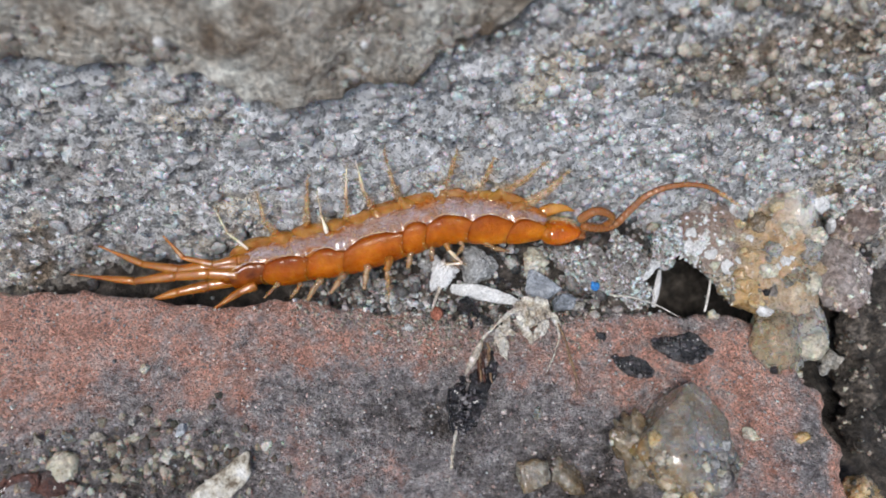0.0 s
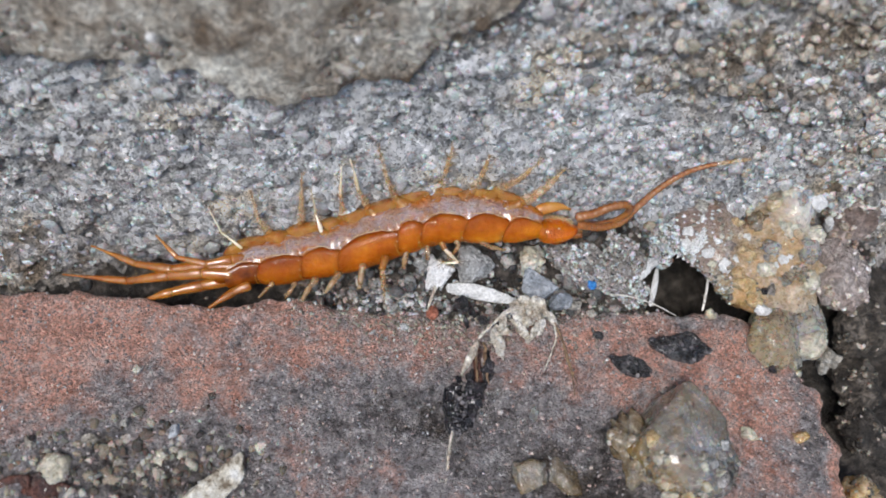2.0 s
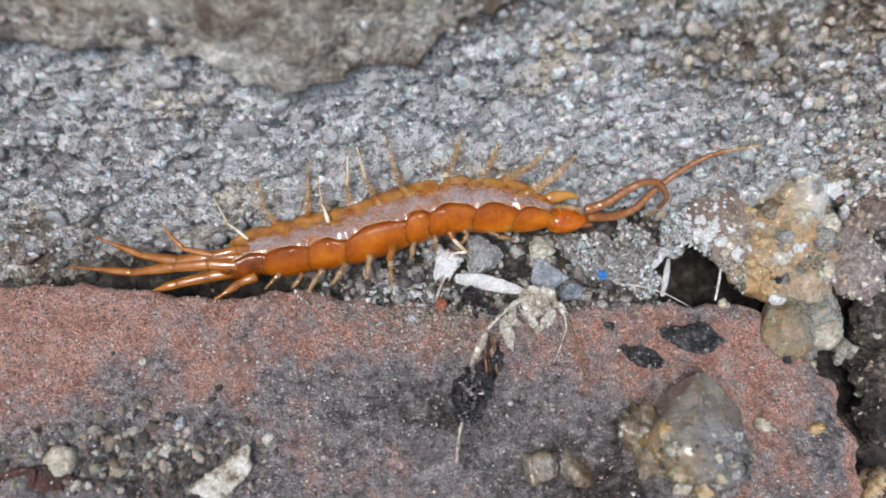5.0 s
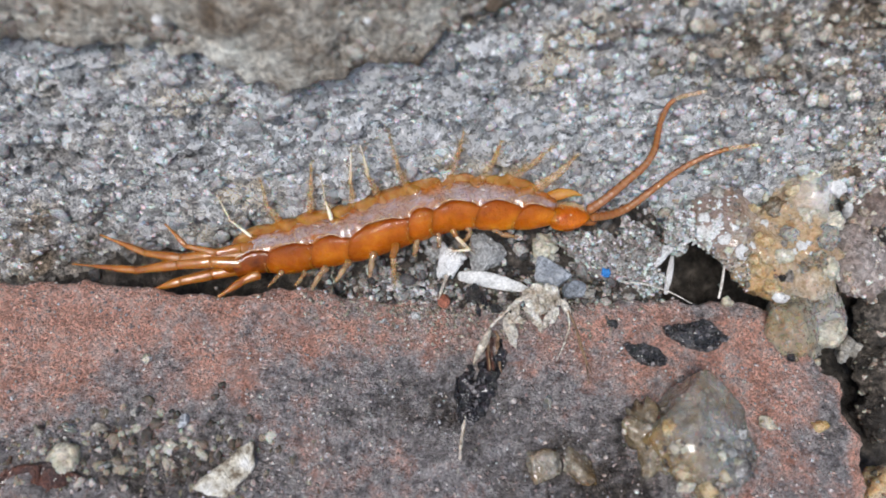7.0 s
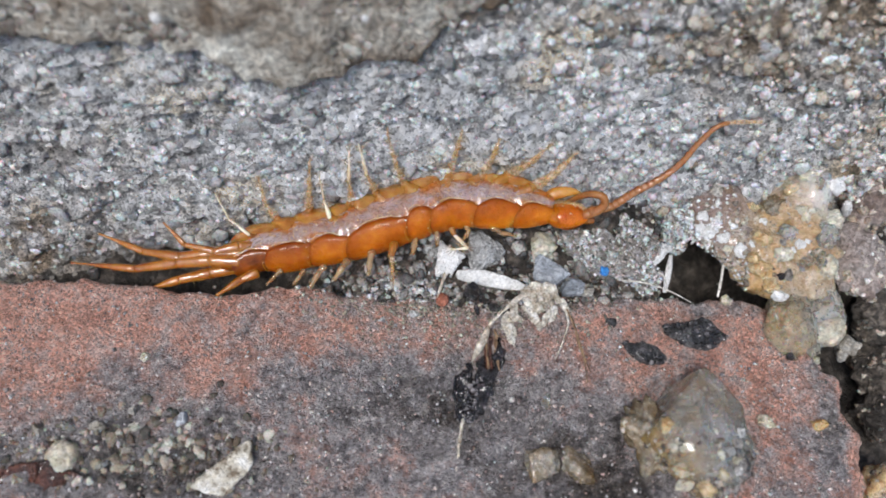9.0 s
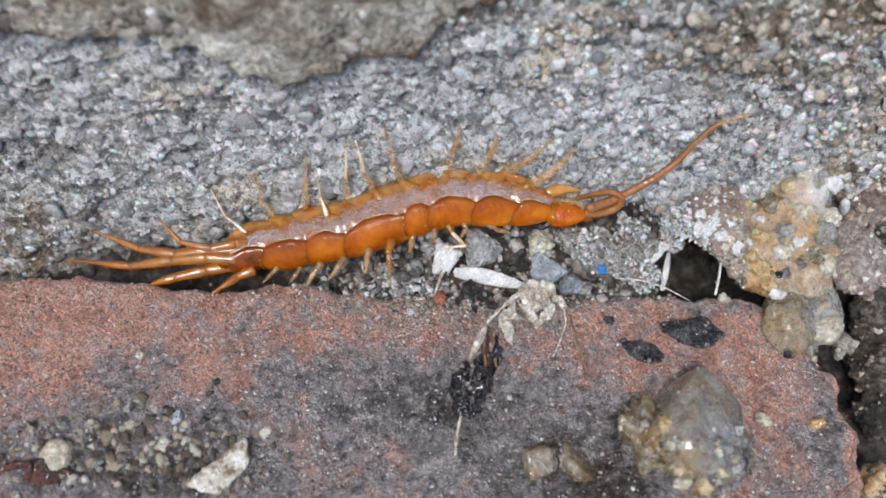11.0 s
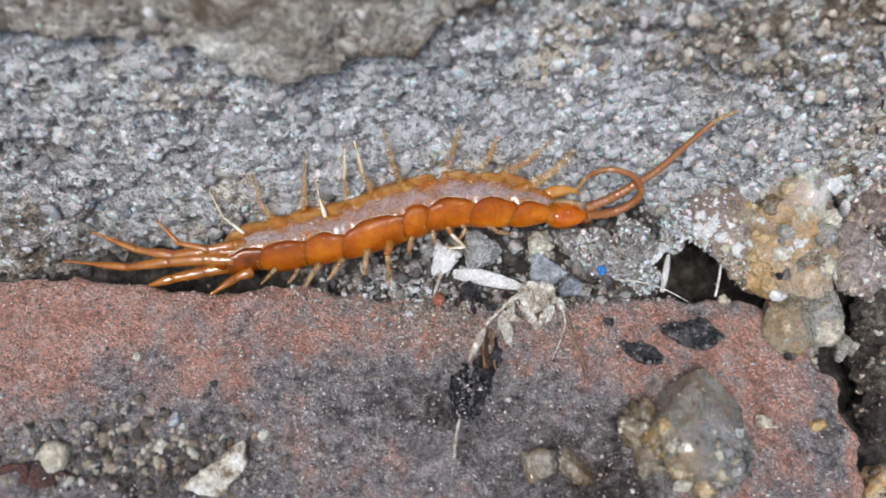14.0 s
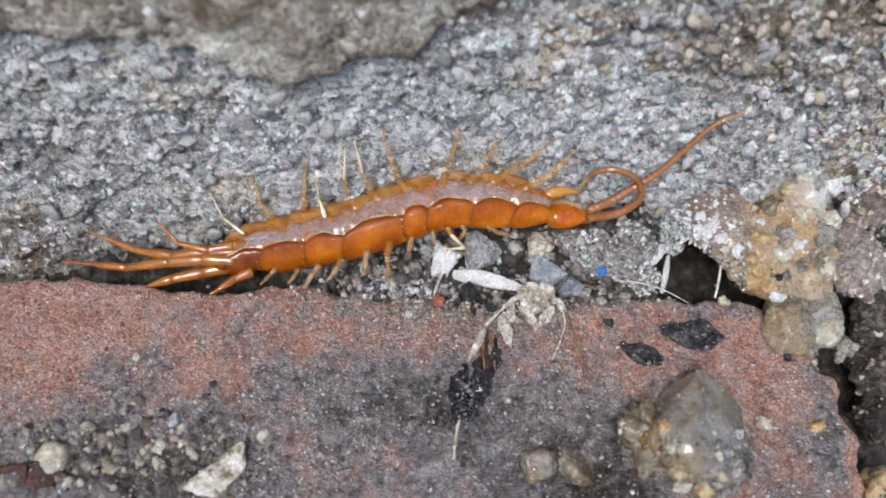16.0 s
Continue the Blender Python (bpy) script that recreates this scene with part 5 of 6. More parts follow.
tone = np.stack([np.clip(0.42 - 0.7 * k, 0, 0.8), np.clip(0.6 * k - 0.1, 0, 0.5), np.clip(0.5 * fbm(sh[0] / 0.7, 3, 14) - 0.1, 0, 0.5)], 1)
crystal = toned("quartz_crystal", sh, tone, CRYSTAL, None, "")
crusted(crystal, sh, 90, 0.10, SAND_TAN, 136, "tan sand grains on the crystal")
for k, (at, size, mat, label) in enumerate((((26.34, -1.61, -0.90), (1.9, 2.0, 1.6), CRYSTAL, "grey facet of the crystal"), ((26.54, -3.24, -1.00), (1.6, 1.1, 1.2), PALE, "milky broken edge of the crystal"),
                                            ((24.94, -4.17, -1.20), (1.2, 0.9, 0.9), CRYSTAL, "clear splinter of the crystal"), ((23.48, -4.69, -0.80), (0.9, 0.7, 0.7), SMOKED, "brown stained splinter of the crystal"))):
    sh = stone(at, size, (14 * k, 20 * k, 35 * k), 4, 9, 0.16, 0.04, 330 + k, (0.55, 0.85))
    toned("facet", sh, np.stack([0.2 + 0 * sh[0][:, 0], np.clip(0.3 + 0.5 * fbm(sh[0] / 0.8, 3, 5), 0, 0.7), 0 * sh[0][:, 0]], 1), mat, crystal, label)
tagged(crystal, "amber and grey translucent quartz crystal at the brick corner", "crystal")
part("white_patch", stone((22.61, -1.31, 0.75), (0.6, 0.42, 0.4), (0, 0, -10), 4, 9, 0.2, 0.1, 29), WHITE, crystal, "bright white patch on the crystal")
for k, (at, r) in enumerate((((23.12, -5.28, -0.40), 0.35), ((27.43, -4.19, -0.80), 0.6), ((26.96, -5.02, -1.00), 0.45), ((25.13, -5.35, -1.00), 0.3))):
    part("crumb", stone(at, (r, r * 0.9, r * 0.8), (0, 0, 30 * k), 3, 8, 0.2, 0.1, 230 + k), (CHAR, BUFFROCK, BUFFROCK, AMBER)[k], crystal, "crumb stuck to the crystal")
EDGE_STONES = "stones beside the brick"
for k, (at, size, mat, label) in enumerate((
        ((29.44, 1.81, -1.00), (2.2, 2.8, 1.8), PINKROCK, "pinkish grey rough stone beside mortar"), ((31.15, -1.65, -2.20), (2.3, 2.0, 1.8), EARTH, "dark rough stone in the joint"),
        ((30.47, -5.29, -3.40), (2.0, 1.9, 1.6), EARTH, "dark sandy stone in the joint"), ((30.84, -8.76, -4.20), (2.0, 2.2, 1.6), SOIL, "dark dirt-caked stone in the joint"),
        ((28.92, -13.30, -3.20), (1.3, 1.6, 1.2), AMBER, "amber gravel grain in the joint"), ((27.84, -4.16, -1.60), (0.9, 0.8, 0.7), BUFFROCK, "buff grain wedged by the crystal"),
        ((30.85, 5.88, 0.01), (2.6, 1.6, 1.6), PINKROCK, "brown-pink stone set in the wall foot"), ((29.14, 5.22, -1.04), (0.8, 0.7, 0.7), REDGRIT, "orange clay grain at the wall foot"),
        ((34.85, 4.87, -3.75), (2.4, 1.6, 1.8), DIRT, "dark stone at the wall foot"), ((28.42, 5.17, 1.21), (1.3, 0.35, 0.3), WHITE, "white lime sliver at the wall foot"))):
    sh = stone(at, size, (15 * k, 7 * k, 40 * k), 4, 7, 0.25, 0.10, 40 + k)
    ob = thing("joint_stone", sh, mat, label, "stone", EDGE_STONES)
    if max(size) > 1.5:
        crusted(ob, sh, 110 if mat == PINKROCK else 45, 0.2, SAND_BEIGE if mat == PINKROCK else SAND_SOOT, 140 + k, "sand grains on the stone")

# crumbs in the joint below the centipede
CRUMBS = "crumbs in the joint"
for k, (at, size, mat, label, sub) in enumerate((
        ((2.62, 2.10, 0.35), (1.35, 1.6, 1.2), GREYROCK, "grey crumbly stone wedged in the joint", 4), ((6.75, 2.35, 0.30), (1.2, 1.2, 1.1), PALE, "cream crumbly stone wedged in the joint", 4),
        ((-0.86, 2.40, -0.80), (1.1, 1.0, 0.9), GREYROCK, "speckled grey stone in the joint", 4), ((12.96, 2.99, 0.10), (3.3, 2.2, 1.6), DIRT, "grey caked dirt clod against the wall", 5),
        ((10.26, 1.87, -0.20), (2.5, 3.0, 1.4), DIRT, "brown caked dirt clod in the joint", 5), ((13.14, 0.54, -0.50), (2.2, 1.6, 1.0), DIRT, "grey caked dirt clod beside the brick", 5), ((8.48, -0.58, -0.20), (1.0, 0.9, 0.7), SLATE, "dark slate crumb in the joint", 4),
        ((4.46, 1.80, -1.40), (1.2, 1.2, 0.8), CHAR, "black char crumb in the joint", 4), ((1.45, -1.15, 0.0), (1.9, 0.55, 0.45), CHAR, "black crumb on the brick edge", 4),
        ((14.04, 1.35, 1.40), (0.6, 1.5, 0.6), WHITE, "white lime crust on dirt", 4), ((9.57, -0.78, -0.20), (0.55, 0.5, 0.45), BUFFROCK, "small buff grain on the brick edge", 3),
        ((16.91, 3.59, 0.30), (0.9, 0.8, 0.7), GREYROCK, "grey grain on the dirt clod", 3), ((19.15, -1.39, -0.10), (0.5, 0.45, 0.4), PALE, "pale grain at the brick edge", 3),
        ((16.13, 3.48, 1.00), (1.5, 0.95, 1.1), DIRT, "grey-brown dirt clod under the mortar lump", 5))):
    sh = stone(at, size, (20 * k, 11 * k, 33 * k), sub, 10, 0.22, 0.11, 60 + k, (0.55, 0.85))
    ob = thing("crumb", sh, mat, label, "crumb", CRUMBS)
    if mat == DIRT:
        crusted(ob, sh, 290, 0.13, SAND_WALL, 160 + k, "pale glinting sand grains")
        crusted(ob, sh, 110, 0.13, SAND_DARK, 170 + k, "dark sand grains")
        crusted(ob, sh, 110, 0.12, SAND_LIME, 175 + k, "white lime crystals")
        crusted(ob, sh, 220, 0.12, SAND_JOINT, 190 + k, "beige sand grains")
for k, (x, y, r) in enumerate(((0.35, -0.58, 0.40), (1.36, -0.99, 0.35), (2.37, -1.56, 0.40), (3.05, -2.05, 0.45), (3.90, -2.37, 0.30), (0.81, -1.74, 0.30), (1.89, -2.22, 0.35), (-0.28, -0.42, 0.30), (2.70, -0.90, 0.30), (8.35, -0.87, 0.45), (8.85, -0.36, 0.40))):
    thing("char_crumb", stone((x, y, brick_z(np.array([x]), np.array([y]))[0] + 0.15), (r * 1.5, r * 0.8, r * 0.6), (10 * k, 8 * k, 47 * k), 3, 8, 0.3, 0.14, 400 + k, (0.5, 0.85)), (CHAR, EARTH, CHAR, COAL)[k % 4], "tiny dark char crumb at the brick edge", "charcoal", "char crumbs at the brick edge")
thing("red_grit", stone((-0.48, -1.49, 0.10), (0.48, 0.5, 0.42), (0, 0, 0), 3, 6, 0.12, 0.04, 77), REDGRIT, "small red clay grain at the brick edge", "grain")
thing("blue_speck", stone((10.74, 0.45, 0.75), (0.34, 0.38, 0.22), (10, 0, 10), 3, 7, 0.08, 0.04, 78), BLUE, "bright blue plastic speck on the dirt", "plastic speck")

# white fragments
white = thing("lime_fragment", slab((-0.05, 1.10, 0.70), (0.72, 0.92, 0.3), (22, 6, -14), 5, 8, 0.3, 0.30, 0.14, 80), WHITE, "chalk-white torn fragment on sand", "fragment")
part("tail", tube([(-0.21, 0.38, 0.45), (-0.48, -0.48, 0.50), (-0.83, -1.46, 0.35)], [0.22, 0.10, 0.12, 0.05], 12, 6, 0.5), STRAW, white, "pale tapering tail")
sl = [(0.59, 0.39, 0.10), (2.07, 0.13, 0.25), (3.83, -0.28, 0.25), (5.39, -0.67, 0.20)]
thing("shell_sliver", tube(sl, [0.30, 0.52, 0.56, 0.44, 0.22], 30, 12, 0.25, bumpy=0.03, seed=4), NACRE, "pearly pale shell sliver on the brick edge", "shell")
thing("slate_flake", slab((7.00, 0.48, 0.30), (1.15, 0.8, 0.28), (24, -10, -32), 4, 9, 0.3, 0.05, 0.03, 82), SLATE, "blue-grey thin slate flake in the joint", "flake")
thing("bone_flake", tube([(15.88, 2.26, -0.20), (15.59, 0.99, -0.30), (15.23, -0.53, -0.80)], [0.10, 0.24, 0.26, 0.14], 14, 8, 0.45), WHITE, "upright white flake before the dark gap", "flake")
thing("fibre", tube([(19.36, 1.29, 0.10), (19.09, 0.08, -0.10), (18.76, -1.03, -0.30)], [0.09, 0.11, 0.09], 10, 6), FIBRE, "stiff pale bristle across the dark gap", "fibre")
thing("fibre", tube([(11.88, -0.10, 0.35), (13.42, -0.27, 0.40), (15.14, -0.83, 0.35), (16.62, -1.67, 0.30)], [0.05, 0.06, 0.05, 0.03], 20, 6), FIBRE, "thin pale curved fibre over the brick edge", "fibre")
thing("fibre", tube([(13.92, 0.44, 0.30), (14.73, 0.37, 0.50), (15.02, -0.14, 0.40), (15.03, -0.94, 0.30)], [0.05, 0.06, 0.05, 0.03], 20, 6), FIBRE, "thin pale curled fibre", "fibre")

# plant litter
seed_stalk = thing("dry_stalk", tube([(6.29, -0.81, 0.70), (5.07, -1.42, 0.90), (3.69, -2.52, 0.90), (2.64, -3.61, 0.80)], [0.14, 0.20, 0.12, 0.13], 22, 8, 0.7, bumpy=0.05), STRAW, "dry straw-coloured stalk with husks on the brick", "plant litter")
part("bud", tube([(2.64, -3.61, 0.80), (2.32, -4.39, 0.80), (1.90, -5.22, 0.70), (1.48, -5.94, 0.55)], [0.12, 0.28, 0.30, 0.22, 0.06], 18, 8, 0.6, bumpy=0.03), STRAW, seed_stalk, "pale pointed dry bud")
for k, (pts, w) in enumerate((
        ([(4.93, -1.11, 0.60), (5.84, -0.96, 1.10), (6.91, -1.32, 1.00), (7.38, -1.95, 0.70)], 0.34), ([(3.84, -2.70, 0.50), (4.06, -3.73, 0.60), (4.42, -4.95, 0.35)], 0.30),
        ([(5.47, -1.75, 0.70), (5.99, -2.35, 0.90), (6.79, -2.15, 0.70)], 0.34), ([(6.91, -2.40, 0.60), (6.37, -3.21, 0.60), (5.87, -3.66, 0.40)], 0.22),
        ([(4.68, -1.79, 0.80), (4.35, -2.77, 0.70), (5.05, -3.10, 0.50)], 0.24), ([(7.20, -1.50, 0.80), (7.87, -2.15, 0.70), (8.07, -2.85, 0.40)], 0.22),
        ([(5.11, -0.85, 0.80), (5.43, -1.66, 1.00), (5.23, -2.48, 0.80)], 0.42), ([(6.04, -1.04, 1.00), (6.67, -1.20, 1.10), (7.29, -1.61, 0.90)], 0.45), ([(5.68, -1.51, 0.60), (6.53, -1.70, 0.80), (7.21, -2.20, 0.50)], 0.40),
        ([(4.10, -2.54, 0.60), (3.87, -3.37, 0.70), (4.08, -4.29, 0.50)], 0.36), ([(7.18, -2.15, 0.70), (6.87, -2.76, 0.70), (6.27, -3.01, 0.50)], 0.36), ([(4.90, -2.09, 0.50), (5.63, -2.73, 0.60), (6.18, -3.83, 0.30)], 0.25))):
    part("husk", tube(pts, [w * 0.4, w * 1.25, w * 1.1, w * 0.2], 26, 14, 0.06, bumpy=0.11, seed=k), STRAW, seed_stalk, "crumpled papery husk")
for pts, mat, label in (
        ([(7.80, -1.71, 0.60), (8.03, -3.08, 0.50), (7.65, -4.44, 0.40), (7.02, -5.78, 0.30)], STRAW, "thin straw-coloured rootlet on the brick"), ([(7.86, -1.91, 0.60), (8.51, -3.88, 0.50), (8.93, -5.60, 0.40), (9.05, -7.29, 0.30)], ROOT, "thin brown rootlet on the brick"),
        ([(8.44, -3.88, 0.50), (8.79, -5.25, 0.50), (9.33, -6.53, 0.30)], ROOT, "thin brown rootlet on the brick"), ([(2.43, -3.91, 0.50), (2.53, -5.85, 0.50), (2.48, -8.08, 0.40)], ROOT, "reddish-brown rootlet on the brick")):
    thing("rootlet", tube(pts, [0.06, 0.08, 0.07, 0.03], 22, 6, bumpy=0.04), mat, label, "plant litter", "rootlets on the brick")
bark = thing("charred_twig", joined(tube([(2.17, -5.80, 0.30), (2.36, -7.31, 0.30), (1.96, -8.61, 0.30), (1.36, -9.81, 0.30)], [0.25, 0.62, 0.72, 0.55, 0.2], 44, 18, 0.5, bumpy=0.30, seed=3),
             tube([(1.20, -6.10, 0.28), (0.95, -7.69, 0.28), (1.01, -8.79, 0.28), (0.85, -9.81, 0.28)], [0.2, 0.42, 0.46, 0.36, 0.12], 36, 14, 0.5, bumpy=0.28, seed=5),
             tube([(3.28, -4.21, 0.22), (3.39, -5.38, 0.22), (3.06, -6.53, 0.22)], [0.12, 0.34, 0.40, 0.16], 30, 12, 0.5, bumpy=0.24, seed=6)), CHAR, "black charred twig crumb with glints on the brick", "charcoal")
crusted(bark, tube([(1.87, -6.00, 0.35), (1.91, -7.51, 0.35), (1.67, -8.62, 0.35), (1.14, -9.82, 0.35)], [0.5, 0.85, 0.9, 0.7, 0.25], 40, 18, 0.45), 330, 0.10, GLINT, 185, "glinting char crumbs")
for k, pts in enumerate(([(2.67, -3.84, 0.30), (2.78, -5.41, 0.30), (2.82, -6.86, 0.30)], [(3.06, -3.64, 0.30), (3.17, -5.21, 0.30), (3.35, -6.55, 0.30)], [(0.53, -5.77, 0.20), (0.36, -8.04, 0.20), (0.49, -9.69, 0.20)], [(2.28, -4.24, 0.30), (2.47, -5.79, 0.30), (2.72, -7.69, 0.30)])):
    part("strand", tube(pts, [0.05, 0.13, 0.12, 0.04], 24, 8, 0.6, bumpy=0.10, seed=60 + k), (DEADLEAF, ROOT, CHAR, DEADLEAF)[k], bark, "dark wet bark strand")
part("stem", tube([(0.96, -9.37, 0.40), (0.69, -10.62, 0.40), (0.54, -11.84, 0.35), (0.39, -12.97, 0.25)], [0.13, 0.12, 0.10, 0.05], 20, 7, bumpy=0.05), STRAW, bark, "thin straw-coloured stem end")
CHARS = "black flakes on the brick"
for k, (at, size, tilt, label) in enumerate((
        ((16.95, -3.89, 0.20), (2.5, 1.0, 0.65), -10, "large glossy black char flake on the brick"), ((13.09, -5.23, 0.10), (1.55, 0.62, 0.45), -22, "small glossy black char flake on the brick"),
        ((11.02, -3.22, 0.10), (0.6, 0.45, 0.28), 10, "round dull black char crumb on the brick"), ((12.18, -8.78, 0.00), (0.5, 0.45, 0.25), 40, "black char crumb beside the quartz pebble"))):
    sh = stone(at, size, (0, 4, tilt), 5 if k < 2 else 4, 10, 0.16, 0.09, 90 + k, (0.55, 0.9))
    if k < 2:
        c, w = np.array(at), turn(0, 4, tilt)
        v = (sh[0] - c) @ w
        v[:, 1] *= 1.15 - 0.6 * (v[:, 0] / size[0]) ** 2
        v[:, 2] += 0.12 * np.abs(fbm(v * (0.8, 3.0, 1.0), 3, 70 + k))
        sh = (v @ w.T + c, sh[1])
    ob = thing("char_flake", sh, COAL, label, "charcoal", CHARS)
    if k < 2:
        crusted(ob, sh, 150 if k == 0 else 80, 0.13, GLINT, 180 + k, "glinting char crumbs")
thing("lime_chip", slab((-13.65, -12.99, 0.30), (1.75, 0.85, 0.4), (6, -4, 44), 5, 9, 0.28, 0.08, 0.03, 96), LIMECHIP, "cream-white flat lime chip on the sooty brick", "chip")
PEBBLES = "small pebbles on the brick"
for k, (at, size, mat, label) in enumerate((
        ((-24.19, -12.14, 0.25), (1.05, 1.05, 0.6), PALE, "cream rounded pebble on the sooty brick"), ((5.66, -12.54, 0.20), (1.6, 1.8, 1.2), SMOKED, "smoky amber angular quartz pebble on the brick"),
        ((8.09, -12.73, 0.10), (1.7, 1.3, 1.0), SMOKED, "smoky quartz pebble on the brick"), ((20.41, -9.76, 0.10), (0.75, 0.5, 0.45), PALE, "cream grain near the broken brick corner"),
        ((-20.01, -5.64, 0.10), (0.45, 0.42, 0.35), PALE, "cream grain on the brick"), ((6.33, -8.56, 0.10), (0.8, 0.4, 0.3), QUARTZ, "clear quartz splinter on the brick"),
        ((-25.90, -10.63, 0.10), (0.9, 0.6, 0.4), BUFFROCK, "buff gravel grain on the sooty brick"), ((-24.03, -10.20, 0.10), (0.9, 0.5, 0.4), QUARTZ, "glassy grain on the sooty brick"),
        ((-22.42, -10.26, 0.10), (0.8, 0.6, 0.4), BUFFROCK, "buff gravel grain on the sooty brick"), ((-17.13, -9.71, 0.10), (0.6, 0.5, 0.35), SLATE, "dark glinting slate grain on the brick"),
        ((-20.27, -9.18, 0.10), (0.7, 0.4, 0.3), BUFFROCK, "buff gravel grain on the sooty brick"), ((-17.65, -11.14, 0.10), (0.55, 0.45, 0.3), PALE, "pale gravel grain on the sooty brick"),
        ((-20.05, -11.67, 0.10), (0.6, 0.5, 0.35), BUFFROCK, "buff gravel grain on the sooty brick"), ((-21.66, -12.53, 0.10), (0.7, 0.5, 0.35), QUARTZ, "glassy grain on the sooty brick"),
        ((24.24, -9.84, -0.60), (0.7, 0.6, 0.5), AMBER, "amber grain near the brick's end"), ((-11.76, -13.20, 0.10), (0.6, 0.4, 0.3), BUFFROCK, "buff gravel grain beside the lime chip"),
        ((-4.50, -3.10, 0.10), (0.4, 0.35, 0.3), GREYROCK, "grey grain on the brick"), ((-2.40, -2.60, 0.10), (0.4, 0.35, 0.3), GREYROCK, "grey grain on the brick"))):
    broken = mat == SMOKED
    thing("pebble", stone(at, size, (12 * k, 9 * k, 50 * k), 4, 12 if k else 0, 0.05 if broken else 0.14, 0.06 if k else 0.02, 110 + k, (0.45, 0.75) if broken else (0.5, 0.88)), mat, label, "pebble", PEBBLES)
thing("dead_leaf", tube([(-28.05, -13.40, 0.20), (-26.50, -13.14, 0.30), (-24.73, -13.34, 0.30), (-23.04, -13.40, 0.20)], [0.3, 0.9, 0.9, 0.3], 30, 12, 0.2, bumpy=0.25, seed=9), DEADLEAF, "dark red-brown dead leaf scrap on the brick", "leaf")

# white grains in place of two specular points on the smear
for at, r in (((-15.76, 7.71, 17.58), 0.32), ((-4.82, 7.80, 17.58), 0.22)):
    thing("glint_grain", stone(at, (r, r, r), sub=3, facets=6, rough=0.05, fine=0.01, seed=3), WHITE, "white grain standing in for a specular glint on the mortar smear", "grain", "glints on the mortar")

# ---- sand ----
def sand(name, at, size, material, parent, sub, seed, label, lie=None, thin=0.5):
    ob = part(name, grains(at, size, sub, seed, lie=lie, thin=thin), material, parent, label)
    return tagged(ob, kind="stuff")


def pieces(name, at, size, material, parent, seed, lie, thin):
    """Flakes or grains that can be picked apart: an object each, on a few shared meshes, lying flat on a face."""
    g = np.random.default_rng(seed)
    forms = [mesh_of(name, stone((0, 0, 0), (1, g.uniform(0.65, 1), thin), sub=2, facets=8, rough=0.3, fine=0.08, seed=seed + k, keep=(0.5, 0.85))[0], BALL[2][1], material) for k in range(12)]
    up = Vector(lie).to_track_quat("Z", "Y")
    for k, (p, r) in enumerate(zip(at, size)):
        ob = new(name, forms[k % 12])
        ob.parent = parent
        ob.rotation_mode = "QUATERNION"
        ob.location = p * MM
        ob.rotation_quaternion = up @ Euler((g.normal(0, 0.18), g.normal(0, 0.18), g.uniform(0, 6.28))).to_quaternion()
        ob.scale = (r, r, r)


n = 6500
gx, gz = rng.uniform(-33, 37, n), rng.uniform(-3.5, 19.5, n)
gr = np.clip(rng.lognormal(-1.65, 0.42, n), 0.08, 0.55)
keep = (gz < lip_low(gx) - 0.15) & (vnoise(flat3(gx / 4, gz / 3), 17) > -0.55)
tan = (vnoise(flat3(gx / 6, gz / 4), 19) + 0.05 * (gx - 14) + 0.06 * (gz - 9)) > 0.55
for mask, mat, nm, lb in ((keep & ~tan, SAND_WALL, "sand_grain", "grey and white quartz sand set in the wall"), (keep & tan, SAND_WARM, "sand_grain", "tan quartz sand set in the wall")):
    x, z, r = gx[mask], gz[mask], gr[mask]
    sand(nm, np.stack([x, wall_y(x, z) + r * 0.16, z], 1), r, mat, wall, 2, 31, lb, (0, -0.96, 0.29), 0.45)
n = 330
x, z = rng.uniform(-30, 34, n), rng.uniform(-2.5, 17, n)
r = rng.uniform(0.35, 0.8, n)
keep = z < lip_low(x) - 0.4
x, z, r = x[keep], z[keep], r[keep]
pieces("stone_flake", np.stack([x, wall_y(x, z) + 0.02, z], 1), r, SAND_FLAKE, wall, 37, (0, -0.96, 0.29), 0.3)
n = 1100
x, u = rng.uniform(-33, 3, n), rng.uniform(0.6, 7, n)
z = lip_z(x) + u
th = lip_thick(x)
y = np.interp(x, [-30, -18, -7, 10, 21, 35], [4.5, 4.4, 4.6, 5.6, 6.2, 6.6]) + 0.3 * z - th
sand("sand_grain", np.stack([x, y, z], 1), np.clip(rng.lognormal(-1.4, 0.4, n), 0.1, 0.6), SAND_LIP, lip, 2, 32, "brown-grey sand in the mortar smear", (0, -0.96, 0.29), 0.4)

n = 6000
x, y = rng.uniform(-33, 27, n), rng.uniform(-17, 0.5, n)
r = np.clip(rng.lognormal(-2.45, 0.38, n), 0.04, 0.22)
keep = (y < brick_edge(x) - 0.1) & (vnoise(flat3(x / 3, y / 2.5), 23) + 0.35 * np.exp(-((x + 20) / 12) ** 2 - ((y + 11) / 4) ** 2) * 2 + 0.25 > rng.uniform(-0.5, 0.6, n))
x, y, r = x[keep], y[keep], r[keep]
sand("sand_grain", np.stack([x, y, brick_z(x, y) + r * 0.05], 1), r, SAND_BRICK, brick, 1, 33, "fine rose-grey sand scattered on the brick", (0, 0, 1), 0.6)
n = 300
x, y = rng.normal(-20, 4.6, n), rng.normal(-11.8, 1.4, n)
r = np.clip(rng.lognormal(-1.35, 0.35, n), 0.12, 0.6)
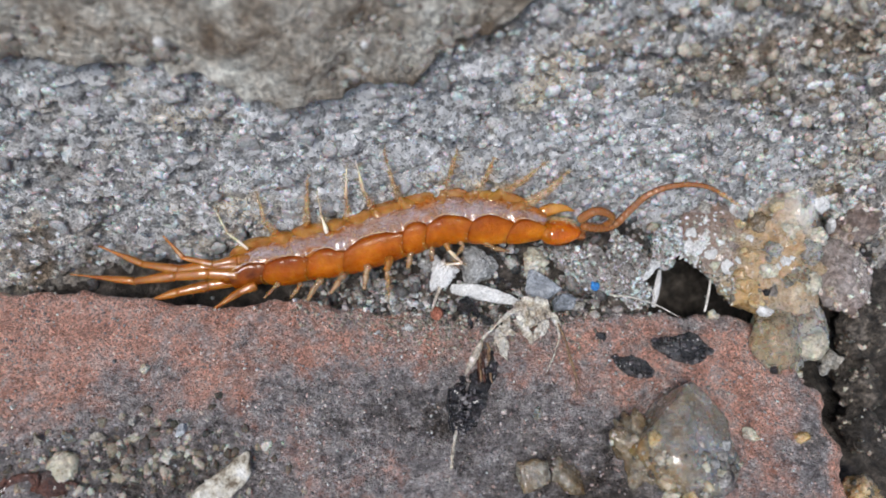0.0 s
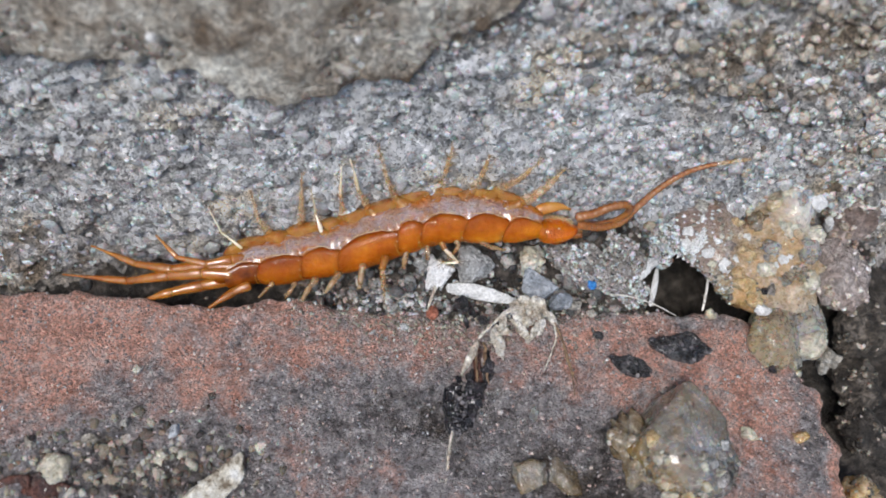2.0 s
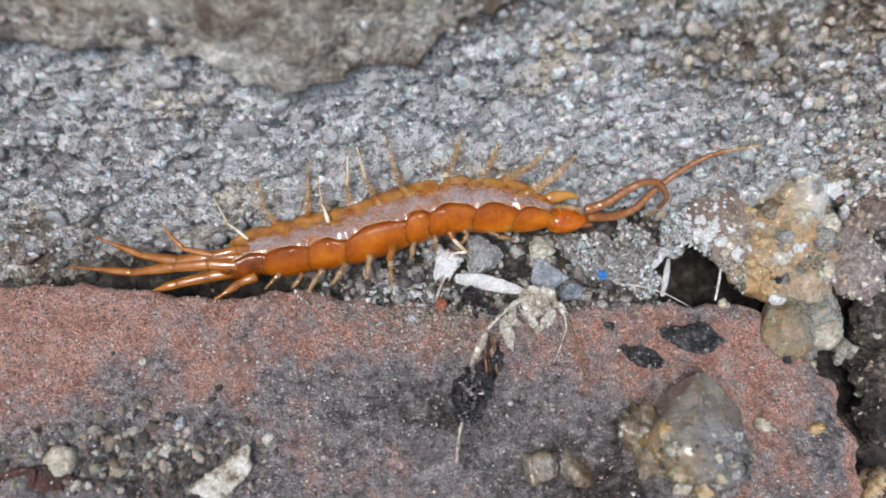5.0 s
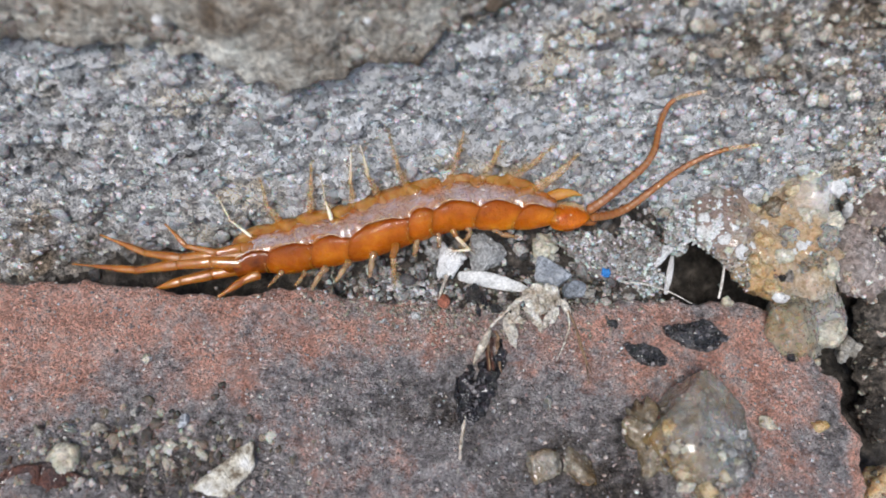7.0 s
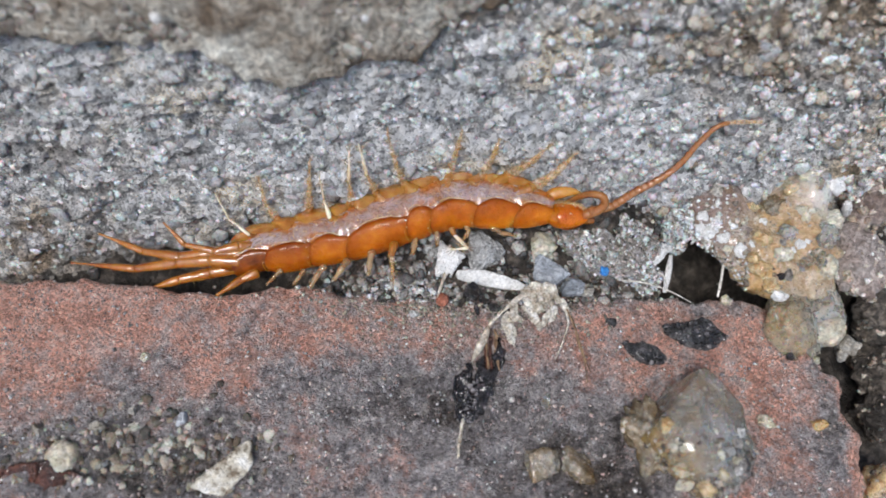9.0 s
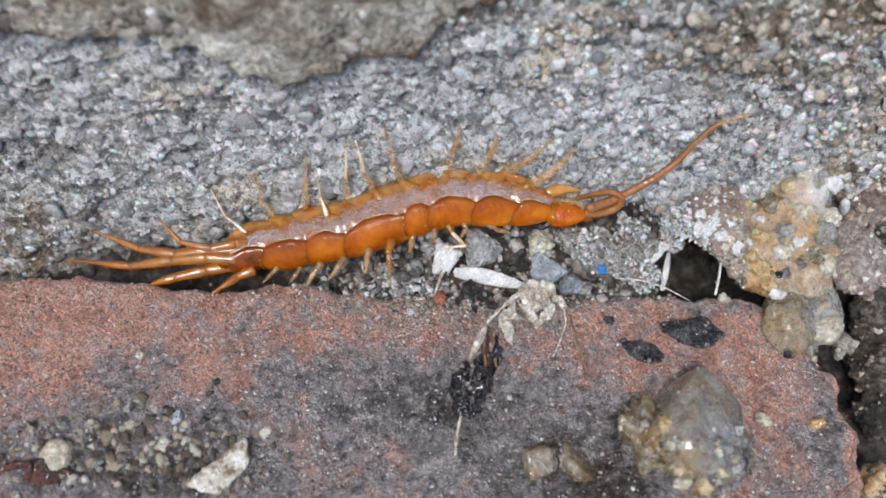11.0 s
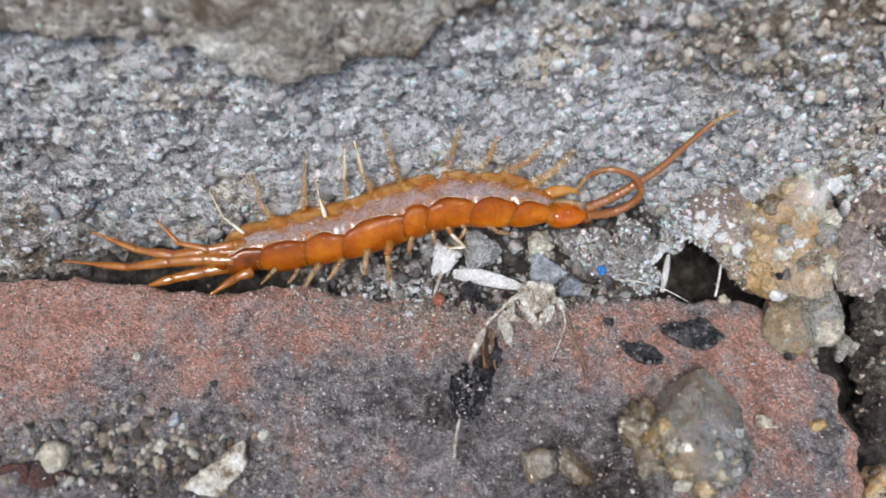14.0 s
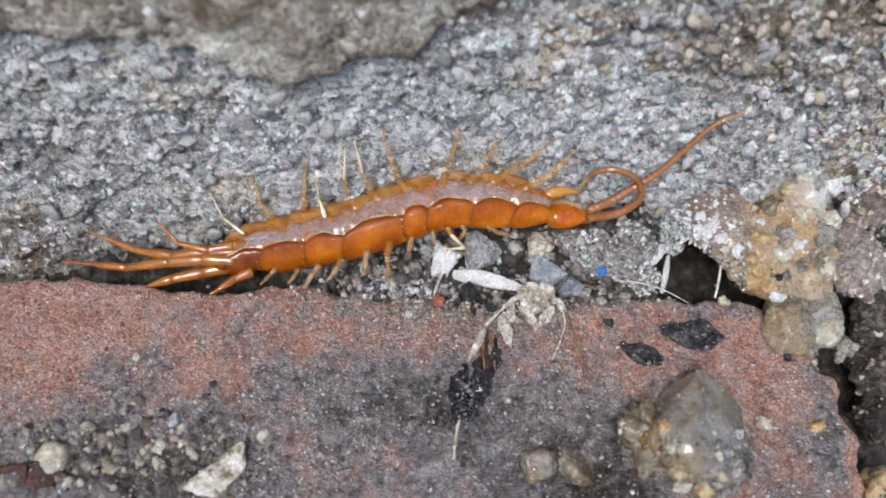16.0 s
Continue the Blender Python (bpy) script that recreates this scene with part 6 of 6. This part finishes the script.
pieces("gravel_grain", np.stack([x, y, brick_z(x, y) - r * 0.1], 1), r, GRAVEL, brick, 34, (0, 0, 1), 0.6)
g = np.random.default_rng(87)
n = 11000
x, y = g.uniform(-30, 26.5, n), g.uniform(-16, -0.8, n)
r = np.clip(g.lognormal(-2.55, 0.35, n), 0.045, 0.2)
keep = (y < brick_edge(x) - 0.2) & (fbm(flat3(x / 2.2, y / 1.6), 2, 25) + 1.1 * np.exp(-((x + 4) / 13) ** 2 - ((y + 10) / 3.5) ** 2) - 0.25 > g.uniform(-0.5, 1.0, n))
x, y, r = x[keep], y[keep], r[keep]
sand("sand_grain", np.stack([x, y, brick_z(x, y) + r * 0.1], 1), r, SAND_CLEAR, brick, 1, 40, "clear glinting quartz sand scattered on the brick", (0, 0, 1), 0.6)
g = np.random.default_rng(88)
n = 1000
x, off = g.normal(0.5, 5.5, n), g.gamma(1.4, 0.9, n)
y = brick_edge(x) - 0.35 - off
r = np.clip(g.lognormal(-2.3, 0.4, n), 0.05, 0.22)
sand("sand_grain", np.stack([x, y, brick_z(x, y) + r * 0.05], 1), r, SAND_TAN, brick, 1, 39, "fine beige sand spilt along the edge of the brick", (0, 0, 1), 0.6)
n = 2600
x, y = rng.uniform(-33, 37, n), rng.uniform(-1.2, 7, n)
r = np.clip(rng.lognormal(-1.5, 0.45, n), 0.08, 0.6)
keep = (soil_z(x, y) > -2.9) & (x > -11) | (rng.random(n) < 0.04)
x, y, r = x[keep], y[keep], r[keep]
sand("sand_grain", np.stack([x, y, soil_z(x, y) + r * 0.3], 1), r, SAND_DARK, ground, 2, 35, "loose grey sand heaped in the joint")
x = rng.normal(-2.5, 3.2, 260)
y = np.maximum(rng.normal(-0.3, 0.7, 260), brick_edge(x) - 0.3)
r = np.clip(rng.lognormal(-1.75, 0.35, 260), 0.08, 0.35)
sand("sand_grain", np.stack([x, y, np.maximum(brick_z(x, y), soil_z(x, y)) + r * 0.4], 1), r, SAND_GREY, ground, 2, 36, "loose pale sand heaped beside the centipede", (0, 0.2, 1), 0.6)

g = np.random.default_rng(91)
n = 900
x = g.uniform(-10.5, 16, n)
y = brick_edge(x) + g.uniform(-0.3, 2.4, n)
r = np.clip(g.lognormal(-2.05, 0.5, n), 0.06, 0.4)
sand("sand_grain", np.stack([x, y, np.maximum(brick_z(x, y), soil_z(x, y)) + r * 0.3], 1), r, SAND_JOINT, ground, 2, 38, "loose beige and clear sand in the joint", (0, 0.2, 1), 0.7)
n = 1100
x, z = g.uniform(6, 36, n), g.uniform(0.5, 19, n)
r = np.clip(g.lognormal(-1.15, 0.35, n), 0.15, 0.6)
keep = vnoise(flat3(x / 3, z / 2), 47) + 0.04 * (x - 14) > -0.25
x, z, r = x[keep], z[keep], r[keep]
half = vnoise(flat3(x / 4, z / 3), 53) + 0.05 * (x - 20) + 0.05 * (z - 10) > g.normal(0.1, 0.35, len(x))
high = (z > 11.5 + 2 * vnoise(flat3(x / 3, z), 54)) & (x > 11)
for mask, mat, lb in ((high, SAND_TAN, "coarse brown quartz grains standing off the wall"), (half & ~high, SAND_WARM, "coarse tan quartz grains standing off the wall"), (~half & ~high, SAND_WALL, "coarse clear quartz grains standing off the wall")):
    sand("sand_grain", np.stack([x, wall_y(x, z) - r * 0.1, z], 1)[mask], r[mask], mat, wall, 2, 48, lb, (0, -0.96, 0.29), 0.75)


# ---- what moves ----
UPPER_BENDS, LOWER_BENDS = [], []


def bend(store, t, *pts):
    """A shape of one feeler at t seconds: points from root to tip, in millimetres of the world."""
    store.append((t, spline(np.array(pts) - BASE, RINGS + 1)))


bend(UPPER_BENDS, 0.0, (9.23, 3.83, 4.57), (9.78, 4.02, 5.16), (10.44, 4.14, 5.18), (11.28, 4.18, 4.53), (11.58, 4.20, 3.59), (11.17, 4.26, 2.61), (10.45, 4.80, 1.25), (9.19, 5.27, 0.39))
bend(LOWER_BENDS, 0.0, (9.54, 3.70, 3.76), (10.83, 3.92, 2.96), (12.03, 4.30, 2.74), (12.94, 5.01, 3.67), (14.12, 5.77, 4.72), (16.03, 6.27, 5.08), (18.30, 6.29, 4.79), (20.94, 5.60, 3.35))
bend(UPPER_BENDS, 0.5, (9.22, 3.83, 4.58), (9.87, 4.04, 5.21), (10.64, 4.17, 5.23), (11.49, 4.20, 4.58), (11.76, 4.21, 3.60), (11.24, 4.27, 2.62), (10.44, 4.80, 1.26), (9.19, 5.27, 0.41))
bend(LOWER_BENDS, 0.5, (9.52, 3.70, 3.77), (10.89, 3.92, 2.97), (12.15, 4.34, 2.87), (13.07, 5.09, 3.89), (14.43, 5.87, 4.97), (16.19, 6.50, 5.81), (18.49, 6.77, 6.03), (20.92, 6.49, 5.66))
bend(UPPER_BENDS, 1.0, (9.37, 3.80, 4.46), (10.13, 3.98, 4.98), (10.97, 4.13, 5.04), (11.86, 4.22, 4.56), (12.18, 4.23, 3.58), (11.63, 4.27, 2.55), (10.77, 4.79, 1.15), (9.35, 5.25, 0.31))
bend(LOWER_BENDS, 1.0, (9.68, 3.68, 3.65), (11.13, 3.90, 2.85), (12.42, 4.39, 2.97), (13.45, 5.10, 3.88), (14.97, 5.89, 4.95), (16.57, 6.48, 5.68), (18.35, 6.95, 6.31), (20.73, 7.10, 6.73))
bend(UPPER_BENDS, 1.5, (9.19, 3.85, 4.65), (10.17, 3.97, 4.94), (11.11, 4.26, 5.43), (12.16, 4.45, 5.26), (12.66, 4.45, 4.24), (12.02, 4.43, 3.01), (10.82, 4.85, 1.34), (9.18, 5.27, 0.39))
bend(LOWER_BENDS, 1.5, (9.51, 3.69, 3.74), (11.06, 3.89, 2.82), (12.51, 4.28, 2.60), (13.43, 5.03, 3.63), (14.80, 5.87, 4.93), (16.30, 6.55, 5.97), (18.14, 6.96, 6.39), (20.74, 7.13, 6.81))
bend(UPPER_BENDS, 2.0, (9.22, 3.84, 4.62), (10.32, 3.97, 4.90), (11.31, 4.24, 5.33), (12.41, 4.47, 5.31), (12.90, 4.48, 4.30), (12.21, 4.43, 2.97), (10.91, 4.86, 1.38), (9.23, 5.29, 0.45))
bend(LOWER_BENDS, 2.0, (9.54, 3.69, 3.72), (11.14, 3.92, 2.91), (12.64, 4.35, 2.79), (13.59, 5.05, 3.69), (14.84, 5.86, 4.87), (16.39, 6.54, 5.91), (18.20, 6.97, 6.42), (20.65, 7.16, 6.92))
bend(UPPER_BENDS, 2.5, (9.15, 3.83, 4.59), (10.48, 3.97, 4.86), (11.46, 4.25, 5.33), (12.56, 4.47, 5.26), (13.11, 4.51, 4.35), (12.42, 4.46, 3.04), (11.07, 4.88, 1.41), (9.28, 5.31, 0.49))
bend(LOWER_BENDS, 2.5, (9.54, 3.70, 3.74), (11.15, 3.91, 2.89), (12.80, 4.35, 2.75), (13.72, 5.08, 3.76), (14.99, 5.85, 4.82), (16.50, 6.55, 5.95), (18.23, 6.98, 6.45), (20.58, 7.16, 6.95))
bend(UPPER_BENDS, 3.5, (9.19, 3.78, 4.42), (10.52, 3.92, 4.68), (11.58, 4.20, 5.15), (12.69, 4.42, 5.07), (13.32, 4.46, 4.16), (12.56, 4.41, 2.85), (11.12, 4.83, 1.23), (9.37, 5.26, 0.32))
bend(LOWER_BENDS, 3.5, (9.59, 3.63, 3.51), (11.27, 3.86, 2.70), (12.91, 4.33, 2.68), (13.78, 5.12, 3.90), (14.97, 5.89, 4.95), (16.51, 6.56, 5.96), (18.22, 7.00, 6.51), (20.41, 7.17, 7.01))
bend(UPPER_BENDS, 4.2, (9.21, 3.77, 4.38), (10.54, 3.90, 4.64), (11.65, 4.22, 5.20), (12.75, 4.44, 5.12), (13.38, 4.48, 4.22), (12.62, 4.44, 2.93), (11.19, 4.86, 1.32), (9.37, 5.29, 0.42))
bend(LOWER_BENDS, 4.2, (9.59, 3.65, 3.58), (11.26, 3.89, 2.78), (12.89, 4.35, 2.75), (13.78, 5.11, 3.85), (15.05, 5.88, 4.89), (16.51, 6.54, 5.90), (18.21, 6.98, 6.44), (20.46, 7.16, 6.98))
bend(UPPER_BENDS, 6.3, (9.22, 3.68, 3.74), (10.02, 4.23, 4.16), (10.94, 4.94, 5.08), (11.29, 5.77, 6.49), (11.29, 6.72, 8.40), (11.60, 7.51, 10.02), (13.04, 7.97, 10.34), (15.40, 8.03, 9.80))
bend(LOWER_BENDS, 6.3, (9.55, 3.53, 3.18), (10.97, 3.88, 2.82), (12.21, 4.40, 3.03), (13.52, 5.13, 3.97), (14.99, 5.93, 5.07), (16.47, 6.54, 5.91), (18.16, 6.98, 6.44), (20.12, 7.10, 6.83))
bend(UPPER_BENDS, 6.5, (9.22, 3.68, 3.74), (10.10, 4.24, 4.16), (11.10, 4.95, 5.08), (11.59, 5.78, 6.48), (11.60, 6.71, 8.30), (11.84, 7.49, 9.92), (13.07, 8.02, 10.51), (15.23, 8.13, 10.15))
bend(LOWER_BENDS, 6.5, (9.55, 3.53, 3.18), (10.97, 3.88, 2.82), (12.21, 4.40, 3.03), (13.52, 5.13, 3.97), (14.99, 5.93, 5.07), (16.47, 6.54, 5.91), (18.16, 6.98, 6.44), (20.12, 7.10, 6.83))
bend(UPPER_BENDS, 7.0, (9.22, 3.70, 3.83), (10.30, 4.30, 4.34), (11.56, 5.08, 5.44), (12.66, 5.82, 6.42), (13.04, 6.54, 7.48), (13.02, 7.33, 9.17), (13.52, 8.01, 10.40), (15.37, 8.36, 10.89))
bend(LOWER_BENDS, 7.0, (9.56, 3.52, 3.17), (10.98, 3.88, 2.81), (12.23, 4.39, 3.02), (13.54, 5.13, 3.96), (15.00, 5.93, 5.07), (16.49, 6.54, 5.90), (18.17, 6.98, 6.43), (20.14, 7.10, 6.83))
bend(UPPER_BENDS, 7.5, (9.30, 3.68, 3.75), (10.39, 4.28, 4.26), (11.72, 5.07, 5.36), (12.80, 5.83, 6.43), (12.99, 6.60, 7.69), (12.98, 7.39, 9.36), (13.36, 8.04, 10.51), (14.81, 8.41, 11.17))
bend(LOWER_BENDS, 7.5, (9.63, 3.53, 3.19), (10.99, 3.86, 2.73), (12.23, 4.37, 2.94), (13.52, 5.14, 3.98), (14.99, 5.93, 5.09), (16.48, 6.55, 5.92), (18.16, 6.98, 6.45), (20.16, 7.08, 6.75))
bend(UPPER_BENDS, 8.0, (9.36, 3.69, 3.77), (10.51, 4.33, 4.39), (11.79, 5.08, 5.39), (12.72, 5.84, 6.47), (12.82, 6.64, 7.84), (12.71, 7.37, 9.34), (12.97, 8.01, 10.50), (13.64, 8.36, 11.20))
bend(LOWER_BENDS, 8.0, (9.69, 3.55, 3.21), (10.99, 3.83, 2.65), (12.25, 4.35, 2.86), (13.55, 5.12, 3.91), (15.02, 5.91, 5.02), (16.52, 6.53, 5.86), (18.22, 6.97, 6.39), (20.12, 7.09, 6.79))
bend(UPPER_BENDS, 8.1, (9.36, 3.69, 3.77), (10.51, 4.33, 4.39), (11.79, 5.08, 5.39), (12.72, 5.84, 6.47), (12.82, 6.64, 7.84), (12.71, 7.37, 9.34), (12.97, 8.01, 10.50), (13.64, 8.36, 11.20))
bend(LOWER_BENDS, 8.1, (9.69, 3.55, 3.21), (10.99, 3.83, 2.65), (12.25, 4.35, 2.86), (13.55, 5.12, 3.91), (15.02, 5.91, 5.02), (16.52, 6.53, 5.86), (18.22, 6.97, 6.39), (20.12, 7.09, 6.79))
bend(LOWER_BENDS, 8.2, (9.45, 3.68, 3.60), (11.09, 4.77, 3.20), (12.85, 4.87, 3.20), (14.07, 4.81, 3.00), (14.90, 4.23, 2.60), (15.19, 3.35, 2.20), (15.24, 2.50, 1.80))
bend(UPPER_BENDS, 8.3, (9.26, 3.77, 4.03), (10.77, 4.32, 4.31), (12.37, 4.96, 4.89), (13.58, 5.59, 5.48), (14.38, 6.28, 6.37), (14.76, 6.97, 7.65), (14.83, 7.71, 9.15), (14.62, 8.36, 11.01))
bend(LOWER_BENDS, 8.3, (9.31, 3.67, 3.71), (10.32, 3.79, 2.97), (11.59, 3.91, 2.20), (12.76, 4.10, 2.01), (13.52, 4.51, 2.62), (13.73, 5.08, 3.55), (13.44, 5.57, 4.27), (13.08, 5.83, 4.88))
bend(LOWER_BENDS, 8.4, (9.19, 3.60, 3.50), (9.78, 3.81, 4.13), (9.98, 4.09, 4.74), (9.56, 4.34, 5.06), (8.90, 4.56, 4.64), (8.46, 4.79, 3.54), (8.15, 5.11, 2.06), (7.73, 5.37, 1.01))
bend(UPPER_BENDS, 8.5, (9.37, 3.71, 3.81), (11.01, 4.20, 3.87), (12.59, 4.79, 4.26), (13.85, 5.45, 4.96), (14.87, 6.19, 5.96), (15.87, 6.96, 7.41), (17.27, 7.59, 8.32), (19.70, 7.84, 8.37))
bend(LOWER_BENDS, 8.5, (9.19, 3.60, 3.50), (9.78, 3.81, 4.13), (9.98, 4.09, 4.74), (9.56, 4.34, 5.06), (8.90, 4.56, 4.64), (8.46, 4.79, 3.54), (8.15, 5.11, 2.06), (7.73, 5.37, 1.01))
bend(UPPER_BENDS, 9.0, (9.36, 3.63, 3.56), (10.89, 4.06, 3.42), (12.45, 4.77, 4.23), (13.97, 5.41, 4.81), (15.24, 6.13, 5.69), (16.20, 6.93, 7.24), (17.41, 7.58, 8.25), (19.95, 7.80, 8.21))
bend(LOWER_BENDS, 9.0, (9.18, 3.53, 3.25), (9.90, 3.64, 3.55), (10.35, 3.90, 4.05), (10.12, 4.23, 4.57), (9.36, 4.50, 4.35), (8.64, 4.75, 3.38), (8.12, 5.06, 1.92), (7.70, 5.33, 0.87))
bend(UPPER_BENDS, 11.4, (9.45, 3.65, 3.59), (10.85, 4.13, 3.67), (12.13, 4.67, 3.97), (13.70, 5.35, 4.66), (15.10, 6.10, 5.64), (16.11, 6.85, 6.99), (17.30, 7.53, 8.09), (19.09, 7.91, 8.71))
bend(LOWER_BENDS, 11.4, (9.44, 3.52, 3.17), (10.52, 3.67, 2.88), (11.59, 3.96, 3.02), (11.84, 4.27, 3.75), (11.20, 4.59, 3.96), (10.21, 4.82, 3.32), (9.41, 5.07, 2.34), (8.44, 5.37, 1.22))
bend(UPPER_BENDS, 12.0, (9.58, 3.64, 3.54), (11.02, 4.19, 3.82), (12.41, 4.79, 4.32), (13.82, 5.46, 5.00), (15.10, 6.23, 6.06), (16.14, 6.94, 7.30), (17.31, 7.56, 8.22), (18.76, 7.90, 8.76))
bend(LOWER_BENDS, 12.0, (9.60, 3.48, 3.00), (10.75, 3.64, 2.71), (11.86, 3.99, 3.06), (12.26, 4.31, 3.78), (11.61, 4.65, 4.09), (10.48, 4.85, 3.36), (9.46, 5.06, 2.29), (8.49, 5.36, 1.17))
bend(UPPER_BENDS, 12.5, (9.50, 3.63, 3.54), (10.94, 4.18, 3.83), (12.33, 4.79, 4.32), (13.82, 5.46, 5.01), (15.08, 6.26, 6.17), (16.12, 6.97, 7.40), (17.16, 7.56, 8.23), (18.48, 7.95, 8.95))
bend(LOWER_BENDS, 12.5, (9.61, 3.45, 2.90), (10.85, 3.61, 2.59), (12.10, 4.00, 3.05), (12.53, 4.38, 3.97), (11.85, 4.75, 4.39), (10.58, 4.95, 3.67), (9.44, 5.09, 2.40), (8.47, 5.40, 1.29))
bend(UPPER_BENDS, 13.5, (9.54, 3.68, 3.70), (10.97, 4.23, 3.99), (12.36, 4.84, 4.48), (13.84, 5.51, 5.16), (15.11, 6.31, 6.31), (16.14, 7.01, 7.54), (17.19, 7.60, 8.36), (18.50, 7.99, 9.08))
bend(LOWER_BENDS, 13.5, (9.65, 3.50, 3.06), (10.96, 3.66, 2.75), (12.37, 4.05, 3.20), (12.84, 4.47, 4.22), (12.10, 4.93, 4.93), (10.71, 5.22, 4.54), (9.55, 5.30, 3.09), (8.66, 5.49, 1.55))
bend(UPPER_BENDS, 14.0, (9.43, 3.70, 3.76), (10.86, 4.24, 4.05), (12.29, 4.88, 4.63), (13.69, 5.55, 5.31), (14.94, 6.34, 6.46), (16.00, 7.02, 7.59), (17.04, 7.61, 8.41), (18.42, 8.00, 9.12))
bend(LOWER_BENDS, 14.0, (9.62, 3.51, 3.12), (10.98, 3.71, 2.92), (12.30, 4.10, 3.36), (12.93, 4.52, 4.37), (12.25, 5.10, 5.47), (10.73, 5.49, 5.79), (9.44, 5.51, 4.82), (8.83, 5.25, 3.07))
bend(UPPER_BENDS, 14.5, (9.52, 3.69, 3.73), (10.95, 4.24, 4.01), (12.34, 4.85, 4.50), (13.80, 5.54, 5.28), (15.06, 6.34, 6.43), (16.04, 7.02, 7.57), (17.09, 7.60, 8.39), (18.45, 8.02, 9.19))
bend(LOWER_BENDS, 14.5, (9.71, 3.51, 3.08), (11.00, 3.70, 2.88), (12.40, 4.09, 3.32), (13.03, 4.52, 4.33), (12.28, 5.09, 5.45), (10.75, 5.49, 5.77), (9.53, 5.51, 4.80), (8.93, 5.22, 2.94))
bend(UPPER_BENDS, 15.0, (9.54, 3.69, 3.72), (10.98, 4.24, 4.01), (12.37, 4.85, 4.50), (13.84, 5.55, 5.29), (15.11, 6.34, 6.44), (16.10, 7.02, 7.58), (17.15, 7.61, 8.41), (18.52, 8.03, 9.22))
bend(LOWER_BENDS, 15.0, (9.73, 3.51, 3.07), (11.03, 3.70, 2.87), (12.44, 4.09, 3.32), (13.07, 4.52, 4.33), (12.29, 5.12, 5.55), (10.77, 5.51, 5.82), (9.53, 5.54, 4.90), (8.95, 5.22, 2.94))
bend(UPPER_BENDS, 16.0, (9.53, 3.66, 3.63), (10.96, 4.21, 3.92), (12.32, 4.85, 4.51), (13.85, 5.55, 5.29), (15.05, 6.31, 6.35), (16.10, 6.99, 7.48), (17.14, 7.58, 8.31), (18.82, 7.99, 9.01))
bend(LOWER_BENDS, 16.0, (9.72, 3.48, 2.98), (11.01, 3.68, 2.79), (12.41, 4.07, 3.23), (13.01, 4.52, 4.35), (12.24, 5.12, 5.55), (10.71, 5.51, 5.86), (9.50, 5.54, 4.89), (8.94, 5.22, 2.94))

UP_WALL, OFF_WALL = np.array((0, 0.287, 0.958)), np.array((0, -0.958, 0.287))


def turns(p):
    """A feeler's pieces as lengths, angles within the wall's plane (running on along the chain) and angles off it."""
    d = np.diff(p, axis=0)
    n = np.linalg.norm(d, axis=1)
    return n, np.unwrap(np.arctan2(d @ UP_WALL, d[:, 0])), np.arcsin(np.clip(d @ OFF_WALL / n, -1, 1))


def feeler_at(store, t):
    """The feeler's shape at a time: it bends from one set shape to the next, and keeps its length on the way."""
    times = [s for s, _ in store]
    i = int(np.clip(np.searchsorted(times, t) - 1, 0, len(times) - 2))
    u = float(np.clip((t - times[i]) / (times[i + 1] - times[i]), 0, 1))
    u = u * u * (3 - 2 * u) if times[i + 1] - times[i] > 1.2 else u
    p, q = store[i][1], store[i + 1][1]
    n, a, b = (x * (1 - u) + y * u for x, y in zip(turns(p), turns(q)))
    step = (np.cos(a)[:, None] * np.array((1, 0, 0)) + np.sin(a)[:, None] * UP_WALL) * np.cos(b)[:, None] + np.sin(b)[:, None] * OFF_WALL
    return (p[0] * (1 - u) + q[0] * u) + np.concatenate([np.zeros((1, 3)), np.cumsum(step * n[:, None], axis=0)])


def ring_rows(store, times):
    """The poses of all rings of a feeler; each turns from one time to the next by the shortest way."""
    rows, last = [[] for _ in range(RINGS)], [None] * RINGS
    for t in times:
        p = feeler_at(store, t)
        for i in range(RINGS):
            d = Vector(p[i + 1] - p[i])
            d.normalize()
            q = (Vector((1, 0, 0)).rotation_difference(d) if last[i] is None else last[i][0].rotation_difference(d) @ last[i][1])
            last[i] = (d, q)
            rows[i].append((t, Matrix.LocRotScale(Vector((p[i] + p[i + 1]) / 2 * MM), q, None)))
    return rows


def motions():
    times = sorted({round(s, 2) for s in [q for q, _ in UPPER_BENDS] + [4.4, 4.6, 4.8, 5.0, 5.2, 5.4, 5.6, 5.8, 6.0, 8.1, 8.15, 8.2, 8.25, 8.35, 8.4, 8.45, 9.4, 10.0, 10.6, 11.0]})
    for store, rings in ((UPPER_BENDS, upper_rings), (LOWER_BENDS, lower_rings)):
        for ob, rows in zip(rings, ring_rows(store, times)):
            walk(ob, rows)
    h = HEAD_AT * MM
    walk(head, [(t, pose(h[0] + dx * MM, h[1] + dy * MM, h[2], 0, 0, rz)) for t, dx, dy, rz in HEAD_STEPS])


HEAD_STEPS = ((0.0, 0.0, 0.0, 0.0), (4.2, -0.05, 0.0, 0.0), (6.3, -0.1, 0.0, 2.0), (8.1, -0.12, 0.0, 2.0), (8.4, -0.3, 0.05, -3.0), (9.0, 0.0, 0.0, -2.0), (11.4, 0.0, 0.0, 0.0), (16.0, 0.0, 0.0, 0.0))
motions()
